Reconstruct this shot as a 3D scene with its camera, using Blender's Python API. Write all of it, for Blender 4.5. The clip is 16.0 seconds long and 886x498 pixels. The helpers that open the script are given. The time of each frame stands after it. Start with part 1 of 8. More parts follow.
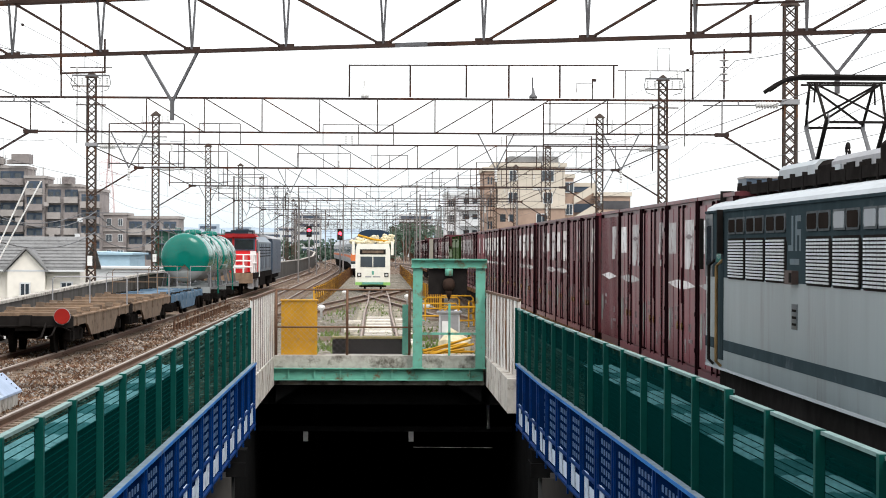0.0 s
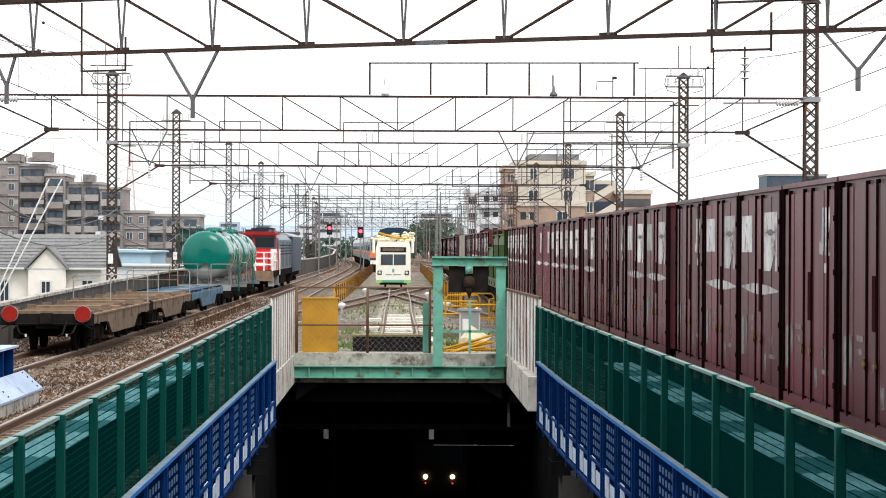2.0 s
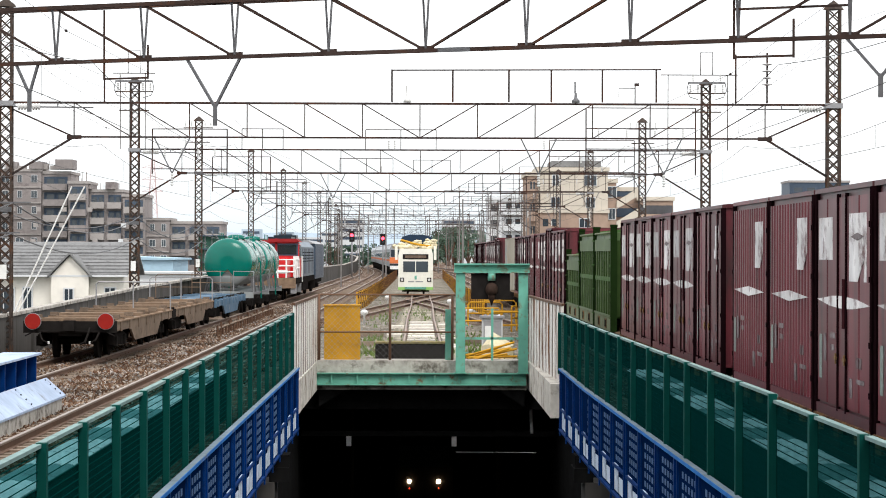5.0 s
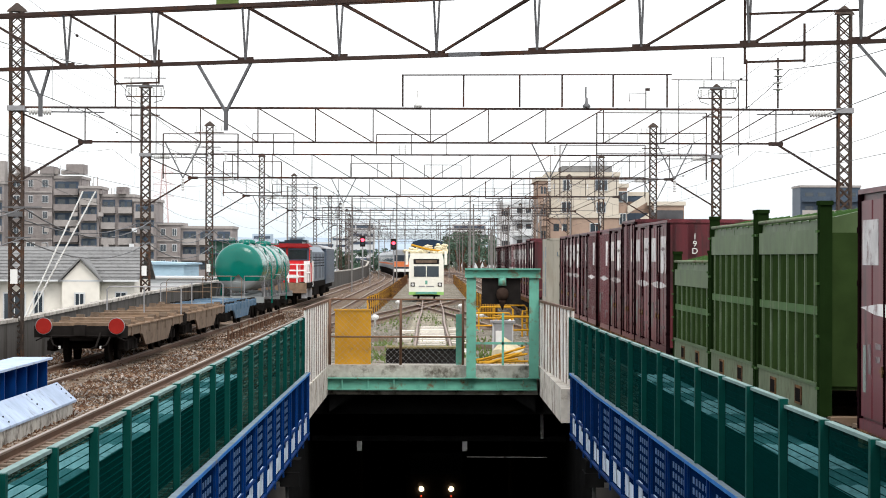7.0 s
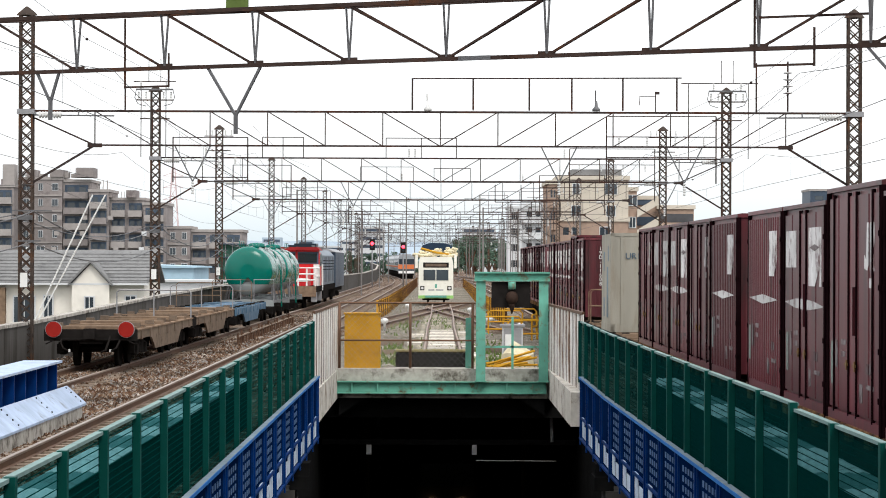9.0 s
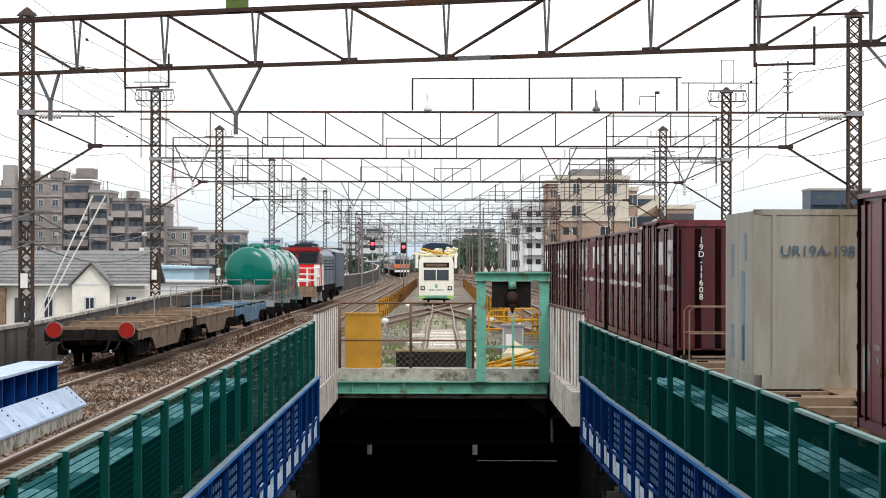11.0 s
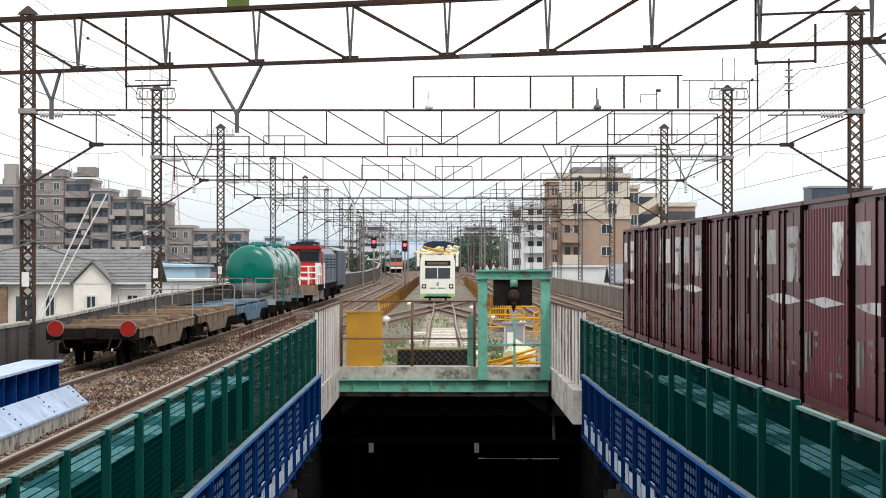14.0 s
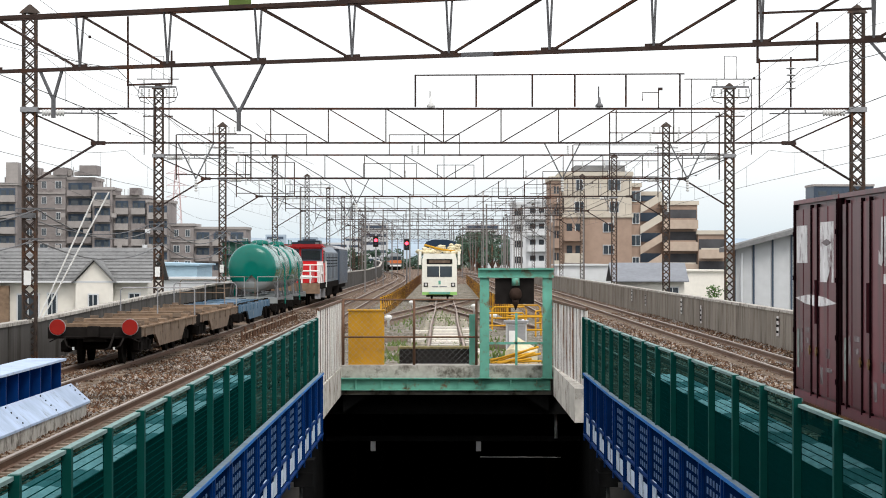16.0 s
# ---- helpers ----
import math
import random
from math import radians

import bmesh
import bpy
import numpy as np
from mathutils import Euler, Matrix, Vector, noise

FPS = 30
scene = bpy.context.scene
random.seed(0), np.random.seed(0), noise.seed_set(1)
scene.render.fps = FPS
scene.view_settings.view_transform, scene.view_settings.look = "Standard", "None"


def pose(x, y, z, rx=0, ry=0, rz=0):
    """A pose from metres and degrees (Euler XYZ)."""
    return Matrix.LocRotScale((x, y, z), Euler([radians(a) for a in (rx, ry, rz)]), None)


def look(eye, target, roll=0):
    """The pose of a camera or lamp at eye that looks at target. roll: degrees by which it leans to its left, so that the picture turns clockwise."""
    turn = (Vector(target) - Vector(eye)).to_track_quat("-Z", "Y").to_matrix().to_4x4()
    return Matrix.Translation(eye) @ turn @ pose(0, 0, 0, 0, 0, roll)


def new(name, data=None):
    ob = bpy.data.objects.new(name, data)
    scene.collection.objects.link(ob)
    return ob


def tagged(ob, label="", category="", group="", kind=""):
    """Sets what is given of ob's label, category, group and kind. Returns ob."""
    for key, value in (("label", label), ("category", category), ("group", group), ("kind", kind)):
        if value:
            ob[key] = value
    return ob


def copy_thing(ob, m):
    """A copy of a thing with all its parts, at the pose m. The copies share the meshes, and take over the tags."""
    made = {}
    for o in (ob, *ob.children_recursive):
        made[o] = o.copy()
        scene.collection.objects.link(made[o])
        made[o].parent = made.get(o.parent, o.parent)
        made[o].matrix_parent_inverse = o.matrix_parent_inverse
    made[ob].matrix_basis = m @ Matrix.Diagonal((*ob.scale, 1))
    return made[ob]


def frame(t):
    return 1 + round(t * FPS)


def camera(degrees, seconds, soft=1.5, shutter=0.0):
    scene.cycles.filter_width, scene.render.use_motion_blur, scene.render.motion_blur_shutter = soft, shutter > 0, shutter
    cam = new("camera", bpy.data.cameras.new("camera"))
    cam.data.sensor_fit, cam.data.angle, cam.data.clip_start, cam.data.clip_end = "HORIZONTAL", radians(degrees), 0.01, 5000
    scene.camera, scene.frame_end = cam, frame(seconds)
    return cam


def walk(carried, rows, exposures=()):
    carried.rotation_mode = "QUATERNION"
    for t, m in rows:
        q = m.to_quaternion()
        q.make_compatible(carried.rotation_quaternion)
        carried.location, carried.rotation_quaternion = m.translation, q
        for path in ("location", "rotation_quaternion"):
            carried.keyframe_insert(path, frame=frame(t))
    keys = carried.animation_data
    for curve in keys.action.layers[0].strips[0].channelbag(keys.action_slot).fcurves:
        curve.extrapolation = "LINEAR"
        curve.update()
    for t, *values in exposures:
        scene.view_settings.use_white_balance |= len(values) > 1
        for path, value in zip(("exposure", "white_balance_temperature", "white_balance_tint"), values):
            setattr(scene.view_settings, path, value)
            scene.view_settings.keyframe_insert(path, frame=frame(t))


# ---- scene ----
# seconds, tilt, pan and roll of the camera, in degrees; it stands still at EYE and pans slowly
EYE_HEIGHT = 2.75
PAN = [
    (0.0, 89.9902, -1.3882, 0.243),
    (0.5, 89.9557, -1.3229, 0.249),
    (1.0, 89.9372, -1.2201, 0.258),
    (1.5, 89.9342, -1.0988, 0.250),
    (2.0, 89.9403, -0.9485, 0.234),
    (2.5, 89.9693, -0.8285, 0.209),
    (3.0, 89.9988, -0.7489, 0.186),
    (3.5, 90.0254, -0.6652, 0.168),
    (4.0, 90.0463, -0.5949, 0.159),
    (6.5, 90.1670, -0.2865, 0.175),
    (7.0, 90.1934, -0.2345, 0.174),
    (7.5, 90.2135, -0.1910, 0.172),
    (8.0, 90.2326, -0.1402, 0.178),
    (8.5, 90.2511, -0.0886, 0.188),
    (9.0, 90.2694, -0.0268, 0.196),
    (11.5, 90.2694, -0.0256, 0.082),
    (12.0, 90.2694, -0.0226, 0.066),
    (12.5, 90.2664, -0.0104, 0.036),
    (13.0, 90.2511, -0.0072, 0.026),
    (13.5, 90.2357, -0.0039, 0.019),
    (14.0, 90.2288, 0.0080, 0.016),
    (14.5, 90.2133, 0.0110, 0.021),
    (15.0, 90.1981, 0.0140, 0.020),
    (15.5, 90.1950, 0.0295, 0.021),
    (16.0, 90.1950, 0.0488, 0.005),
]
cam = camera(18.94, 16.0, soft=1.0)
walk(cam, [(t, pose(0, 0, EYE_HEIGHT, tilt, 0, pan) @ pose(0, 0, 0, 0, 0, roll)) for t, tilt, pan, roll in PAN],
     exposures=[(0.0, 0.72), (7.5, 0.66), (9.0, 0.54), (11.5, 0.47), (16.0, 0.44)])

# ---- world and light: a bright overcast sky ----
world = bpy.data.worlds.new("overcast_sky")
scene.world = world
world.use_nodes = True
wn, wl = world.node_tree.nodes, world.node_tree.links
wn.clear()
sky = wn.new("ShaderNodeTexSky")
sky.sky_type, sky.sun_disc, sky.sun_elevation, sky.sun_rotation = "NISHITA", False, radians(52), radians(205)
sky.dust_density, sky.air_density = 4.0, 1.0
sky_gain = wn.new("ShaderNodeVectorMath")
sky_gain.operation, sky_gain.inputs[3].default_value = "SCALE", 0.11
wl.new(sky.outputs[0], sky_gain.inputs[0])
coord = wn.new("ShaderNodeTexCoord")
split = wn.new("ShaderNodeSeparateXYZ")
wl.new(coord.outputs["Generated"], split.inputs[0])
cloud_tone = wn.new("ShaderNodeValToRGB")
ramp = cloud_tone.color_ramp
ramp.elements[0].position, ramp.elements[0].color = 0.0, (0.58, 0.68, 0.735, 1)
ramp.elements[1].position, ramp.elements[1].color = 0.5, (1.25, 1.27, 1.3, 1)
for height, tone in ((0.02, (0.75, 0.80, 0.825, 1)), (0.045, (0.95, 0.965, 0.975, 1)), (0.09, (1.08, 1.10, 1.12, 1))):
    ramp.elements.new(height).color = tone
wl.new(split.outputs["Z"], cloud_tone.inputs[0])
blend = wn.new("ShaderNodeMix")
blend.data_type = "RGBA"
blend.inputs[0].default_value = 0.86
wl.new(sky_gain.outputs[0], blend.inputs[6])
wl.new(cloud_tone.outputs[0], blend.inputs[7])
back = wn.new("ShaderNodeBackground")
back.inputs[1].default_value = 1.0
wl.new(blend.outputs[2], back.inputs[0])
wout = wn.new("ShaderNodeOutputWorld")
wl.new(back.outputs[0], wout.inputs[0])

sun = new("sun", bpy.data.lights.new("sun", "SUN"))
sun.data.energy, sun.data.angle, sun.data.color = 1.3, radians(20), (1.0, 0.96, 0.9)
sun.matrix_world = look((0, 0, 30), (0 - 8, 0 + 14, 10))


# ---- materials ----
def mat(name, color, rough=0.6, metal=0.0, vary=0.25, grain=6.0, bump=0.15, dirt=None, dirt_amount=0.0, dirt_scale=1.5,
        streaks=False, emit=0.0, per_object=0.0, gloss=0.04):
    """A surface with colour variation at two scales, fine relief and patches of dirt or rust."""
    m = bpy.data.materials.new(name)
    m.use_nodes = True
    n, l = m.node_tree.nodes, m.node_tree.links
    bsdf = n["Principled BSDF"]
    bsdf.inputs["Roughness"].default_value, bsdf.inputs["Metallic"].default_value = rough, metal
    bsdf.inputs["Specular IOR Level"].default_value = gloss
    tc = n.new("ShaderNodeTexCoord")
    mp = n.new("ShaderNodeMapping")
    l.new(tc.outputs["Object"], mp.inputs[0])
    if streaks:
        mp.inputs["Scale"].default_value = (1, 1, 0.18)
    fine = n.new("ShaderNodeTexNoise")
    fine.inputs["Scale"].default_value, fine.inputs["Detail"].default_value = grain, 6
    wide = n.new("ShaderNodeTexNoise")
    wide.inputs["Scale"].default_value, wide.inputs["Detail"].default_value = grain * 0.13, 3
    for node in (fine, wide):
        l.new(mp.outputs[0], node.inputs["Vector"])
    add = n.new("ShaderNodeMath")
    add.operation = "ADD"
    l.new(fine.outputs[0], add.inputs[0])
    l.new(wide.outputs[0], add.inputs[1])
    gain = n.new("ShaderNodeMapRange")
    gain.inputs[1].default_value, gain.inputs[2].default_value = 0.6, 1.4
    gain.inputs[3].default_value, gain.inputs[4].default_value = 1 - vary, 1 + vary
    l.new(add.outputs[0], gain.inputs[0])
    scaled = n.new("ShaderNodeVectorMath")
    scaled.operation = "SCALE"
    scaled.inputs[0].default_value = color
    l.new(gain.outputs[0], scaled.inputs[3])
    last = scaled.outputs[0]
    if per_object:
        info = n.new("ShaderNodeObjectInfo")
        rng = n.new("ShaderNodeMapRange")
        rng.inputs[3].default_value, rng.inputs[4].default_value = 1 - per_object, 1 + per_object
        l.new(info.outputs["Random"], rng.inputs[0])
        each = n.new("ShaderNodeVectorMath")
        each.operation = "SCALE"
        l.new(last, each.inputs[0])
        l.new(rng.outputs[0], each.inputs[3])
        last = each.outputs[0]
    if dirt:
        spots = n.new("ShaderNodeTexNoise")
        spots.inputs["Scale"].default_value, spots.inputs["Detail"].default_value = dirt_scale, 8
        spots.inputs["Roughness"].default_value = 0.7
        l.new(mp.outputs[0], spots.inputs["Vector"])
        edge = n.new("ShaderNodeMapRange")
        edge.inputs[1].default_value, edge.inputs[2].default_value = 0.68 - 0.35 * dirt_amount, 0.78 - 0.25 * dirt_amount
        l.new(spots.outputs[0], edge.inputs[0])
        mix = n.new("ShaderNodeMix")
        mix.data_type = "RGBA"
        mix.inputs[7].default_value = (*dirt, 1)
        l.new(edge.outputs[0], mix.inputs[0])
        l.new(last, mix.inputs[6])
        last = mix.outputs[2]
    l.new(last, bsdf.inputs["Base Color"])
    if bump:
        b = n.new("ShaderNodeBump")
        b.inputs["Strength"].default_value, b.inputs["Distance"].default_value = bump, 0.02
        l.new(fine.outputs[0], b.inputs["Height"])
        l.new(b.outputs[0], bsdf.inputs["Normal"])
    if emit:
        bsdf.inputs["Emission Color"].default_value, bsdf.inputs["Emission Strength"].default_value = (*color, 1), emit
    return m


def stone_mat(name, tones, scale, bump=0.8):
    """Loose stone: cells of several tones with brown patches."""
    m = bpy.data.materials.new(name)
    m.use_nodes = True
    n, l = m.node_tree.nodes, m.node_tree.links
    bsdf = n["Principled BSDF"]
    bsdf.inputs["Roughness"].default_value, bsdf.inputs["Specular IOR Level"].default_value = 0.95, 0.05
    tc = n.new("ShaderNodeTexCoord")
    cells = n.new("ShaderNodeTexVoronoi")
    cells.inputs["Scale"].default_value = scale
    l.new(tc.outputs["Object"], cells.inputs["Vector"])
    ramp = n.new("ShaderNodeValToRGB")
    ramp.color_ramp.elements[0].color, ramp.color_ramp.elements[1].color = (*tones[0], 1), (*tones[-1], 1)
    for i, tone in enumerate(tones[1:-1]):
        ramp.color_ramp.elements.new((i + 1) / (len(tones) - 1)).color = (*tone, 1)
    bw = n.new("ShaderNodeSeparateColor")
    l.new(cells.outputs["Color"], bw.inputs[0])
    l.new(bw.outputs[0], ramp.inputs[0])
    patch = n.new("ShaderNodeTexNoise")
    patch.inputs["Scale"].default_value, patch.inputs["Detail"].default_value = 0.35, 5
    l.new(tc.outputs["Object"], patch.inputs["Vector"])
    gain = n.new("ShaderNodeMapRange")
    gain.inputs[1].default_value, gain.inputs[2].default_value = 0.3, 0.7
    gain.inputs[3].default_value, gain.inputs[4].default_value = 0.6, 1.35
    l.new(patch.outputs[0], gain.inputs[0])
    mul = n.new("ShaderNodeVectorMath")
    mul.operation = "SCALE"
    l.new(ramp.outputs[0], mul.inputs[0])
    l.new(gain.outputs[0], mul.inputs[3])
    l.new(mul.outputs[0], bsdf.inputs["Base Color"])
    b = n.new("ShaderNodeBump")
    b.inputs["Strength"].default_value, b.inputs["Distance"].default_value = bump, 0.06
    l.new(cells.outputs["Distance"], b.inputs["Height"])
    l.new(b.outputs[0], bsdf.inputs["Normal"])
    return m


def pebble_mat(name, tones):
    """Loose stones, each of its own tone."""
    m = bpy.data.materials.new(name)
    m.use_nodes = True
    n, l = m.node_tree.nodes, m.node_tree.links
    bsdf = n["Principled BSDF"]
    bsdf.inputs["Roughness"].default_value, bsdf.inputs["Specular IOR Level"].default_value = 0.95, 0.05
    geo = n.new("ShaderNodeNewGeometry")
    ramp = n.new("ShaderNodeValToRGB")
    ramp.color_ramp.interpolation = "CONSTANT"
    ramp.color_ramp.elements[0].color = (*tones[0], 1)
    ramp.color_ramp.elements[1].position, ramp.color_ramp.elements[1].color = (len(tones) - 1) / len(tones), (*tones[-1], 1)
    for i, tone in enumerate(tones[1:-1]):
        ramp.color_ramp.elements.new((i + 1) / len(tones)).color = (*tone, 1)
    l.new(geo.outputs["Random Per Island"], ramp.inputs[0])
    tc = n.new("ShaderNodeTexCoord")
    patch = n.new("ShaderNodeTexNoise")
    patch.inputs["Scale"].default_value, patch.inputs["Detail"].default_value = 0.3, 4
    l.new(tc.outputs["Object"], patch.inputs["Vector"])
    gain = n.new("ShaderNodeMapRange")
    gain.inputs[1].default_value, gain.inputs[2].default_value = 0.3, 0.7
    gain.inputs[3].default_value, gain.inputs[4].default_value = 0.6, 1.5
    l.new(patch.outputs[0], gain.inputs[0])
    mul = n.new("ShaderNodeVectorMath")
    mul.operation = "SCALE"
    l.new(ramp.outputs[0], mul.inputs[0])
    l.new(gain.outputs[0], mul.inputs[3])
    l.new(mul.outputs[0], bsdf.inputs["Base Color"])
    return m


def glass_mat(name, color=(0.03, 0.04, 0.05), rough=0.05):
    m = bpy.data.materials.new(name)
    m.use_nodes = True
    b = m.node_tree.nodes["Principled BSDF"]
    b.inputs["Base Color"].default_value, b.inputs["Roughness"].default_value = (*color, 1), rough
    b.inputs["Specular IOR Level"].default_value = 0.8
    return m


def mesh_screen_mat(name, tint, solid, share):
    """Fine green mesh: partly open, so that what lies behind shows through in its tint."""
    m = bpy.data.materials.new(name)
    m.use_nodes = True
    n, l = m.node_tree.nodes, m.node_tree.links
    bsdf = n["Principled BSDF"]
    bsdf.inputs["Base Color"].default_value, bsdf.inputs["Roughness"].default_value = (*solid, 1), 0.6
    bsdf.inputs["Specular IOR Level"].default_value = 0.0
    hole = n.new("ShaderNodeBsdfTransparent")
    hole.inputs[0].default_value = (*tint, 1)
    tc = n.new("ShaderNodeTexCoord")
    cloud = n.new("ShaderNodeTexNoise")
    cloud.inputs["Scale"].default_value, cloud.inputs["Detail"].default_value = 2.0, 5
    l.new(tc.outputs["Object"], cloud.inputs["Vector"])
    rng = n.new("ShaderNodeMapRange")
    rng.inputs[3].default_value, rng.inputs[4].default_value = share - 0.15, share + 0.15
    l.new(cloud.outputs[0], rng.inputs[0])
    mix = n.new("ShaderNodeMixShader")
    l.new(rng.outputs[0], mix.inputs[0])
    l.new(hole.outputs[0], mix.inputs[1])
    l.new(bsdf.outputs[0], mix.inputs[2])
    l.new(mix.outputs[0], n["Material Output"].inputs[0])
    return m


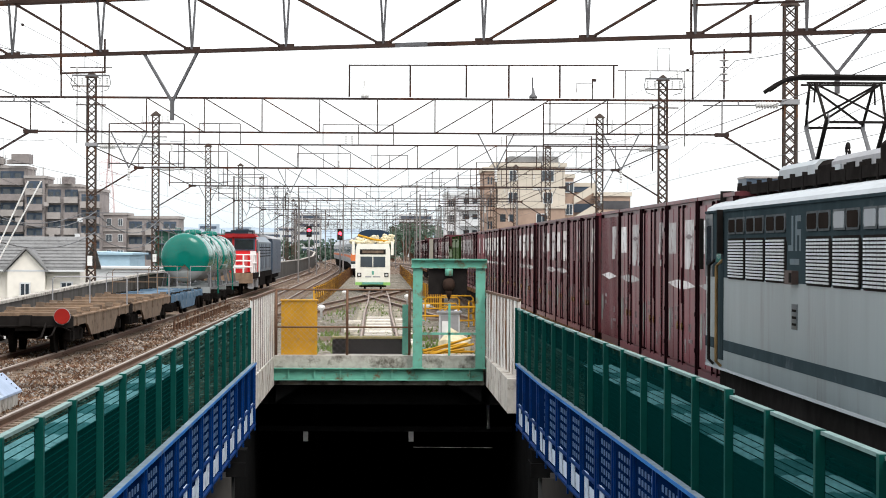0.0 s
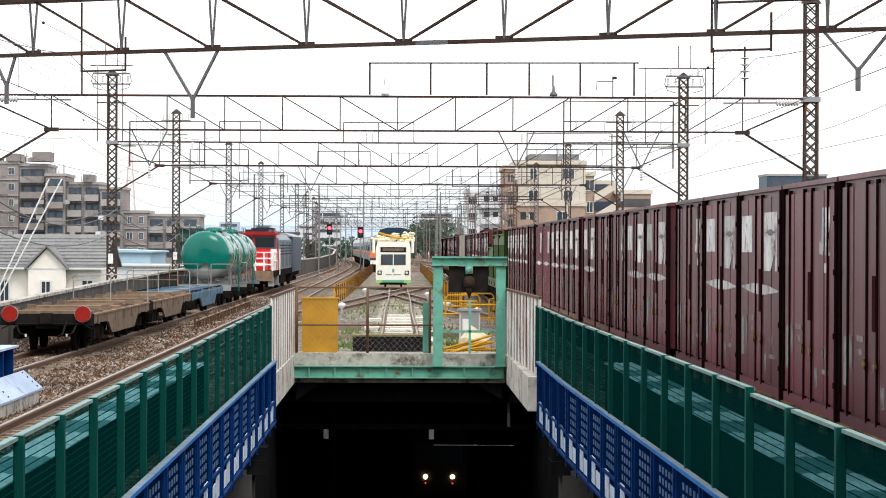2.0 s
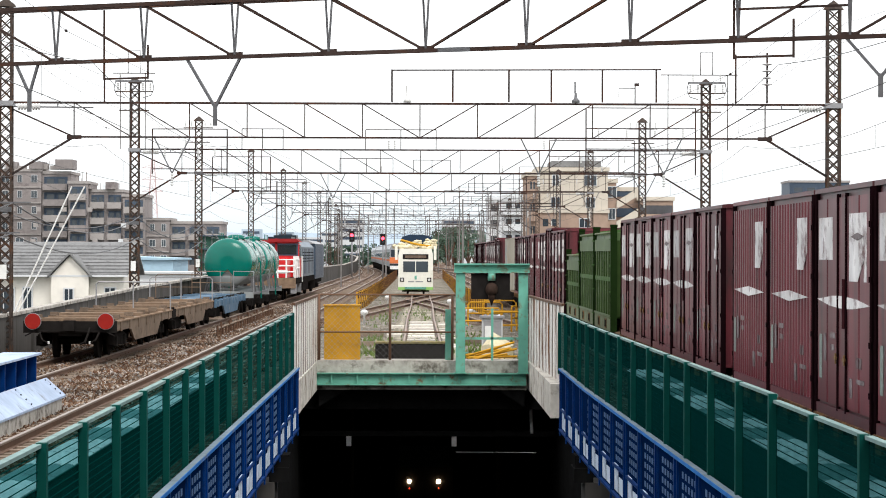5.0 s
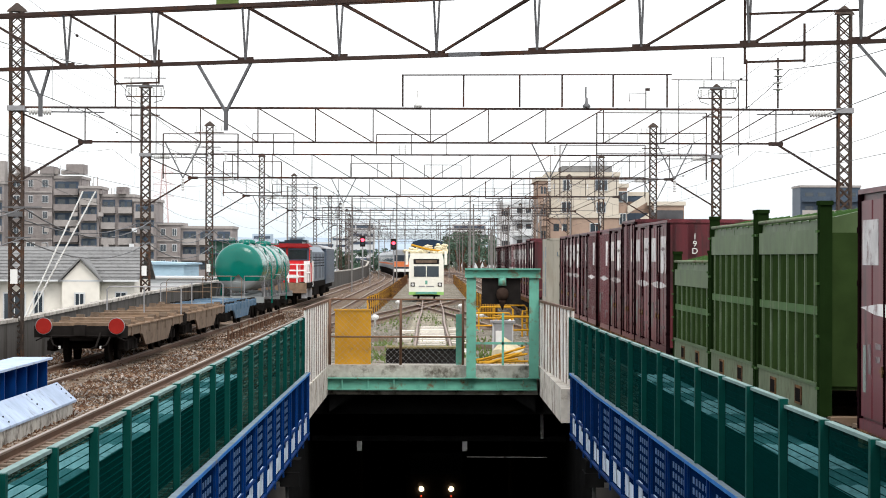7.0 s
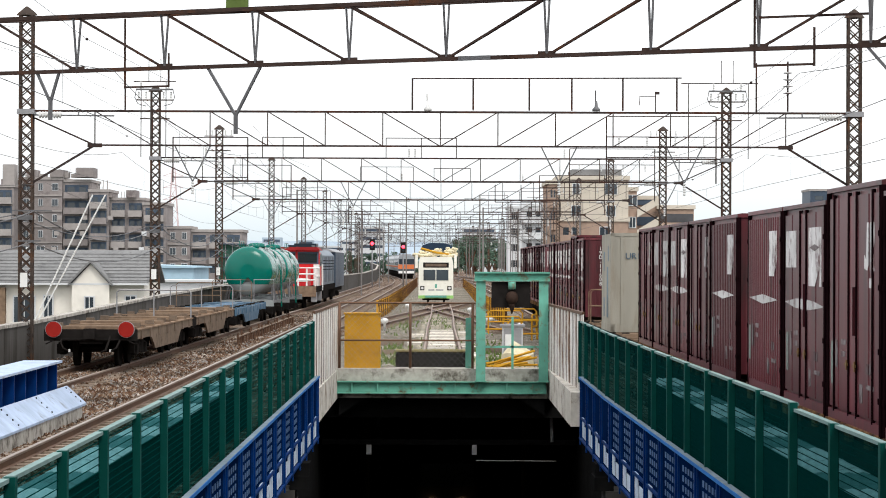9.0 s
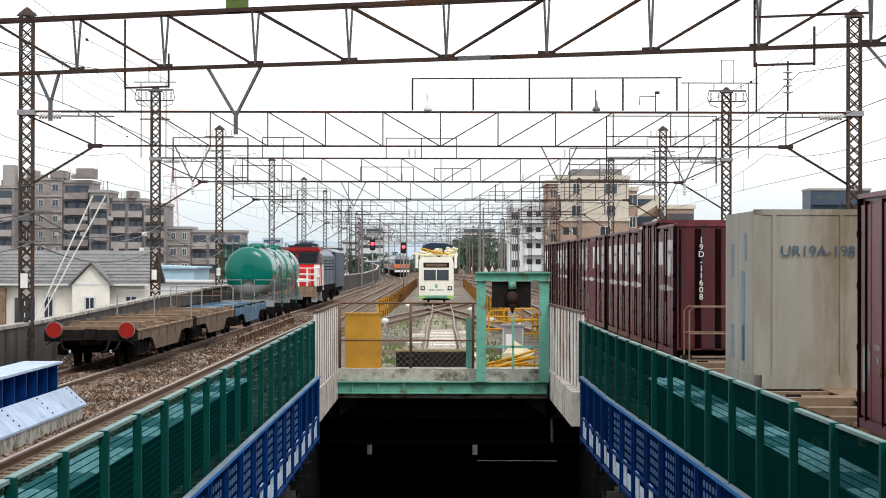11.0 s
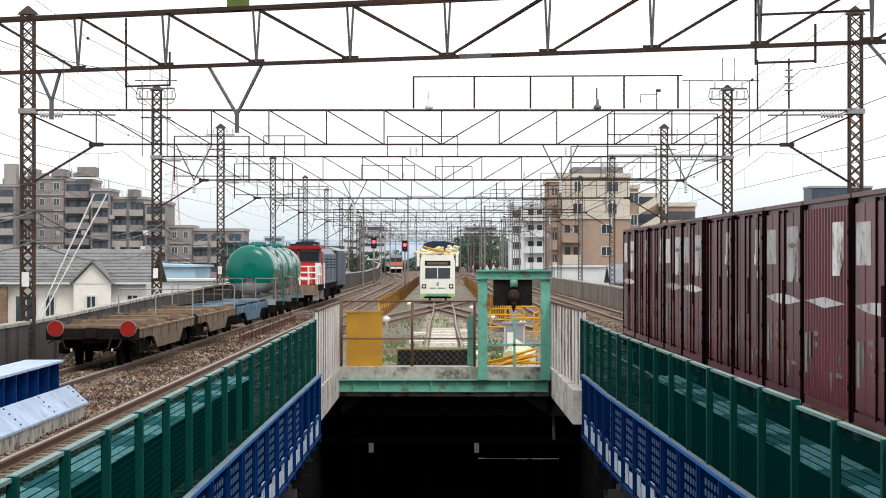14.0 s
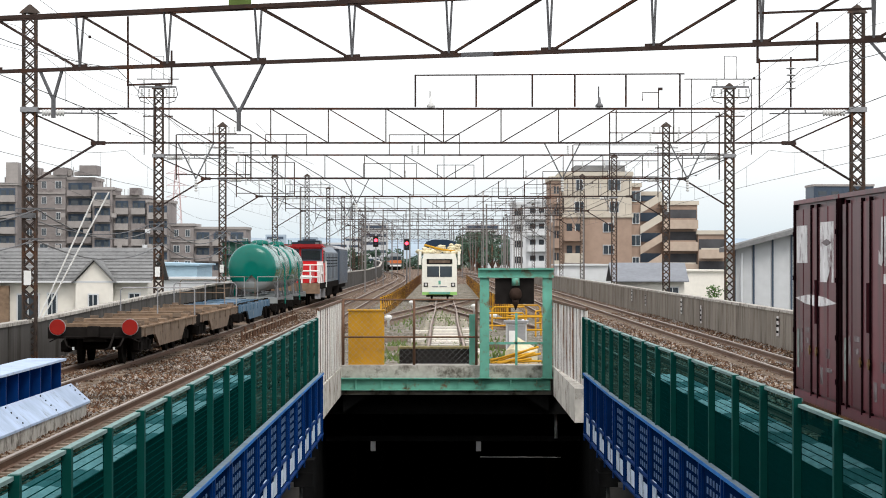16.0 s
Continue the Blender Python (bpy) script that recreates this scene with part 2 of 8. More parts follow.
RUST = (0.16, 0.07, 0.03)
M = dict(
    ballast=stone_mat("ballast", [(0.018, 0.011, 0.008), (0.12, 0.072, 0.046), (0.055, 0.032, 0.020), (0.22, 0.165, 0.125), (0.075, 0.042, 0.026), (0.15, 0.10, 0.07), (0.48, 0.43, 0.39)], 6.5, 1.0),
    pebbles=pebble_mat("loose_ballast_stones", [(0.057, 0.031, 0.018), (0.132, 0.086, 0.058), (0.084, 0.042, 0.024), (0.211, 0.158, 0.119), (0.066, 0.032, 0.019), (0.128, 0.081, 0.053), (0.290, 0.255, 0.225), (0.105, 0.085, 0.070), (0.19, 0.175, 0.165), (0.05, 0.035, 0.026)]),
    yard_pebbles=pebble_mat("loose_grey_yard_stones", [(0.085, 0.07, 0.055), (0.21, 0.19, 0.16), (0.12, 0.10, 0.075), (0.32, 0.30, 0.27), (0.11, 0.085, 0.058)]),
    yard=stone_mat("yard_gravel", [(0.07, 0.058, 0.045), (0.20, 0.18, 0.145), (0.115, 0.098, 0.072), (0.32, 0.30, 0.26)], 6.0, 0.9),
    town=mat("town_ground", (0.16, 0.16, 0.15), 0.9, grain=0.5, dirt=(0.06, 0.09, 0.04), dirt_amount=0.5, dirt_scale=0.05),
    concrete=mat("weathered_concrete", (0.40, 0.375, 0.34), 0.9, vary=0.35, grain=7, bump=0.3, dirt=(0.11, 0.095, 0.08), dirt_amount=0.55, dirt_scale=2.6),
    pale_concrete=mat("pale_weathered_concrete", (0.56, 0.53, 0.48), 0.9, vary=0.25, grain=6, bump=0.2, dirt=(0.19, 0.15, 0.11), dirt_amount=0.5, dirt_scale=2.0),
    wall=mat("brown_stained_concrete_wall", (0.22, 0.195, 0.165), 0.9, vary=0.35, grain=4, bump=0.25, dirt=(0.09, 0.07, 0.055), dirt_amount=0.55, dirt_scale=1.2, streaks=True),
    dark_wall=mat("sooty_concrete_wall", (0.085, 0.08, 0.075), 0.95, vary=0.3, grain=4, bump=0.3, dirt=(0.04, 0.035, 0.03), dirt_amount=0.5, dirt_scale=0.8, streaks=True),
    sky_block_grey=mat("plain_grey_concrete", (0.16, 0.16, 0.155), 0.9, vary=0.2, grain=2),
    # near black stands in for shade in the pit, tunnel mouth and under girders
    near_black=mat("shade_dark_tunnel_concrete", (0.012, 0.012, 0.012), 0.95, vary=0.3, bump=0.2, gloss=0.0),
    rail=mat("rusty_rail_steel", (0.13, 0.075, 0.05), 0.55, 0.4, vary=0.3, grain=8),
    rail_top=mat("worn_rail_steel", (0.27, 0.215, 0.18), 0.4, 0.5, vary=0.15),
    rail_worn=mat("dull_worn_rail_steel", (0.26, 0.20, 0.165), 0.5, 0.2, vary=0.2),
    sleeper=mat("weathered_sleeper", (0.20, 0.155, 0.12), 0.9, vary=0.35, grain=9, bump=0.4, per_object=0.2),
    lattice=mat("rusty_painted_lattice_steel", (0.055, 0.043, 0.037), 0.8, 0.0, vary=0.3, grain=7, dirt=(0.11, 0.048, 0.022), dirt_amount=0.5, dirt_scale=1.2),
    truss=mat("rust_brown_truss_steel", (0.042, 0.032, 0.03), 0.8, 0.0, vary=0.3, grain=7, dirt=(0.075, 0.03, 0.018), dirt_amount=0.5, dirt_scale=1.2),
    near_truss=mat("rust_stained_truss_steel", (0.050, 0.034, 0.029), 0.75, vary=0.35, grain=5, dirt=(0.10, 0.042, 0.022), dirt_amount=0.45, dirt_scale=1.0),
    dark_galv=mat("dull_galvanised_steel", (0.13, 0.13, 0.135), 0.6, 0.3, vary=0.25, grain=8),
    # steel paled towards the sky: distance haze is put into the colour
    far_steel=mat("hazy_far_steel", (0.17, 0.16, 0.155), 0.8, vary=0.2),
    galv=mat("galvanised_steel", (0.30, 0.30, 0.31), 0.55, 0.5, vary=0.15, grain=8),
    wire=mat("dark_copper_wire", (0.09, 0.09, 0.09), 0.6, 0.3, vary=0.1, bump=0),
    porcelain=mat("grey_porcelain", (0.55, 0.55, 0.54), 0.3, vary=0.15, grain=9),
    green_fence=mat("green_painted_fence_post", (0.004, 0.062, 0.052), 0.5, vary=0.25, grain=4, dirt=(0.02, 0.10, 0.085), dirt_amount=0.25, dirt_scale=2),
    fence_mesh=mesh_screen_mat("dark_green_mesh_screen", (0.26, 0.54, 0.52), (0.001, 0.030, 0.028), 0.62),
    fence_slat=mat("mid_green_fence_slat", (0.001, 0.036, 0.033), 0.6, vary=0.25, grain=4, gloss=0.0),
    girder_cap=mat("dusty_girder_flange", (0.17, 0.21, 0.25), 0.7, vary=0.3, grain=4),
    fence_panel=mat("dark_green_louvre_sheet", (0.002, 0.035, 0.032), 0.5, vary=0.3, grain=3, gloss=0.0),
    fence_cap=mat("pale_fence_cap", (0.17, 0.25, 0.24), 0.6, vary=0.25, grain=5),
    gate_green=mat("pale_green_painted_steel", (0.13, 0.36, 0.28), 0.55, vary=0.2, grain=4, dirt=RUST, dirt_amount=0.38, dirt_scale=3.5),
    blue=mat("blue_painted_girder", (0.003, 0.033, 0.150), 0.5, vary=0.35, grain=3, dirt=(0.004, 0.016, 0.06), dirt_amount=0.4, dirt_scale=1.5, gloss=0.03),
    # girder blue darkened: shade between the stiffeners is in the web's colour
    girder_web=mat("shade_dark_girder_web", (0.002, 0.013, 0.055), 0.6, vary=0.35, grain=3, dirt=(0.004, 0.012, 0.04), dirt_amount=0.4, dirt_scale=1.5, gloss=0.0),
    flange_blue=mat("bright_blue_flange_edge", (0.03, 0.16, 0.46), 0.5, vary=0.3, grain=3, dirt=(0.15, 0.17, 0.2), dirt_amount=0.4, dirt_scale=0.7),
    plate_white=mat("bluish_white_plate", (0.62, 0.70, 0.80), 0.6, vary=0.25, grain=3, dirt=(0.08, 0.14, 0.3), dirt_amount=0.4, dirt_scale=2.5),
    sheet_dull=mat("dull_blue_green_sheet", (0.14, 0.26, 0.30), 0.7, vary=0.3, grain=3, dirt=(0.05, 0.08, 0.09), dirt_amount=0.4, dirt_scale=1.5),
    pale_blue=mat("pale_blue_dusty_steel", (0.66, 0.74, 0.84), 0.6, vary=0.2, grain=3, dirt=(0.25, 0.27, 0.30), dirt_amount=0.3, dirt_scale=2),
    plate_dusty=mat("dusty_bluish_plate", (0.38, 0.46, 0.60), 0.6, vary=0.25, grain=3, dirt=(0.24, 0.26, 0.30), dirt_amount=0.35, dirt_scale=2),
    gusset=mat("pale_blue_gusset_paint", (0.085, 0.15, 0.28), 0.6, vary=0.3, grain=3, dirt=(0.05, 0.10, 0.25), dirt_amount=0.3, dirt_scale=2),
    sheet=mat("pale_corrugated_sheet", (0.80, 0.79, 0.75), 0.6, vary=0.25, grain=3, dirt=(0.22, 0.11, 0.055), dirt_amount=0.6, dirt_scale=3.0, streaks=True),
    sheet_gap=mat("rusty_sheet_rib", (0.085, 0.045, 0.025), 0.8, vary=0.3),
    yellow=mat("ochre_yellow_paint", (0.52, 0.27, 0.025), 0.6, vary=0.18, grain=3, dirt=(0.25, 0.14, 0.04), dirt_amount=0.25, dirt_scale=1.5),
    brown=mat("maroon_container_paint", (0.122, 0.025, 0.032), 0.40, gloss=0.32, vary=0.42, grain=3.5, dirt=(0.040, 0.024, 0.024), dirt_amount=0.5, dirt_scale=1.6, streaks=True, per_object=0.35),
    brown_dark=mat("dark_maroon_frame", (0.034, 0.010, 0.012), 0.6, vary=0.25, grain=4, gloss=0.0),
    # near black for the lock rods and for shade in the gaps between containers
    post_dark=mat("dark_rod_and_gap_shade", (0.010, 0.004, 0.005), 0.6, vary=0.3, grain=4, gloss=0.0),
    deck=mat("rusty_wagon_steel", (0.185, 0.128, 0.088), 0.85, vary=0.45, grain=5, bump=0.3, dirt=(0.25, 0.17, 0.11), dirt_amount=0.4, dirt_scale=2),
    wagon_side=mat("dusty_brown_wagon_side", (0.15, 0.112, 0.084), 0.85, vary=0.4, grain=5, dirt=(0.08, 0.05, 0.035), dirt_amount=0.4, dirt_scale=2),
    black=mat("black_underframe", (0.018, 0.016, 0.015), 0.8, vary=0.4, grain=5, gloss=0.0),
    white=mat("white_paint", (0.70, 0.70, 0.68), 0.5, vary=0.12, grain=4, dirt=(0.45, 0.43, 0.40), dirt_amount=0.25, dirt_scale=3),
    marking=mat("faded_white_marking", (0.58, 0.56, 0.55), 0.6, vary=0.3, grain=4, dirt=(0.16, 0.09, 0.09), dirt_amount=0.5, dirt_scale=3, per_object=0.3),
    lock_rust=mat("orange_rust_steel", (0.15, 0.080, 0.035), 0.85, vary=0.5, grain=6, dirt=(0.04, 0.02, 0.014), dirt_amount=0.6, dirt_scale=2.2, per_object=0.4),
    stencil=mat("worn_grey_stencil_paint", (0.20, 0.17, 0.17), 0.6, vary=0.35, grain=6, dirt=(0.08, 0.035, 0.04), dirt_amount=0.55, dirt_scale=5),
    label_green=mat("pale_green_label", (0.24, 0.29, 0.26), 0.6, vary=0.3, grain=4, dirt=(0.08, 0.04, 0.04), dirt_amount=0.45, dirt_scale=4),
    rusty_dark=mat("dark_rusty_iron", (0.035, 0.022, 0.017), 0.7, vary=0.4, grain=9),
    grey_roof=mat("blue_grey_sheet_roof", (0.20, 0.21, 0.23), 0.6, vary=0.15, grain=3),
    scaffold_net=mat("dull_green_building_net", (0.05, 0.12, 0.09), 0.9, vary=0.4, grain=2),
    brass=mat("yellowed_lock_metal", (0.22, 0.14, 0.06), 0.5, 0.4, vary=0.3),
    olive_post=mat("dark_green_corner_post", (0.010, 0.022, 0.006), 0.6, vary=0.3, grain=4, dirt=(0.012, 0.02, 0.008), dirt_amount=0.4, dirt_scale=2, gloss=0.0),
    olive_foot=mat("chalky_green_base_rail", (0.15, 0.175, 0.11), 0.7, vary=0.3, grain=4, dirt=(0.10, 0.08, 0.05), dirt_amount=0.4, dirt_scale=2.5),
    olive=mat("olive_green_container", (0.055, 0.115, 0.035), 0.55, vary=0.25, grain=3, dirt=(0.10, 0.14, 0.07), dirt_amount=0.35, dirt_scale=1.2),
    olive_pale=mat("faded_green_container", (0.080, 0.122, 0.052), 0.5, vary=0.35, grain=3, gloss=0.15, dirt=(0.13, 0.165, 0.10), dirt_amount=0.35, dirt_scale=1.4),
    olive_dark=mat("dark_green_frame", (0.026, 0.046, 0.014), 0.6, vary=0.35, grain=3, gloss=0.0),
    beige=mat("dusty_cream_container", (0.31, 0.295, 0.25), 0.55, vary=0.25, grain=2, dirt=(0.20, 0.165, 0.12), dirt_amount=0.5, dirt_scale=0.9, streaks=True),
    ink_blue=mat("dull_blue_lettering", (0.06, 0.10, 0.14), 0.6, vary=0.3, grain=6),
    faded_blue=mat("faded_blue_lettering", (0.17, 0.235, 0.29), 0.6, vary=0.35, grain=6, dirt=(0.25, 0.25, 0.23), dirt_amount=0.5, dirt_scale=4),
    loco_grey=mat("light_grey_loco_paint", (0.20, 0.235, 0.245), 0.34, gloss=0.4, vary=0.25, grain=2, dirt=(0.10, 0.095, 0.09), dirt_amount=0.45, dirt_scale=1.2, streaks=True),
    loco_blue=mat("slate_blue_loco_paint", (0.032, 0.047, 0.053), 0.5, gloss=0.0, vary=0.3, grain=2.5, dirt=(0.075, 0.09, 0.10), dirt_amount=0.3, dirt_scale=1.5),
    lamp_brown=mat("dusty_brown_box_paint", (0.085, 0.062, 0.055), 0.6, vary=0.4, grain=6),
    cab_dark=mat("dark_navy_cab_paint", (0.010, 0.018, 0.026), 0.35, gloss=0.25, vary=0.25, grain=3),
    window_rim=mat("worn_window_rim", (0.085, 0.095, 0.10), 0.6, vary=0.35, grain=5, gloss=0.0),
    brown_glass=mat("dusty_brown_glass", (0.020, 0.016, 0.014), 0.6, vary=0.4, grain=2, bump=0, gloss=0.0),
    loco_faded=mat("faded_grey_lettering", (0.07, 0.095, 0.11), 0.5, vary=0.4, grain=5),
    loco_roof=mat("pale_grey_loco_roof", (0.36, 0.39, 0.41), 0.55, gloss=0.2, vary=0.15, grain=2, dirt=(0.25, 0.25, 0.25), dirt_amount=0.25, dirt_scale=1.5),
    louvre=mat("silver_louvre_mesh", (0.55, 0.57, 0.59), 0.4, 0.3, vary=0.15),
    glass=glass_mat("dark_glass"),
    blue_wagon=mat("dull_blue_wagon_paint", (0.075, 0.13, 0.19), 0.6, vary=0.3, grain=4, dirt=(0.20, 0.20, 0.19), dirt_amount=0.4, dirt_scale=2),
    sleeper_pale=mat("bleached_sleeper", (0.50, 0.46, 0.40), 0.9, vary=0.35, grain=9, bump=0.4, per_object=0.25),
    # pale base colour stands in for sky mirrored in the glass
    pane=glass_mat("sky_lit_pane", (0.34, 0.38, 0.41), 0.08),
    tank_green=mat("glossy_green_tank_paint", (0.0, 0.118, 0.090), 0.2, vary=0.14, grain=2, bump=0.01, gloss=0.28, dirt=(0.004, 0.14, 0.10), dirt_amount=0.2, dirt_scale=1.5),
    tank_grey=mat("grey_tank_paint", (0.24, 0.26, 0.26), 0.45, vary=0.15, grain=2, dirt=(0.18, 0.18, 0.17), dirt_amount=0.3, dirt_scale=1.2),
    red=mat("red_loco_paint", (0.52, 0.015, 0.018), 0.4, vary=0.12, grain=2, gloss=0.3),
    disc_red=mat("red_marker_disc", (0.25, 0.018, 0.014), 0.5, vary=0.15, grain=5),
    red_dull=mat("dull_red_roof_paint", (0.22, 0.02, 0.022), 0.6, vary=0.2, grain=3),
    slate_pale=mat("pale_slate_loco_paint", (0.085, 0.115, 0.15), 0.4, vary=0.2, grain=2, gloss=0.15, dirt=(0.09, 0.10, 0.11), dirt_amount=0.35, dirt_scale=1.5),
    pane_dark=glass_mat("tinted_cab_glass", (0.015, 0.017, 0.02), 0.12),
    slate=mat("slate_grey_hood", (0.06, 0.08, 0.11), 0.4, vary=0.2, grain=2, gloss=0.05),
    cream=mat("cream_tram_paint", (0.74, 0.73, 0.65), 0.45, vary=0.1, grain=3, dirt=(0.50, 0.47, 0.38), dirt_amount=0.25, dirt_scale=2, gloss=0.2),
    lime=mat("lime_green_tram_paint", (0.28, 0.52, 0.16), 0.5, vary=0.15),
    navy=mat("navy_cover", (0.02, 0.035, 0.06), 0.6, vary=0.25),
    tarp=mat("cream_tarpaulin", (0.62, 0.55, 0.38), 0.8, vary=0.25, grain=5, bump=0.3, dirt=(0.40, 0.32, 0.18), dirt_amount=0.35, dirt_scale=2),
    orange=mat("orange_train_paint", (0.55, 0.16, 0.06), 0.45, vary=0.12),
    train_grey=mat("stainless_train_side", (0.30, 0.32, 0.34), 0.35, 0.5, vary=0.12),
    taupe=mat("taupe_brick_tile", (0.235, 0.210, 0.203), 0.85, vary=0.2, grain=1.5, dirt=(0.12, 0.10, 0.10), dirt_amount=0.3, dirt_scale=0.3),
    taupe_pale=mat("pale_taupe_render", (0.31, 0.285, 0.272), 0.85, vary=0.15, grain=1.5),
    tan=mat("tan_brick_tile", (0.315, 0.228, 0.178), 0.85, vary=0.15, grain=1.5),
    tan_pale=mat("pale_tan_parapet", (0.42, 0.335, 0.27), 0.85, vary=0.15, grain=1.5),
    # shade inside the tan block's balconies, put into a dark colour
    balcony_gloom=mat("balcony_shade_colour", (0.075, 0.075, 0.08), 0.3, vary=0.4, grain=0.8, bump=0),
    ivory=mat("ivory_render", (0.50, 0.45, 0.38), 0.85, vary=0.12, grain=1.0),
    pale_render=mat("pale_grey_render", (0.56, 0.57, 0.58), 0.85, vary=0.1, grain=1.0),
    house_wall=mat("cream_house_siding", (0.70, 0.665, 0.60), 0.8, vary=0.08, grain=3),
    roof_tile=mat("grey_slate_roof", (0.185, 0.185, 0.185), 0.8, vary=0.25, grain=5, dirt=(0.10, 0.10, 0.10), dirt_amount=0.4, dirt_scale=2),
    shed=mat("pale_grey_shed_cladding", (0.50, 0.51, 0.52), 0.6, vary=0.1, grain=2),
    sky_roof=mat("pale_blue_sheet_roof", (0.33, 0.46, 0.55), 0.6, vary=0.12, grain=2),
    # leaf green greyed by distance haze, for the far trees
    foliage=mat("hazy_far_foliage", (0.085, 0.13, 0.095), 0.9, vary=0.5, grain=2, per_object=0.2),
    foliage_fresh=mat("fresh_foliage", (0.085, 0.16, 0.045), 0.9, vary=0.5, grain=2),
    moss_plank=mat("mossy_old_timber", (0.20, 0.17, 0.08), 0.9, vary=0.5, grain=5, dirt=(0.07, 0.06, 0.03), dirt_amount=0.4, dirt_scale=4),
    # haze is blended into the pylon's red and white
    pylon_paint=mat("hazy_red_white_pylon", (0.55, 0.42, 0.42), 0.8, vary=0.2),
    sleeper_old=mat("weathered_timber_sleeper", (0.36, 0.33, 0.265), 0.9, vary=0.4, grain=6, dirt=(0.09, 0.08, 0.045), dirt_amount=0.45, dirt_scale=2.5, per_object=0.3),
    weeds=mat("yard_weeds", (0.12, 0.17, 0.05), 0.9, vary=0.5, grain=3),
    # the blue-grey of distance haze is part of these two colours
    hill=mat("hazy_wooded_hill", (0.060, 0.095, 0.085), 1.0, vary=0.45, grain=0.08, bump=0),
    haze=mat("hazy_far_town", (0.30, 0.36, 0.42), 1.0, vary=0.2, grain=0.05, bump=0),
    signal_red=mat("lit_red_signal", (1.0, 0.03, 0.05), 0.4, vary=0.0, bump=0, emit=6.0),
    headlight=mat("lit_headlight", (1.0, 0.75, 0.45), 0.4, vary=0.0, bump=0, emit=30.0),
    tail_red=mat("lit_red_marker", (1.0, 0.05, 0.02), 0.4, vary=0.0, bump=0, emit=1.5),
)


# ---- mesh helpers ----
def box(bm, x0, x1, y0, y1, z0, z1):
    vs = [bm.verts.new((x, y, z)) for z in (z0, z1) for y in (y0, y1) for x in (x0, x1)]
    for f in ((0, 2, 3, 1), (4, 5, 7, 6), (0, 1, 5, 4), (2, 6, 7, 3), (0, 4, 6, 2), (1, 3, 7, 5)):
        bm.faces.new([vs[i] for i in f])


def bar(bm, p, q, w, h=None):
    """A square bar from p to q."""
    p, q = Vector(p), Vector(q)
    h = h or w
    d = (q - p).normalized()
    up = Vector((0, 0, 1)) if abs(d.z) < 0.95 else Vector((0, 1, 0))
    s = d.cross(up).normalized() * w / 2
    u = s.cross(d).normalized() * h / 2
    a = [bm.verts.new(p + i * s + j * u) for i, j in ((-1, -1), (1, -1), (1, 1), (-1, 1))]
    b = [bm.verts.new(q + i * s + j * u) for i, j in ((-1, -1), (1, -1), (1, 1), (-1, 1))]
    for i in range(4):
        bm.faces.new((a[i], a[(i + 1) % 4], b[(i + 1) % 4], b[i]))
    bm.faces.new(a[::-1])
    bm.faces.new(b)


def tube(bm, points, r, n=6, caps=True):
    """A round tube through the points."""
    rings = []
    pts = [Vector(p) for p in points]
    for i, p in enumerate(pts):
        d = (pts[min(i + 1, len(pts) - 1)] - pts[max(i - 1, 0)]).normalized()
        up = Vector((0, 0, 1)) if abs(d.z) < 0.95 else Vector((0, 1, 0))
        s = d.cross(up).normalized()
        u = s.cross(d).normalized()
        rr = r[i] if isinstance(r, (list, tuple)) else r
        rings.append([bm.verts.new(p + rr * (math.cos(a) * s + math.sin(a) * u)) for a in (2 * math.pi * k / n for k in range(n))])
    for a, b in zip(rings, rings[1:]):
        for k in range(n):
            f = bm.faces.new((a[k], a[(k + 1) % n], b[(k + 1) % n], b[k]))
            f.smooth = n > 6
    if caps:
        bm.faces.new(rings[0][::-1])
        bm.faces.new(rings[-1])


def prism(bm, outline, x0, x1, axis="x"):
    """An outline of pairs (y, z) pulled along x, or (x, z) along y, or (x, y) along z."""
    def put(a, b, c):
        return {"x": (c, a, b), "y": (a, c, b), "z": (a, b, c)}[axis]
    lo = [bm.verts.new(put(a, b, x0)) for a, b in outline]
    hi = [bm.verts.new(put(a, b, x1)) for a, b in outline]
    k = len(outline)
    for i in range(k):
        bm.faces.new((lo[i], lo[(i + 1) % k], hi[(i + 1) % k], hi[i]))
    bm.faces.new(lo[::-1])
    bm.faces.new(hi)


def sweep(bm, line, profile):
    """A profile of (x, z) pairs carried along a line of (x, y) points."""
    rings = [[bm.verts.new((x + a, y, z)) for a, z in profile] for x, y in line]
    k = len(profile)
    for p, q in zip(rings, rings[1:]):
        for i in range(k):
            bm.faces.new((p[i], p[(i + 1) % k], q[(i + 1) % k], q[i]))
    bm.faces.new(rings[0][::-1])
    bm.faces.new(rings[-1])


def mesh_of(name, bm, material):
    bmesh.ops.recalc_face_normals(bm, faces=bm.faces)
    me = bpy.data.meshes.new(name)
    bm.to_mesh(me)
    bm.free()
    me.materials.append(M[material])
    return me


def part(name, bm, material, parent=None, label="", kind=""):
    ob = new(name, mesh_of(name, bm, material))
    ob.parent = parent
    return tagged(ob, label=label, kind=kind)


def boxes(*specs):
    bm = bmesh.new()
    for s in specs:
        box(bm, *s)
    return bm


def bars(segments, w, h=None):
    bm = bmesh.new()
    for p, q in segments:
        bar(bm, p, q, w, h)
    return bm


def tubes(lines, r, n=6):
    bm = bmesh.new()
    for pts in lines:
        tube(bm, pts, r, n)
    return bm


def thing(name, label, category, group="", at=None):
    ob = new(name)
    ob.empty_display_size = 0.2
    if at is not None:
        ob.matrix_basis = at
    return tagged(ob, label, category, group)


def shared(name, me, parent, m):
    """One more piece on a mesh that alike pieces share."""
    ob = new(name, me)
    ob.parent = parent
    ob.matrix_basis = m
    return ob


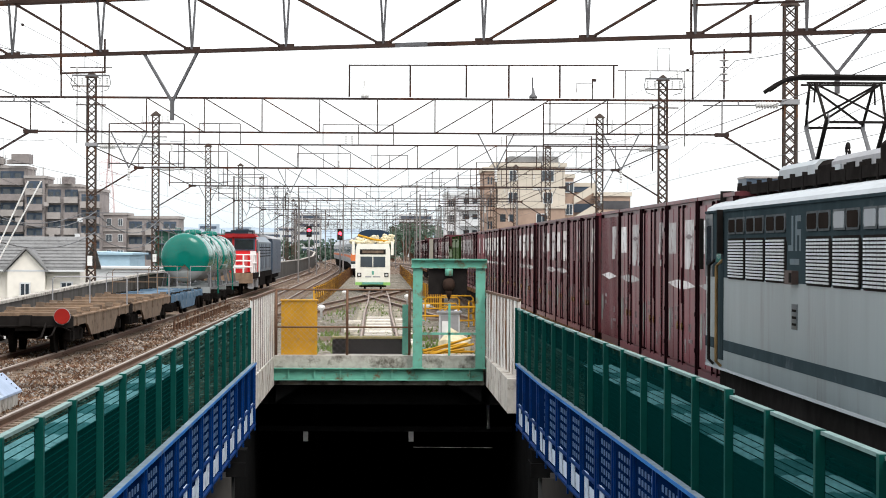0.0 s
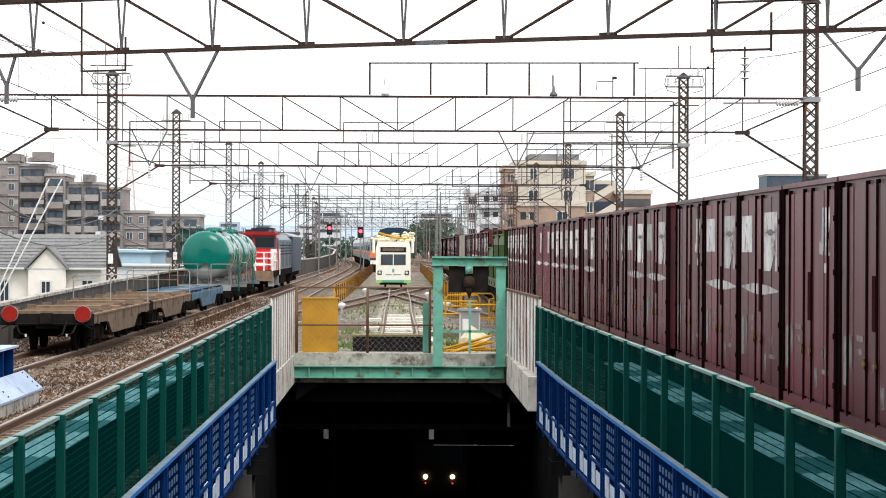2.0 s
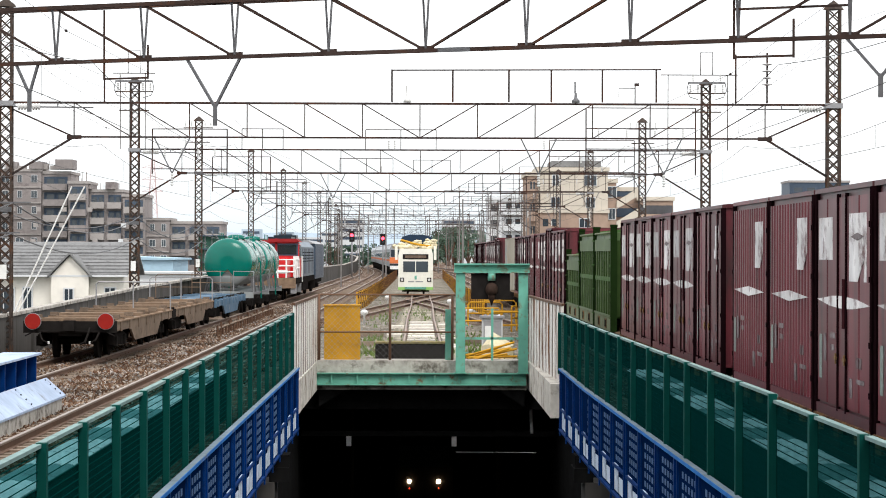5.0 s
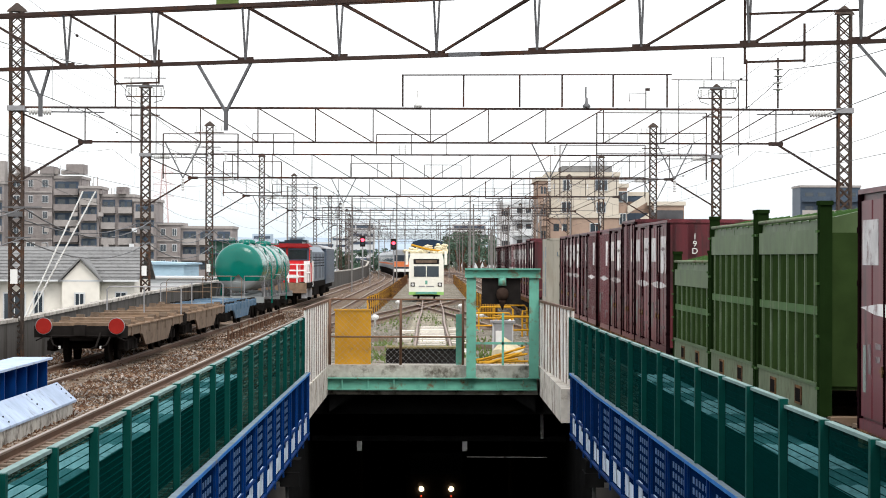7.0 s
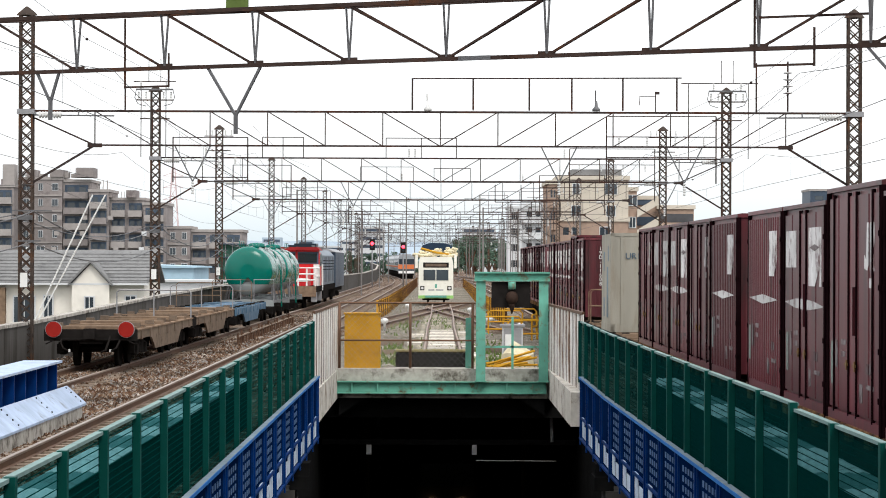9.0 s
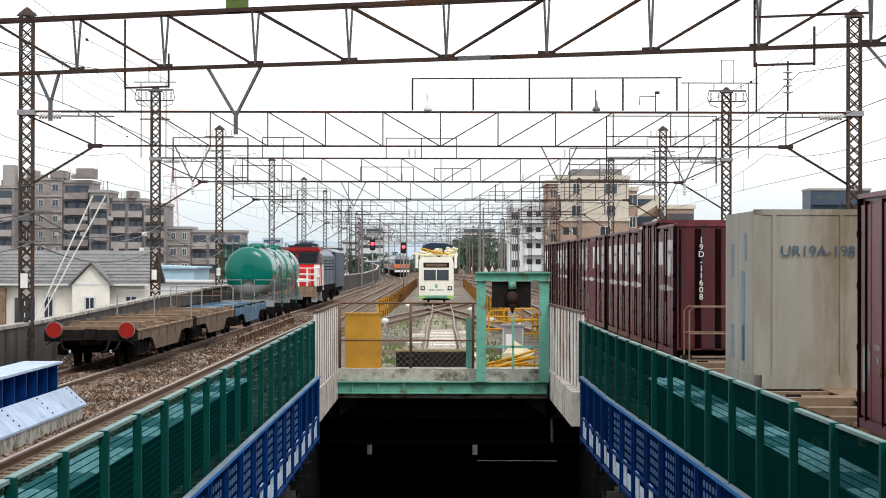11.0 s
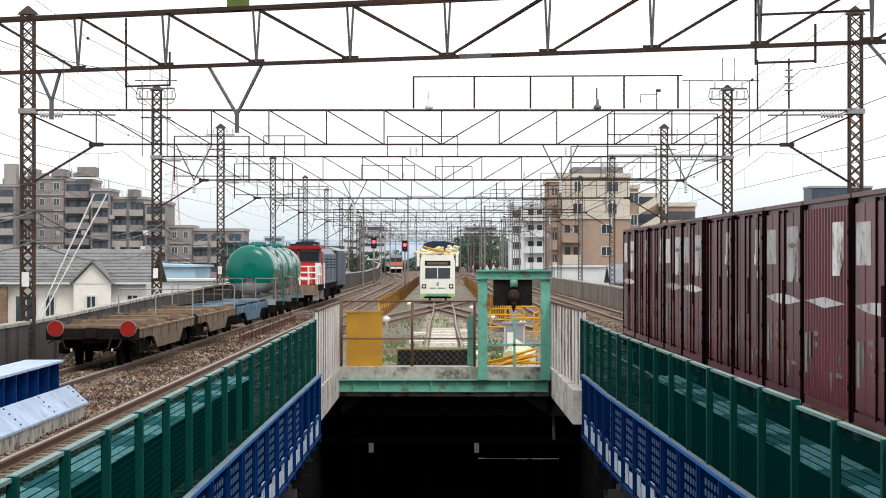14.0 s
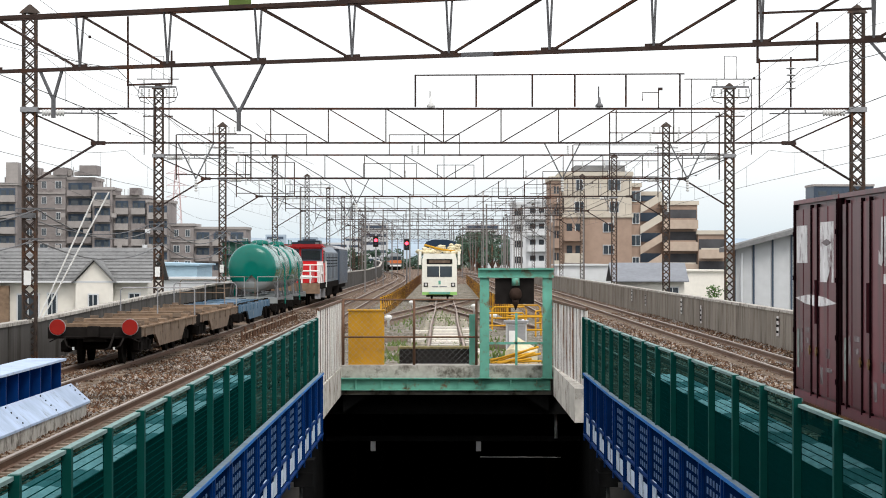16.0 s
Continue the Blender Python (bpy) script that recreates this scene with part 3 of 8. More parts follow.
# ---- ground, walls and the open cutting ----
CUT_L, CUT_R, CUT_END = -2.72, 3.07, 68.0
BASE = -0.22
TOWN = -4.2
EAST = -0.0025          # the eastern pair of tracks runs slightly aslant


def ground():
    bm = bmesh.new()
    xs = [-3000, -60, -12.6, -12.55, CUT_L - 0.45, CUT_R + 0.5, 12.0, 12.05, 60, 3000]
    zs = [TOWN, TOWN, TOWN, BASE, BASE, BASE, BASE, TOWN, TOWN, TOWN]
    ys = [-60, CUT_END + 1.2, 700, 4500]
    rows = [[bm.verts.new((x, y, z)) for x, z in zip(xs, zs)] for y in ys]
    for j in range(len(ys) - 1):
        for i in range(len(xs) - 1):
            if j == 0 and i == 4:
                continue
            f = bm.faces.new((rows[j][i], rows[j][i + 1], rows[j + 1][i + 1], rows[j + 1][i]))
            f.material_index = 1 if i < 3 or i > 5 else 0
    ob = part("ground", bm, "ballast", kind="structure", label="brown and grey railway ballast on a raised bed")
    ob.data.materials.append(M["town"])


ground()
# grey gravel of the stub track's yard
part("yard_ground", boxes((-4.3, 4.2, CUT_END + 1.2, 300, BASE - 0.1, BASE + 0.03)), "yard", kind="structure", label="grey gravel yard with weeds")

# pit and tunnel well below the tracks; their shade is in the near-black colour
pit = part("pit_floor", boxes((-3.4, 3.8, -20, 134, -11.0, -10.6), (-3.4, 16, 134, 200, -11.0, -10.6)), "near_black", kind="structure", label="dark pit and tunnel floor")
part("pit_wall_west", boxes((-3.6, -3.2, -20, 200, -10.6, BASE - 0.25)), "near_black", kind="structure", label="retaining wall of the pit, coloured dark for shade")
part("pit_wall_east", boxes((3.6, 4.0, -20, 132, -10.6, BASE - 0.25)), "near_black", kind="structure", label="retaining wall of the pit, coloured dark for shade")
part("tunnel_wall_north", boxes((-3.2, 16, 200, 200.4, -10.6, -0.8), (4.0, 16.0, 131.6, 132, -10.6, -0.8), (16, 16.4, 131.6, 200.4, -10.6, -0.8)), "near_black", kind="structure", label="dark tunnel end wall")
part("tunnel_ceiling", boxes((-3.2, 3.6, CUT_END + 0.9, 132, -1.3, -0.8), (-3.2, 16, 132, 200, -1.3, -0.8)), "near_black", kind="structure", label="dark tunnel ceiling")
part("pit_end_wall", boxes((-3.6, 4.0, -20.4, -20, -10.6, BASE)), "near_black", kind="structure", label="end wall of the pit, coloured dark for shade")


def long_wall(name, line, thick, base, material, label):
    """A wall through (x, y, top) points, in panels with open joints."""
    root = thing(name, label, "wall")
    tagged(root, kind="structure")
    for (xa, ya, za), (xb, yb, zb) in zip(line, line[1:]):
        n = max(1, round(math.hypot(xb - xa, yb - ya) / 5.0))
        for i in range(n):
            a, b = i / n, (i + 1) / n - 0.02 / n * 1.0
            bm = bmesh.new()
            p = [(xa + (xb - xa) * t, ya + (yb - ya) * t, za + (zb - za) * t) for t in (a, b)]
            vs = []
            for x, y, z in p:
                vs += [bm.verts.new((x - thick / 2, y, base)), bm.verts.new((x + thick / 2, y, base)),
                       bm.verts.new((x + thick / 2, y, z)), bm.verts.new((x - thick / 2, y, z))]
            bmesh.ops.convex_hull(bm, input=vs)
            part("panel", bm, material, root)
            bm = bmesh.new()
            vs = []
            for x, y, z in p:
                for dx, dz in ((-1, 0.0), (1, 0.0), (1, 0.09), (-1, 0.09)):
                    vs.append(bm.verts.new((x + dx * (thick / 2 + 0.04), y, z + dz)))
            bmesh.ops.convex_hull(bm, input=vs)
            part("coping", bm, "concrete", root)
    return root


long_wall("wall_west", [(-11.7, 20, 0.9), (-11.6, 75, 0.95), (-11.2, 105, 1.3), (-10.9, 135, 1.5), (-10.3, 190, 1.5), (-9.6, 246, 1.35),
                        (-9.4, 320, 1.3), (-9.9, 400, 1.5), (-11.5, 480, 2.0), (-15, 560, 2.4)], 0.22, TOWN, "dark_wall", "soot-stained concrete boundary wall of the railway")
long_wall("wall_east", [(11.2 + EAST * y, y, 1.0) for y in (20, 110, 200, 290, 400, 520)], 0.22, TOWN, "wall", "brown-stained concrete boundary wall with pale coping")


# unseen assumed station front behind the camera; closes the south and cuts sky light
station = part("wall_south", boxes((-48, -4.2, -26, -5, TOWN, 5.0), (4.4, 48, -26, -5, TOWN, 5.0), (-48, 48, -26, -5, 5.0, 17.0)), "sky_block_grey", kind="structure", label="unseen plain grey block over the tracks that cuts sky light")


# ---- tracks ----
def track(name, centre, y0, y1, label, sleeper_to, group="railway tracks", ties="sleeper"):
    """Two rails on sleepers; centre is a function of y."""
    root = thing(name, label, "track", group)
    step = 10.0
    n = max(1, int((y1 - y0) / step))
    ys = [y0 + (y1 - y0) * i / n for i in range(n + 1)]
    for side in (-1, 1):
        foot, head = bmesh.new(), bmesh.new()
        line = [(centre(y) + side * 0.5665, y) for y in ys]
        sweep(foot, line, [(-0.0625, -0.16), (0.0625, -0.16), (0.0625, -0.14), (0.0125, -0.13), (0.0125, -0.04), (-0.0125, -0.04), (-0.0125, -0.13), (-0.0625, -0.14)])
        sweep(head, line, [(-0.033, -0.04), (0.033, -0.04), (0.033, -0.008), (0.02, 0.0), (-0.02, 0.0), (-0.033, -0.008)])
        rail = part("rail", foot, "rail", root)
        part("rail_head", head, "rail_worn" if "rusty" in label else "rail_top", rail)
    bm = bmesh.new()
    box(bm, -1.0, 1.0, -0.12, 0.12, -0.14, 0.015)
    me = mesh_of("sleeper", bm, ties)
    y = y0 + 0.3
    rest = bmesh.new()
    while y < y1:
        if y < sleeper_to:
            shared("sleeper", me, root, pose(centre(y), y, -0.16 + 0.005 * math.sin(y * 7), 0, 0, 0.6 * math.sin(y * 3)))
        elif y < 240:
            x = centre(y)
            box(rest, x - 1, x + 1, y - 0.11, y + 0.11, -0.3, -0.16)
        y += 0.62
    if rest.faces:
        part("sleeper_field", rest, "sleeper", root, kind="stuff")
    else:
        rest.free()
    return root


def side_x(y):
    """The siding's centre line, slightly aslant."""
    return -9.0 + 0.0044 * (min(y, 200.0) - 68.0)


def far_bend(x):
    return lambda y: x - max(0, y - 300) ** 2 * 0.00011


track("railway_track", lambda y: side_x(y) - max(0, y - 300) ** 2 * 0.00011, 12, 560, "siding track with worn rails in brown ballast", 150)
track("railway_track", far_bend(-5.50), 12, 560, "main track with worn rails beside the green fence", 110)
track("railway_track", lambda y: 5.7 + EAST * y - max(0, y - 300) ** 2 * 0.00011, 12, 560, "freight track with worn rails on concrete sleepers", 80)
track("railway_track", lambda y: 9.1 + EAST * y - max(0, y - 300) ** 2 * 0.00011, 12, 560, "outer track with worn rails on concrete sleepers", 150)
track("stub_track", lambda y: 0.03 * math.sin((y - 70) * 0.11), 71.5, 182, "rusty stub track on bleached timber sleepers", 150, ties="sleeper_old")
track("crossover_track", lambda y: -4.6 + (y - 100) * 0.075, 104, 178, "rusty crossover track through the yard", 150)
track("crossover_track", lambda y: 3.4 - (y - 104) * 0.068, 108, 160, "rusty crossover track through the yard", 150)

# ---- edge of the cutting: lintel, green beam and wing walls ----
lintel = thing("lintel", "stained concrete lintel over the tunnel mouth", "lintel")
tagged(lintel, kind="structure")
part("lintel_block", boxes((-2.68, 2.72, CUT_END, CUT_END + 1.15, -0.75, 0.0)), "concrete", lintel)
for x0, x1, y0 in ((-2.9, -2.66, 56.6), (2.76, 3.0, 56.6)):
    part("wing_wall", boxes((x0, x1, y0, CUT_END + 0.9, -0.76, -0.03)), "pale_concrete", lintel)
for x in (-2.62, 2.66):
    bm = bmesh.new()
    s = -1 if x < 0 else 1
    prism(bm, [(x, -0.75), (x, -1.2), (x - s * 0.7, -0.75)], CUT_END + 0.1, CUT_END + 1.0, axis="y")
    # coloured as dark as the shaded tunnel behind it
    part("haunch", bm, "near_black", lintel)

beam = thing("green_crossbeam", "pale green painted steel I-beam, rust spots", "beam")
part("web", boxes((-2.66, 2.68, CUT_END - 0.16, CUT_END - 0.13, -0.6, -0.34)), "gate_green", beam)
part("top_flange", boxes((-2.66, 2.68, CUT_END - 0.26, CUT_END - 0.003, -0.34, -0.315)), "gate_green", beam)
part("bottom_flange", boxes((-2.66, 2.68, CUT_END - 0.26, CUT_END - 0.003, -0.625, -0.6)), "gate_green", beam)
for i in range(8):
    x = -2.3 + i * 0.66
    part("stiffener", boxes((x, x + 0.03, CUT_END - 0.25, CUT_END - 0.16, -0.6, -0.34)), "gate_green", beam)

# ---- gate frame with its chain-link screen ----
gate = thing("gate_frame", "pale green rusty steel portal frame on the lintel", "frame")
for x in (0.88, 2.48):
    post = part("post", boxes((x, x + 0.24, CUT_END - 0.4, CUT_END - 0.38, -0.314, 2.28), (x, x + 0.24, CUT_END - 0.28, CUT_END - 0.262, -0.314, 2.28),
                              (x + 0.11, x + 0.13, CUT_END - 0.38, CUT_END - 0.28, -0.314, 2.28)), "gate_green", gate)
    part("base_plate", boxes((x - 0.03, x + 0.27, CUT_END - 0.42, CUT_END - 0.2, -0.3145, -0.29)), "gate_green", post)
    for z in (0.2, 0.9, 1.5):
        part("bracket", boxes((x + 0.24, x + 0.31, CUT_END - 0.39, CUT_END - 0.3, z, z + 0.03)), "gate_green", post)
part("head_beam", boxes((0.84, 2.76, CUT_END - 0.46, CUT_END - 0.2, 2.45, 2.49), (0.84, 2.76, CUT_END - 0.36, CUT_END - 0.32, 2.28, 2.45),
                        (0.84, 2.76, CUT_END - 0.46, CUT_END - 0.2, 2.25, 2.28)), "gate_green", gate)
part("mid_rail", boxes((1.12, 2.48, CUT_END - 0.36, CUT_END - 0.32, 0.55, 0.61)), "gate_green", gate)
part("low_rail", boxes((1.78, 1.84, CUT_END - 0.36, CUT_END - 0.32, 0.02, 1.35)), "gate_green", gate)
board = part("signal_back_board", boxes((1.27, 2.26, CUT_END - 0.36, CUT_END - 0.33, 1.58, 2.24)), "black", gate, "black board behind a rusty bell")
bm = bmesh.new()
tube(bm, [(1.79, CUT_END - 0.40, 2.24), (1.79, CUT_END - 0.40, 2.05)], 0.1, 10)
part("hanger", bm, "gate_green", board)
bm = bmesh.new()
tube(bm, [(1.79, CUT_END - 0.42, 2.0 - 0.17 * (1 - math.cos(math.pi * k / 8))) for k in range(9)], [0.02 + 0.14 * math.sin(math.pi * k / 8) for k in range(9)], 14)
bell = part("bell", bm, "rusty_dark", board, "dark rusty round bell")
bm = bmesh.new()
tube(bm, [(1.79, CUT_END - 0.42, 1.68), (1.79, CUT_END - 0.42, 1.62), (1.79, CUT_END - 0.42, 1.42)], [0.09, 0.08, 0.01], 10)
part("clapper", bm, "rusty_dark", bell)

screen = thing("chain_link_screen", "rusty chain-link screen with pipe posts on the lintel", "fence")
for x in (-2.62, -0.8, 0.8):
    part("post", tubes([[(x, CUT_END + 0.25, 0), (x, CUT_END + 0.25, 1.7)]], 0.035, 8), "rail", screen)
for z in (1.68, 0.72):
    part("rail", tubes([[(-2.62, CUT_END + 0.25, z), (0.88, CUT_END + 0.25, z)]], 0.025, 6), "rail", screen)
bm = bmesh.new()
for i in range(-10, 23):
    for s in (1, -1):
        x0 = -2.6 + i * 0.155
        pts = [(x0, 0.02), (x0 + s * 1.66, 1.68)]
        (xa, za), (xb, zb) = pts
        lo, hi = -2.6, 0.86
        if s == 1:
            ta, tb = max(0, (lo - xa) / 1.66), min(1, (hi - xa) / 1.66)
        else:
            ta, tb = max(0, (xa - hi) / 1.66), min(1, (xa - lo) / 1.66)
        if tb > ta:
            bar(bm, (xa + (xb - xa) * ta, CUT_END + 0.25 + 0.004 * s, za + (zb - za) * ta), (xa + (xb - xa) * tb, CUT_END + 0.25 + 0.004 * s, za + (zb - za) * tb), 0.004)
part("wire_mesh", bm, "galv", screen, kind="stuff")
panel = thing("sheet_metal_box", "ochre yellow sheet-metal box behind the chain-link", "panel")
part("sheet", boxes((-2.5, -1.58, CUT_END + 0.5, CUT_END + 0.95, 0.0, 1.38)), "yellow", panel)
part("top_edge", boxes((-2.52, -1.56, CUT_END + 0.48, CUT_END + 0.97, 1.38, 1.42)), "yellow", panel)
post = thing("green_post", "short pale green steel post on the lintel", "post")
part("shaft", boxes((0.62, 0.78, CUT_END + 0.4, CUT_END + 0.5, 0.0, 1.3)), "gate_green", post)

# ---- corrugated pale sheet fences on the wing walls ----
for side, xa, xb in ((-1, -2.66, -2.70), (1, 2.74, 3.0)):
    root = thing("corrugated_sheet_fence", "pale weathered corrugated steel fence with rust streaks", "fence", "sheet fences")
    n = 11
    for i in range(n):
        y0, y1 = 56.2 + i * (CUT_END - 56.2) / n, 56.2 + (i + 0.86) * (CUT_END - 56.2) / n
        x0 = xb + (xa - xb) * i / n
        part("sheet", boxes((x0 - 0.012, x0 + 0.012, y0, y1, 0.0, 1.64)), "sheet", root)
        x1 = x0 - side * 0.012
        part("rib", boxes((x1 - 0.005, x1 + 0.005, y1 - 0.02, y1 + 0.13, 0.0, 1.63)), "sheet_gap", root)
    part("top_rail", bars([((xb, 56.2, 1.66), (xa, CUT_END, 1.66))], 0.06), "rail", root)

# ---- green fences and blue girders along the cutting ----
PITCH = 2.31


def bend(y):
    """How far the eastern fence stands farther out than at its northern end."""
    return 0.0095 * max(0.0, 46.0 - y)


def sag(y):
    """How far the top of the western fence dips below its northern end."""
    return 0.10 * min(1.0, max(0.0, (57.0 - y) / 36.0))


def green_fence(x, s):
    root = thing("green_fence", "dark green translucent mesh fence with pale top rail", "fence", "green fences")
    bm = bmesh.new()
    box(bm, -0.036, 0.036, -0.05, 0.05, 0.18, 1.475)
    post = mesh_of("post", bm, "green_fence")
    bm = bmesh.new()
    bm.faces.new([bm.verts.new(v) for v in ((0, 0.05, 0.20), (0, PITCH - 0.05, 0.20), (0, PITCH - 0.05, 1.44), (0, 0.05, 1.44))])
    panel = mesh_of("mesh_panel", bm, "fence_mesh")
    bm = bmesh.new()
    for k in range(20):
        z = 0.23 + k * 0.061
        box(bm, 0.003, 0.008, 0.05, PITCH - 0.05, z, z + 0.007)
    slats = mesh_of("slat_grid", bm, "fence_slat")
    bm = bmesh.new()
    box(bm, -0.03, 0.03, 0.05, PITCH - 0.05, 1.44, 1.468)
    cap = mesh_of("top_rail", bm, "fence_cap")
    for i in range(22):
        y = 56.0 - i * PITCH
        if s > 0:
            xa, xb, dz = x + bend(y), x + bend(y + PITCH), 0.03 - 0.045 * (y < 22)
        else:
            xa, xb, dz = x, x, 0.01 - sag(y)
        turn = math.degrees(math.atan((xa - xb) / PITCH))
        shared("post", post, root, pose(xa - s * 0.03, y, dz))
        if i:
            shared("slat_grid", slats, shared("mesh_panel", panel, root, pose(xa, y, dz, 0, 0, turn)), pose(0, 0, 0))
            shared("top_rail", cap, root, pose(xa, y, dz, 0, 0, turn))


def blue_girder(x, s):
    root = thing("blue_girder", "deep blue plate girder with stiffeners beside the cutting", "girder", "blue girders")

    def run(name, x0, x1, z0, z1, material, label=""):
        """A strip along the whole girder, following its bend."""
        bm = bmesh.new()
        line = [(x + (bend(y) if s > 0 else 0.0), y) for y in (6, 46, 54.6)]
        lo, hi = sorted((-s * x0, -s * x1))
        sweep(bm, line, [(lo, z0), (hi, z0), (hi, z1), (lo, z1)])
        return part(name, bm, material, root, label)
    run("web", -0.01, 0.01, -0.84, 0.36, "girder_web", "blue web plate, darkened for recess shade")
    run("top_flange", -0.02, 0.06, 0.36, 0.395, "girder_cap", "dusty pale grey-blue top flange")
    run("bottom_flange", -0.05, 0.06, -0.88, -0.84, "blue")
    run("flange_lip", 0.06, 0.066, 0.355, 0.398, "flange_blue", "bright blue flange edge")
    bm = bmesh.new()
    box(bm, *sorted((0, -s * 0.035)), -0.13, 0.13, -0.84, 0.36)
    box(bm, *sorted((-s * 0.035, -s * 0.06)), -0.05, 0.05, -0.98, 0.36)
    stiff = mesh_of("stiffener", bm, "blue")
    bm = bmesh.new()
    box(bm, *sorted((-s * 0.012, -s * 0.022)), 0.3, 1.2, -0.80, -0.56)
    box(bm, *sorted((-s * 0.012, -s * 0.024)), 1.35, 1.95, -0.80, -0.40)
    plate = mesh_of("gusset_plate", bm, "plate_white")
    bm = bmesh.new()
    for k in range(5):
        for r in range(5):
            z = -0.34 + r * 0.125
            box(bm, *sorted((-s * 0.012, -s * 0.018)), 0.34 + k * 0.32, 0.50 + k * 0.32, z, z + 0.075)
    lattice = mesh_of("lattice_panel", bm, "gusset")
    bm = bmesh.new()
    box(bm, *sorted((0, -s * 0.05)), 0.2, 2.1, -0.45, -0.41)
    shelf = mesh_of("shelf_angle", bm, "blue")
    for i in range(21):
        y = 54.3 - i * PITCH
        dx = x + (bend(y) if s > 0 else 0.0)
        turn = math.degrees(0.0095 if s > 0 and y < 46 else 0.0)
        shared("stiffener", stiff, root, pose(dx, y, 0))
        dx = x + (bend(y - PITCH) if s > 0 else 0.0)
        shared("gusset_plate", plate, root, pose(dx, y - PITCH, 0, 0, 0, turn))
        shared("shelf_angle", shelf, root, pose(dx, y - PITCH, 0, 0, 0, turn))
        if 2 < i:
            tagged(shared("lattice_panel", lattice, root, pose(dx, y - PITCH, 0, 0, 0, turn)), kind="stuff")
    for i, y in enumerate((48.0, 36, 24)):
        bm = boxes((x - 0.12, x + 0.2, y - 0.35, y + 0.35, -1.1, -0.88), (x - 0.15, x + 0.2, y - 0.5, y + 0.5, -1.35, -1.1))
        part("bearing", bm, "near_black", root)
        part("pier", boxes((*sorted((x + s * 0.05, x + s * 0.6)), y - 0.6, y + 0.6, -10.6, -1.35)), "dark_wall", root, "stained concrete pier")


green_fence(CUT_L - 0.02, -1)
green_fence(CUT_R - 0.12, 1)
blue_girder(CUT_L + 0.16, -1)
blue_girder(CUT_R - 0.18, 1)


def sheet_stack(x0, x1, top):
    """Bluish sheets laid flat on a low trough behind the mesh fence."""
    root = thing("sheet_covered_trough", "low cable trough covered with pale blue sheets", "trough", "covered troughs")
    part("trough", boxes((x0 + 0.02, x1 - 0.02, 8, 48, BASE, top)), "fence_panel", root)
    y, k = 8.0, 0
    while y < 47.5:
        n = 1.6 + 0.5 * ((k * 7) % 5) / 4
        bm = bmesh.new()
        a = [(x0 + (x1 - x0) * q / 8, top + 0.006 + 0.004 * (k % 3) + 0.018 * (q % 2)) for q in range(9)]
        prism(bm, a + [(x1, top + 0.002), (x0, top + 0.002)], y, min(48, y + n - 0.03), axis="y")
        part("sheet", bm, ("pale_blue", "pale_blue", "sheet_dull", "pale_blue", "sheet_dull")[k % 5], root)
        y, k = y + n, k + 1


sheet_stack(-3.95, -3.45, 0.62)
sheet_stack(3.72, 4.28, 0.64)


# ---- overhead line portals ----
def mast_mesh(height, foot, width, label_seed=0):
    """A square lattice mast: four corner angles and cross lacing on all sides."""
    legs, lace = bmesh.new(), bmesh.new()
    w = width / 2
    for sx in (-w,):
        for sy in (-w,):
            bar(legs, (sx, sy, foot), (sx, sy, height), 0.05)
    n = round((height - foot) / (width * 0.95))
    for i in range(n):
        za, zb = foot + (height - foot) * i / n, foot + (height - foot) * (i + 1) / n
        for s in (-w, w):
            bar(lace, (-w, s, za), (w, s, zb), 0.03)
            bar(lace, (w, s, za), (-w, s, zb), 0.035)
            bar(lace, (s, -w, za), (s, w, zb), 0.035)
    return mesh_of("mast_leg", legs, "lattice"), mesh_of("mast", lace, "lattice"), width


MAST = mast_mesh(9.55, TOWN, 0.34)


def lattice_mast(root, x, y):
    mast = shared("mast", MAST[1], root, pose(x, y, 0))
    for dx in (0, MAST[2]):
        for dy in (0, MAST[2]):
            shared("leg", MAST[0], mast, pose(dx, dy, 0))
    return mast


bm = bmesh.new()
for i in range(5):
    tube(bm, [(0, 0, i * 0.07), (0, 0, i * 0.07 + 0.03), (0, 0, i * 0.07 + 0.06)], [0.025, 0.05, 0.025], 8)
INSULATOR = mesh_of("insulator", bm, "porcelain")


HANGERS = {0: (-7.0, 3.2, 6.75), 1: (-3.5, 8.9)}


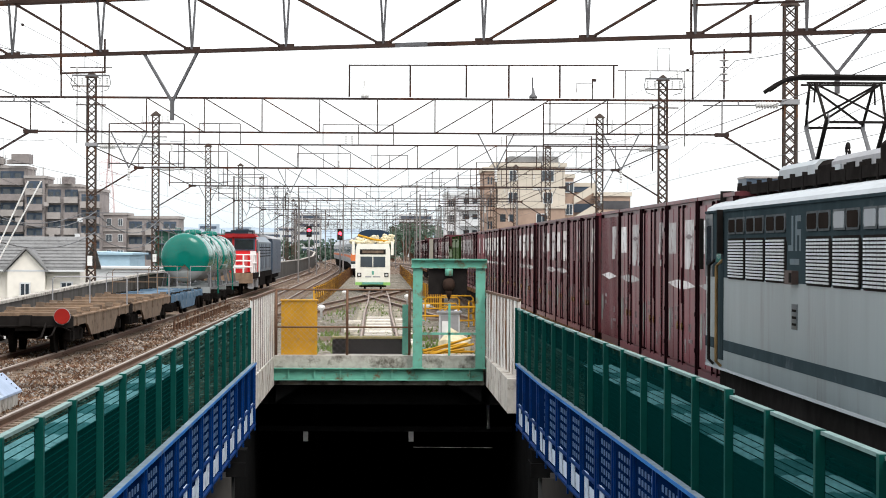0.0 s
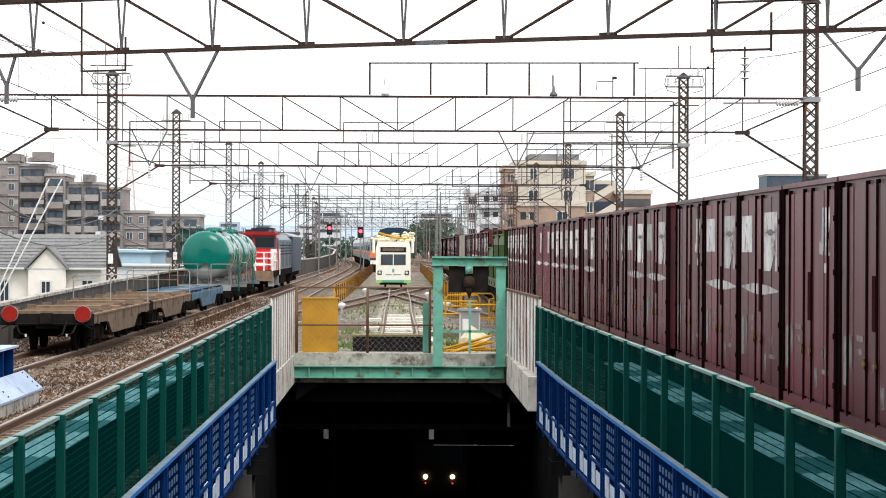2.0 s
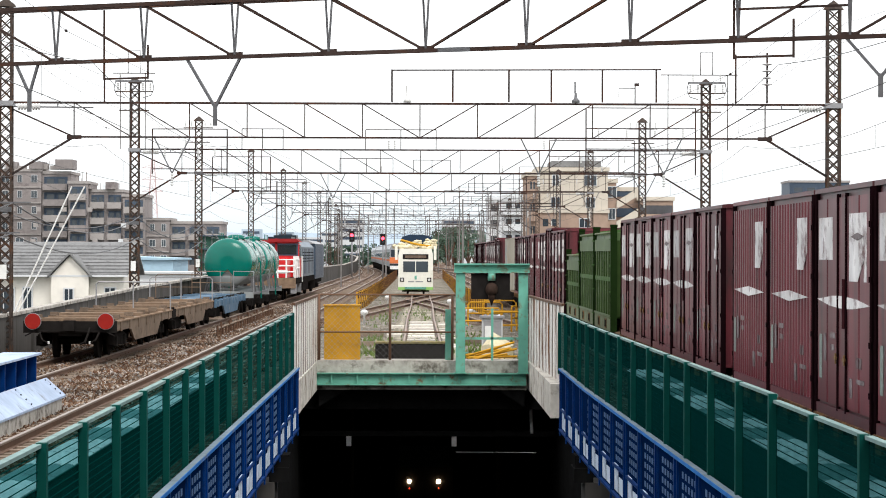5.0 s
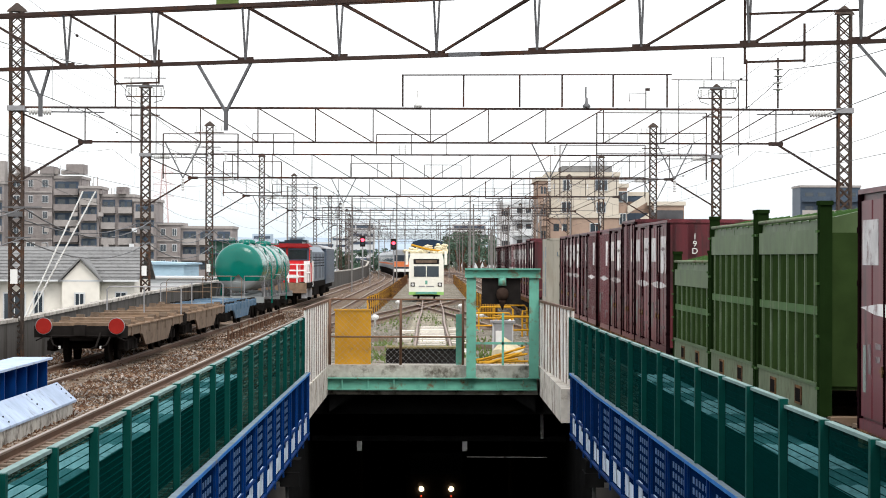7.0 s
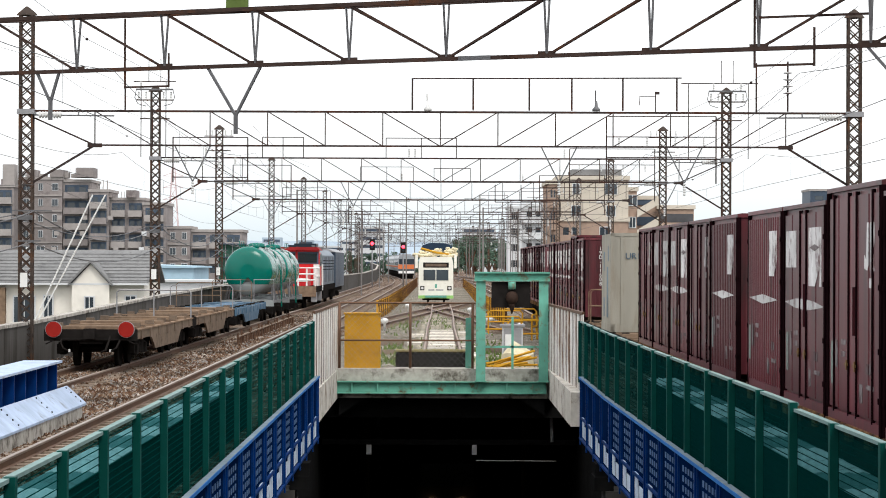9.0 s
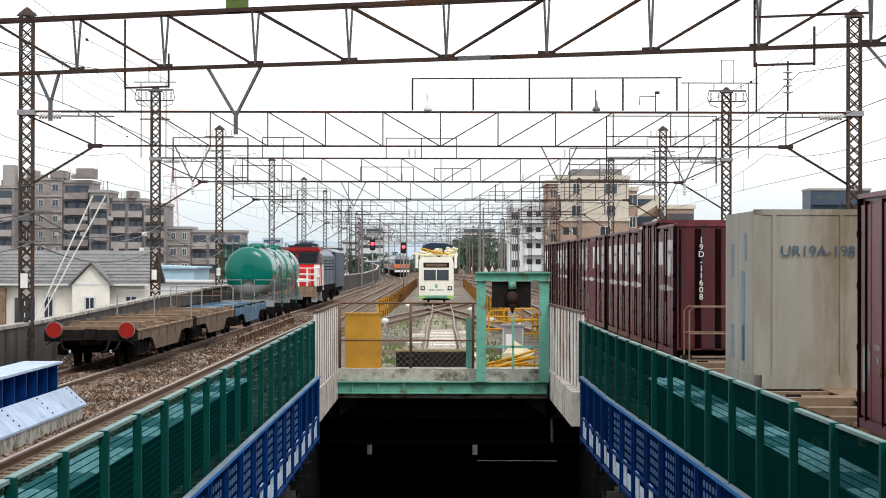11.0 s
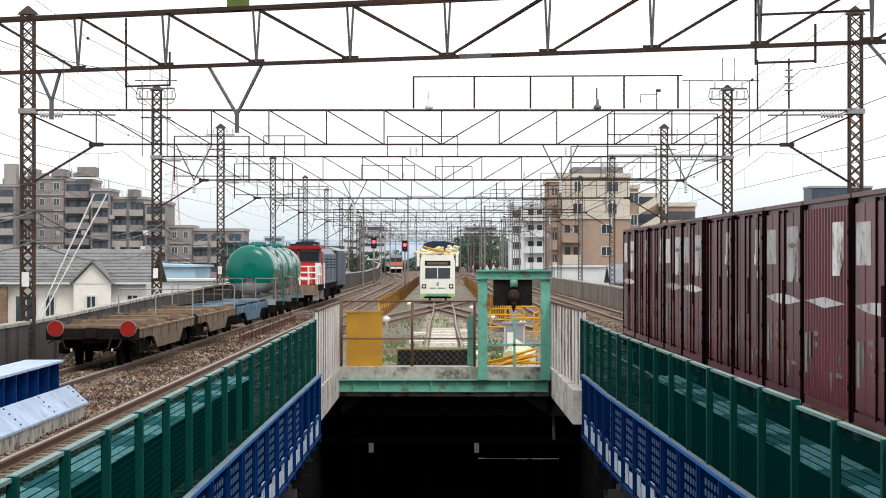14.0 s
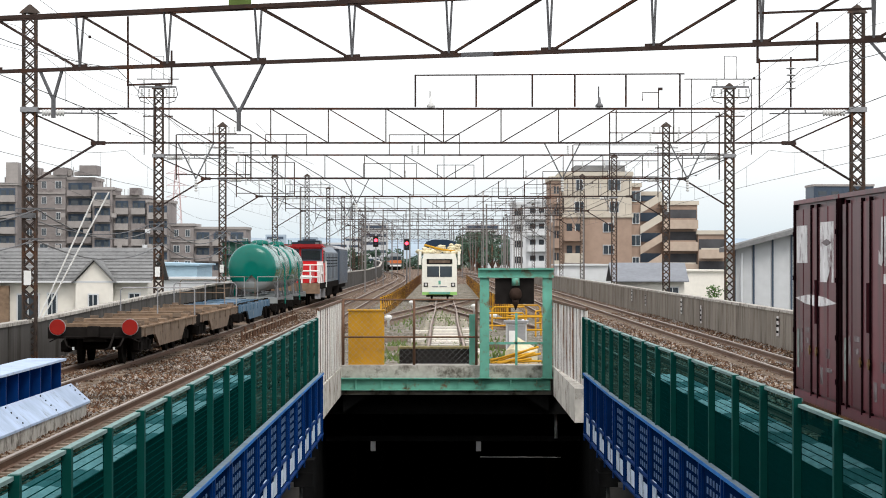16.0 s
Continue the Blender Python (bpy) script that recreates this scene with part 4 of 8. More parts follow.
def portal(y, xl, xr, detail, seed):
    rnd = random.Random(seed)
    root = thing("catenary_portal", "rust-brown lattice portal spanning the tracks with wires", "portal", "overhead line portals")
    for x in (xl, xr):
        mast = lattice_mast(root, x, y)
        bm = bmesh.new()
        tube(bm, [(0, 0, 9.55), (0, 0, 9.62), (0, 0, 9.8)], [0.3, 0.25, 0.03], 4)
        part("mast_cap", bm, "lattice", mast)
        if detail > 1:
            part("collar", boxes((-0.24, 0.24, -0.24, 0.24, 6.8, 6.94)), "galv", mast, "galvanised collar")
    top, low = 6.9, 5.95
    inner_l, inner_r = xl + 1.9, xr - 1.9
    part("top_chord", bars([((xl, y, top), (xr, y, top))], 0.06), "truss", root)
    part("bottom_chord", bars([((inner_l, y, low), (inner_r, y, low))], 0.05), "truss", root)
    for x, xe in ((xl, inner_l), (xr, inner_r)):
        part("knee_brace", bars([((x, y, low - 1.15), (xe, y, low))], 0.06), "truss", root)
        part("end_brace", bars([((x, y, top - 0.1), (xe, y, low))], 0.045), "truss", root)
        part("gusset", boxes((xe - 0.2, xe + 0.2, y - 0.05, y + 0.05, low - 0.06, low + 0.05)), "truss", root)
    n = 12
    step = (inner_r - inner_l) / n
    for i in range(n + 1):
        x = inner_l + i * step
        part("web_post", bars([((x, y, low), (x, y, top))], 0.032), "truss", root)
        if i < n:
            xa, xb = (x, x + step) if i < n / 2 else (x + step, x)
            part("diagonal", bars([((xa, y, top), (xb, y, low))], 0.03), "truss", root)
    # droppers and arms over each track
    if detail:
        for x in HANGERS.get(seed, (-8.9, -5.2, 5.6, 8.8)):
            v = rnd.uniform(-0.1, 0.1)
            part("hanger", bars([((x - 0.5 + v, y, low), (x + v, y, low - 1.0)), ((x + 0.5 + v, y, low), (x + v, y, low - 1.0))], 0.035), "dark_galv", root)
            shared("insulator", INSULATOR, root, pose(x + v, y, low - 1.35))
        for k in range(3 if seed > 0 else 0):
            x = rnd.uniform(xl + 3, xr - 6)
            w, h = rnd.uniform(1.6, 3.5), rnd.uniform(0.5, 0.9)
            z = top if k else low - 0.1
            d = 1 if k else -1
            part("wire_frame", bars([((x, y, z), (x, y, z + d * h)), ((x + w, y, z), (x + w, y, z + d * h)), ((x, y, z + d * h), (x + w, y, z + d * h)),
                                     ((x + w / 2, y, z), (x + w / 2, y, z + d * h))], 0.035), "truss", root)
        for k in range(4 if seed > 0 else 0):
            shared("insulator", INSULATOR, root, pose(rnd.uniform(xl + 2, xr - 2), y, top + 0.05))
    return root


PORTALS = (73.8, 107.0, 137.7, 180.0, 222.0, 262.0, 300.0, 340.0, 382.0, 425.0, 470.0, 520.0, 575.0)
for i, y in enumerate(PORTALS):
    shift = -max(0, y - 300) ** 2 * 0.00011
    portal(y, -11.55 + shift, 11.45 + shift, 2 if i < 4 else (1 if i < 8 else 0), i)

# pipe frame and cross-arms on top of the first portal
frame_thing = thing("beam_rack", "thin dark pipe rack standing on the portal beam", "rack")
y1 = PORTALS[0]
xs = (-0.83, 0.86, 2.42, 3.6, 5.02, 6.52)
part("top_pipe", tubes([[(-0.83, y1, 7.83), (6.65, y1, 7.87)]], 0.022), "truss", frame_thing)
for x in xs:
    part("upright", tubes([[(x, y1, 6.95), (x, y1, 7.85)]], 0.026), "truss", frame_thing)
for x, m in ((-0.4, "porcelain"), (4.28, "dark_galv")):
    root = thing("horn_insulator", "small spiked insulator standing on the portal beam", "insulator", "beam insulators")
    bm = bmesh.new()
    tube(bm, [(x, y1, 6.94), (x, y1, 7.0), (x, y1, 7.06), (x, y1, 7.22)], [0.11, 0.11, 0.05, 0.03], 8)
    part("body", bm, m, root)
    part("spike", tubes([[(x - 0.02, y1, 7.2), (x - 0.02, y1, 7.4 if m == "porcelain" else 7.52)]], 0.022, 6), m, root)


def skew_truss():
    """The nearest portal beam: a triangular truss, one lower chord and two upper, across the tracks at a slant."""
    root = thing("skew_truss_beam", "rust-brown triangular truss beam crossing above at a slant", "truss")
    low, top, half = 5.95, 6.86, 0.16

    def at(x, dy, z):
        return (x, 42.0 - 0.47 * x + dy, z)
    lo, hi, step = -12.4, 12.4, 1.56
    part("bottom_chord", bars([(at(lo, 0, low), at(hi, 0, low))], 0.065, 0.065), "near_truss", root)
    for dy in (-half, half):
        part("top_chord", bars([(at(lo, dy, top), at(hi, dy, top))], 0.065), "near_truss", root)
    i = 0
    x = 0.06 - 7 * step
    while x < hi - 0.5:
        for dy in (-half, half):
            part("web_post", bars([(at(x + dy * 0.3, dy, top), at(x, 0, low))], 0.036), "dark_galv", root)
            xa = x - step if x < 0.5 else x
            xb = x if x < 0.5 else x - step
            seg = (at(xa, dy, top), at(xb, 0, low))
            part("diagonal", bars([seg], 0.036), "near_truss", root)
        part("gusset", bars([(at(x - 0.13, 0, low + 0.03), at(x + 0.13, 0, low + 0.03))], 0.03, 0.09), "near_truss", root)
        x += step
    part("splice_plate", bars([(at(0.25, -0.06, low), at(0.75, -0.06, low))], 0.02, 0.07), "dark_galv", root)
    for x in (-12.4, 12.4):
        lattice_mast(root, *at(x, 0, 0)[:2])
    for xa, xb, xt, z in ((-6.91, -6.5, -6.66, 5.28), (-3.88, -2.96, -3.39, 4.98), (6.24, 7.18, 6.72, 5.2)):
        v = part("v_hanger", bars([(at(xa, 0, low), at(xt, 0, z + 0.15)), (at(xb, 0, low), at(xt, 0, z + 0.15))], 0.042), "dark_galv", root)
        bm = bmesh.new()
        px, py, _ = at(xt, 0, 0)
        box(bm, px - 0.035, px + 0.035, py - 0.03, py + 0.03, z - 0.15, z + 0.2)
        part("clamp", bm, "dark_galv", v)
    for x in (-5.32, -4.55):
        part("drop_post", bars([(at(x, 0, low + (0.85 if x < -5 else 0.25)), at(x, 0, low - 0.32))], 0.032), "near_truss", root)
    part("drop_arm", bars([(at(-5.32, 0, low - 0.3), at(-4.55, 0, low - 0.3))], 0.032), "near_truss", root)
    for x, zt in ((4.68, 6.95), (5.52, 6.25)):
        part("drop_post", bars([(at(x, 0, zt), at(x, 0, low - 0.28))], 0.034), "near_truss", root)
    part("drop_arm", bars([(at(4.68, 0, low - 0.25), at(5.52, 0, low - 0.25))], 0.034), "near_truss", root)
    px, py, _ = at(5.15, 0, 0)
    string = part("insulator_string", tubes([[(px, py, low - 0.2), (px, py, low - 0.95)]], 0.014, 6), "truss", root)
    for k in range(4):
        z = low - 0.36 - k * 0.10
        disc = bmesh.new()
        tube(disc, [(px, py, z), (px, py, z - 0.012), (px, py, z - 0.03)], [0.03, 0.085, 0.02], 12)
        part("shed_disc", disc, "porcelain", string, "white porcelain disc")
    part("high_bar", bars([(at(4.68, 0, 6.42), at(6.3, 0, 6.42))], 0.035), "near_truss", root)
    return root


skew_truss()


def wire(name, pts, r, label):
    return tagged(part(name, tubes([pts], r, 5), "wire"), label, "wire", "overhead wires")


def sagging(a, b, sag, n=10):
    a, b = Vector(a), Vector(b)
    return [tuple(a.lerp(b, i / n) - Vector((0, 0, sag * 4 * (i / n) * (1 - i / n)))) for i in range(n + 1)]


SPANS = (8.0, 42.0) + PORTALS[:9]
for tx in (-8.9, -5.2, 5.65, 9.0):
    contact, messenger, droppers = [], [], []
    for ya, yb in zip(SPANS, SPANS[1:]):
        messenger += sagging((tx, ya, 5.75), (tx, yb, 5.75), 0.5)
        for k in range(1, 6):
            y = ya + (yb - ya) * k / 6
            sag = 0.5 * 4 * (k / 6) * (1 - k / 6)
            droppers.append([(tx, y, 4.88), (tx, y, 5.75 - sag)])
    wire("messenger_wire", messenger, 0.006, "thin sagging messenger wire above a track")
    wire("contact_wire", [(tx + (0.15 if i % 2 else -0.15), y, 4.87) for i, y in enumerate(SPANS)], 0.006, "thin dark contact wire above a track")
    tagged(part("dropper_wires", tubes(droppers, 0.003, 4), "wire"), "thin dropper wires of the overhead line", "wire", "overhead wires", "stuff")
for x, z in ((-11.9, 9.2), (-11.2, 8.4), (11.8, 9.2), (11.1, 8.5), (-11.0, 4.9)):
    pts = []
    for ya, yb in zip(SPANS[1:], SPANS[2:]):
        pts += sagging((x, ya, z), (x, yb, z), 0.4)
    wire("feeder_wire", pts, 0.006, "dark feeder cable slung between the masts")
for i in (1, 2):
    for x in (-11.55, 11.45):
        y = PORTALS[i]
        root = thing("cross_arm", "rusty cross-arm with insulators on a mast", "cross-arm", "mast cross-arms")
        part("arm", bars([((x - 0.75, y - 0.28, 9.2), (x + 0.75, y - 0.28, 9.2))], 0.05), "lattice", root)
        part("arm", bars([((x - 0.6, y - 0.28, 8.45), (x + 0.6, y - 0.28, 8.45))], 0.05), "lattice", root)
        for dx in (-0.65, -0.35, 0.35, 0.65):
            shared("insulator", INSULATOR, root, pose(x + dx, y - 0.28, 9.2, 180 if dx % 0.5 > 0.4 else 0))
# thick sagging cables on the western masts, and beads on the wires
for z, sag, dx in ((4.1, 0.75, 0.25), (3.25, 0.6, 0.2), (4.0, 0.5, -0.3)):
    pts = []
    for ya, yb in zip(PORTALS[:4], PORTALS[1:5]):
        pts += sagging((-11.55 + dx, ya - 0.3, z), (-11.55 + dx, yb - 0.3, z + 0.1), sag)
    pts = sagging((-11.9 + dx, 42.0, z + 0.2), (-11.55 + dx, PORTALS[0] - 0.3, z), sag) + pts
    tagged(part("feeder_cable", tubes([pts], 0.018, 6), "dark_galv"), "thick grey cable slung between the western masts", "cable", "feeder cables")
for i in range(3):
    y = PORTALS[i] - 0.3
    root = thing("cable_bracket", "grey bracket with insulators on a western mast", "bracket", "cable brackets")
    part("arm", bars([((-11.9, y, 4.12), (-10.8, y, 4.12))], 0.04), "dark_galv", root)
    part("arm", bars([((-11.8, y, 3.28), (-11.1, y, 3.28))], 0.04), "dark_galv", root)
    part("clamp", boxes((-11.76, -11.34, y - 0.06, y + 0.06, 3.86, 4.0)), "dark_galv", root)
    part("plate", boxes((-11.66, -11.46, y - 0.06, y - 0.03, 2.0, 2.4)), "white", root, "small white number plate blank")
rbead = random.Random(21)
for i in range(14):
    tx = rbead.choice((-11.2, -8.9, -5.2, 5.65, 9.0, 11.1, -7.0, 7.2))
    y, z = rbead.uniform(45, 150), rbead.uniform(5.2, 7.6)
    root = thing("wire_bead", "small dark insulator bead on an overhead wire", "insulator", "wire beads")
    bm = bmesh.new()
    tube(bm, [(tx, y - 0.06, z), (tx, y - 0.03, z), (tx, y + 0.03, z), (tx, y + 0.06, z)], [0.012, 0.03, 0.03, 0.012], 8)
    part("bead", bm, "truss", root)
    part("span_wire", tubes([[(tx, y - 16, z + 0.25), (tx, y, z), (tx, y + 16, z + 0.25)]], 0.006, 4), "wire", root)
# pipe gantries and jumper arms on the second portal's masts, and posts on the first beam
y2 = PORTALS[1]
for x, lo_x, hi_x in ((11.45, 9.6, 12.7), (-11.55, -12.4, -10.7)):
    root = thing("mast_gantry", "thin dark pipe gantry around a mast top", "gantry", "mast gantries")
    part("top_pipe", tubes([[(lo_x, y2 - 0.3, 9.94), (hi_x, y2 - 0.3, 9.94)]], 0.022, 5), "truss", root)
    for xx in (lo_x + 0.3, hi_x - 0.4):
        part("upright", tubes([[(xx, y2 - 0.3, 6.9), (xx, y2 - 0.3, 9.94)]], 0.02, 5), "truss", root)
    part("head_frame", tubes([[(x - 0.24, y2 - 0.3, 9.94), (x - 0.24, y2 - 0.3, 10.85), (x + 0.24, y2 - 0.3, 10.85), (x + 0.24, y2 - 0.3, 9.94)]], 0.02, 5), "truss", root)
    part("jumper_arm", bars([((x - 0.75, y2 - 0.36, 9.62), (x + 0.75, y2 - 0.36, 9.62))], 0.07), "dark_galv", root)
    for k in (-1, 1):
        part("jumper_loop", tubes([[(x + k * 0.74, y2 - 0.36, 9.6), (x + k * 0.8, y2 - 0.36, 9.3), (x + k * 0.68, y2 - 0.36, 9.05), (x + k * 0.35, y2 - 0.36, 8.95)]], 0.018, 5), "dark_galv", root)
        shared("insulator", INSULATOR, root, pose(x + k * 0.55, y2 - 0.36, 9.64))
for x, z in ((5.93, 7.49), (8.73, 8.3), (-8.81, 8.1)):
    root = thing("beam_post", "thin rusty post standing on the portal beam", "post", "beam posts")
    part("shaft", bars([((x, y1, 6.9), (x, y1, z))], 0.045 if z > 8 else 0.03), "truss", root)
    if z < 8:
        part("flag_plate", boxes((x - 0.02, x + 0.11, y1 - 0.01, y1 + 0.01, z - 0.08, z)), "truss", root)
        part("side_wire", tubes([[(x, y1, z - 0.14), (x - 0.45, y1, z - 0.14), (x - 0.45, y1, z - 0.38)]], 0.012, 4), "truss", root)
# white guy wires of the first western mast
for dx in (0.0, 0.35):
    tagged(part("guy_wire", tubes([[(-9.6 + dx, 73.0, 4.55), (-11.2 + dx * 0.3, 73.2, 1.1)]], 0.022, 6), "white"), "white sheathed guy wire slanting to the ground", "wire", "guy wires")


# slender catenary poles farther along, with frames and arms
rp = random.Random(31)
for i in range(38):
    y = 200 + i * 9.5
    shift = -max(0, y - 300) ** 2 * 0.00011
    x = rp.choice((-10.9, -6.9, -3.3, 3.4, 7.4, 10.9)) + shift
    h = rp.uniform(6.5, 10.0)
    root = thing("catenary_pole", "slender pole with wire arms, its steel paled by haze", "pole", "catenary poles")
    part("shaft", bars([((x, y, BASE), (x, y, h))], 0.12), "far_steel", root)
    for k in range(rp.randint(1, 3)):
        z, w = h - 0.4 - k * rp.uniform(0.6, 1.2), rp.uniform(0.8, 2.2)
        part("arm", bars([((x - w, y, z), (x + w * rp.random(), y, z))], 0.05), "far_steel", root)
    part("wire_frame", bars([((x, y, h - 0.1), (x + 2.5, y, h - 0.1)), ((x + 2.5, y, h - 0.1), (x + 2.5, y, h - 1.4))], 0.045), "far_steel", root)


# twin frames over the eastern ends of the farther portals
for i in range(1, 6):
    y = PORTALS[i]
    shift = -max(0, y - 300) ** 2 * 0.00011
    for x0, x1, z0, z1 in ((6.6, 11.0, 6.95, 8.6), (-10.8, -7.8, 6.1, 7.7)):
        root = thing("wire_gantry", "thin pipe gantry with insulators beside a portal", "gantry", "wire gantries")
        x0, x1 = x0 + shift, x1 + shift
        for x in (x0, x1):
            part("upright", tubes([[(x, y - 0.4, 5.9), (x, y - 0.4, z1)]], 0.03, 5), "truss", root)
            part("tie", bars([((x, y - 0.42, 6.9), (x, y + 0.02, 6.9))], 0.05), "truss", root)
        for z in (z0, z1, (z0 + z1) / 2):
            part("rail", tubes([[(x0, y - 0.4, z), (x1, y - 0.4, z)]], 0.022, 5), "truss", root)
        for k in range(4):
            shared("insulator", INSULATOR, root, pose(x0 + 0.5 + k * (x1 - x0 - 1) / 3, y - 0.4, (z0 + z1) / 2 - 0.35))


# white ribbed insulators lying along the beams beside the masts
for i in range(4):
    y = PORTALS[i] - 0.1
    for x, s in ((-11.3, 1), (11.2, -1)):
        root = thing("strain_insulator", "white ribbed strain insulator on a galvanised rod", "insulator", "strain insulators")
        bm = bmesh.new()
        pts, radii = [], []
        for k in range(8):
            for dx, r in ((0.0, 0.05), (0.02, 0.1), (0.05, 0.1), (0.07, 0.05)):
                pts.append((x + s * (0.1 + k * 0.08 + dx), y, 6.9 - 0.12))
                radii.append(r)
        tube(bm, pts, radii, 10)
        part("ribs", bm, "porcelain", root)
        part("rod", bars([((x - s * 0.3, y, 6.78), (x + s * 2.2, y, 6.76))], 0.04), "dark_galv", root)
        part("hook", bars([((x + s * 1.2, y, 6.76), (x + s * 1.2, y + 0.1, 6.9))], 0.04), "dark_galv", root)


# ---- freight train ----
FREIGHT = []          # things of the train with their distance from its tail


def text_part(name, body, size, material, parent, m, spacing=1.0):
    cu = bpy.data.curves.new(name, "FONT")
    cu.body, cu.size, cu.extrude, cu.align_x, cu.space_line = body, size, 0.002, "CENTER", spacing
    cu.materials.append(M[material])
    ob = new(name, cu)
    ob.parent, ob.matrix_basis = parent, m
    return ob


def wheel_mesh():
    bm = bmesh.new()
    tube(bm, [(-0.60, 0, 0.43), (-0.56, 0, 0.43), (-0.55, 0, 0.43), (-0.47, 0, 0.43)], [0.46, 0.46, 0.43, 0.43], 20)
    tube(bm, [(0.60, 0, 0.43), (0.56, 0, 0.43), (0.55, 0, 0.43), (0.47, 0, 0.43)], [0.46, 0.46, 0.43, 0.43], 20)
    tube(bm, [(-0.5, 0, 0.43), (0.5, 0, 0.43)], 0.08, 8)
    return mesh_of("wheelset", bm, "black")


WHEELS = wheel_mesh()


def bogie_mesh():
    bm = bmesh.new()
    for s in (-1, 1):
        x = s * 0.92
        prism(bm, [(-1.25, 0.35), (-1.25, 0.60), (-0.5, 0.66), (-0.3, 0.5), (0.3, 0.5), (0.5, 0.66), (1.25, 0.60), (1.25, 0.35), (0.9, 0.28), (0.4, 0.32), (-0.4, 0.32), (-0.9, 0.28)], x - 0.07, x + 0.07)
        for y in (-0.95, 0.95):
            box(bm, x - 0.13, x + 0.13, y - 0.16, y + 0.16, 0.3, 0.56)
        for y in (-0.18, 0.18):
            tube(bm, [(x, y, 0.33), (x, y, 0.62)], 0.09, 8)
    box(bm, -0.95, 0.95, -0.25, 0.25, 0.45, 0.7)
    return mesh_of("bogie", bm, "black")


BOGIE = bogie_mesh()


def wagon(name, length, label, group, side="wagon_side", top="deck", rails=True, belly=True, ends=False):
    """A container flat wagon. Its rear end is at y = 0 and it reaches to y = -length."""
    root = thing(name, label, "wagon", group)
    L = length - 0.8
    y0, y1 = -0.4, -0.4 - L
    mid = (y0 + y1) / 2
    part("centre_sill", boxes((-0.3, 0.3, y1, y0, 0.6, 0.98)), "black", root)
    for s in (-1, 1):
        bm = bmesh.new()
        d = 0.36 if belly else 0.62
        prism(bm, [(y0, 0.72), (y0 - 3.4, 0.72), (y0 - 4.4, d), (y1 + 4.4, d), (y1 + 3.4, 0.72), (y1, 0.72), (y1, 0.94), (y0, 0.94)], s * 1.14 - 0.03, s * 1.14 + 0.03)
        part("side_sill", bm, side, root)
        n = int(L / 1.9)
        for i in range(n):
            y = y1 + (i + 0.5) * L / n
            part("side_bracket", boxes((s * 1.18 - 0.02, s * 1.18 + 0.02, y - 0.14, y + 0.14, 0.70, 0.93)), side, root)
    n = int(L / 1.9)
    for i in range(n + 1):
        y = y1 + i * L / n
        w = 0.36 if i % 3 == 0 else 0.16
        part("cross_bearer", boxes((-1.15, 1.15, max(y1, y - w), min(y0, y + w), 0.88, 0.975 + 0.03 * (i % 3 == 0) + (0.05 if ends else 0))), top, root)
        for s in (-1, 1) if not rails or top != "deck" or i % 3 == 0 else ():
            part("container_lock", boxes((s * 1.05 - 0.09, s * 1.05 + 0.09, max(y1, y - 0.1), min(y0, y + 0.1), 0.965, 1.03)), "black", root)
    if ends:
        for s in (-1, 1):
            part("edge_flange", boxes((*sorted((s * 1.02, s * 1.2)), y1, y0, 0.94, 0.975)), top, root)
        # black sheet fills in the shade under the open deck
        part("inner_shade", boxes((-1.0, 1.0, y1 + 0.2, y0 - 0.2, 0.7, 0.8)), "black", root, "dark sheet for the shade below the deck")
        for x in (-0.62, 0.62):
            part("long_bearer", boxes((x - 0.07, x + 0.07, y1, y0, 0.84, 0.96)), top, root)
        for i in range(5):
            y = y1 + 1.2 + i * (L - 2.4) / 4
            part("pivot_lock", boxes((-1.12, -0.9, y - 0.12, y + 0.12, 1.0, 1.12)), "wagon_side", root)
            part("pivot_lock", boxes((0.9, 1.12, y - 0.12, y + 0.12, 1.0, 1.12)), "wagon_side", root)
        yr = y0 - 0.3
        part("end_frame", tubes([[(-1.15, yr, 0.97), (-1.15, yr, 1.75), (-1.07, yr, 1.83), (1.07, yr, 1.83), (1.15, yr, 1.75), (1.15, yr, 0.97)], [(0.0, yr, 0.97), (0.0, yr, 1.83)]], 0.022, 6), "galv", root, "pale bent-pipe end rail")
    part("deck_plate", boxes((-0.32, 0.32, y1 + 0.1, y0 - 0.1, 0.97, 0.985)), top, root)
    for y in (y0 - 2.3, y1 + 2.3):
        b = shared("bogie", BOGIE, root, pose(0, y, 0))
        for dy in (-0.95, 0.95):
            shared("wheelset", WHEELS, b, pose(0, dy, 0))
    for y, s in ((y0, 1), (y1, -1)):
        part("headstock", boxes((-1.2, 1.2, min(y, y + s * 0.06), max(y, y + s * 0.06), 0.68, 0.98)), "black" if top == "deck" else top, root)
        for x in (-0.75, 0.75):
            hose = part("brake_hose", tubes([[(x, y + s * 0.04, 0.72), (x, y + s * 0.2, 0.66), (x * 0.9, y + s * 0.26, 0.5), (x * 0.7, y + s * 0.2, 0.42)]], 0.025, 6), "black", root)
            part("hose_head", boxes((x * 0.7 - 0.025, x * 0.7 + 0.025, y + s * 0.2 - 0.03, y + s * 0.2 + 0.03, 0.40, 0.47)), "porcelain", hose, "pale hose coupling")
        part("lift_bar", tubes([[(-1.15, y + s * 0.1, 0.6), (-0.9, y + s * 0.1, 0.72), (0.9, y + s * 0.1, 0.72), (1.15, y + s * 0.1, 0.6)]], 0.018, 5), "black", root)
        bm = bmesh.new()
        box(bm, -0.14, 0.14, min(y, y + s * 0.4), max(y, y + s * 0.4), 0.74, 1.0)
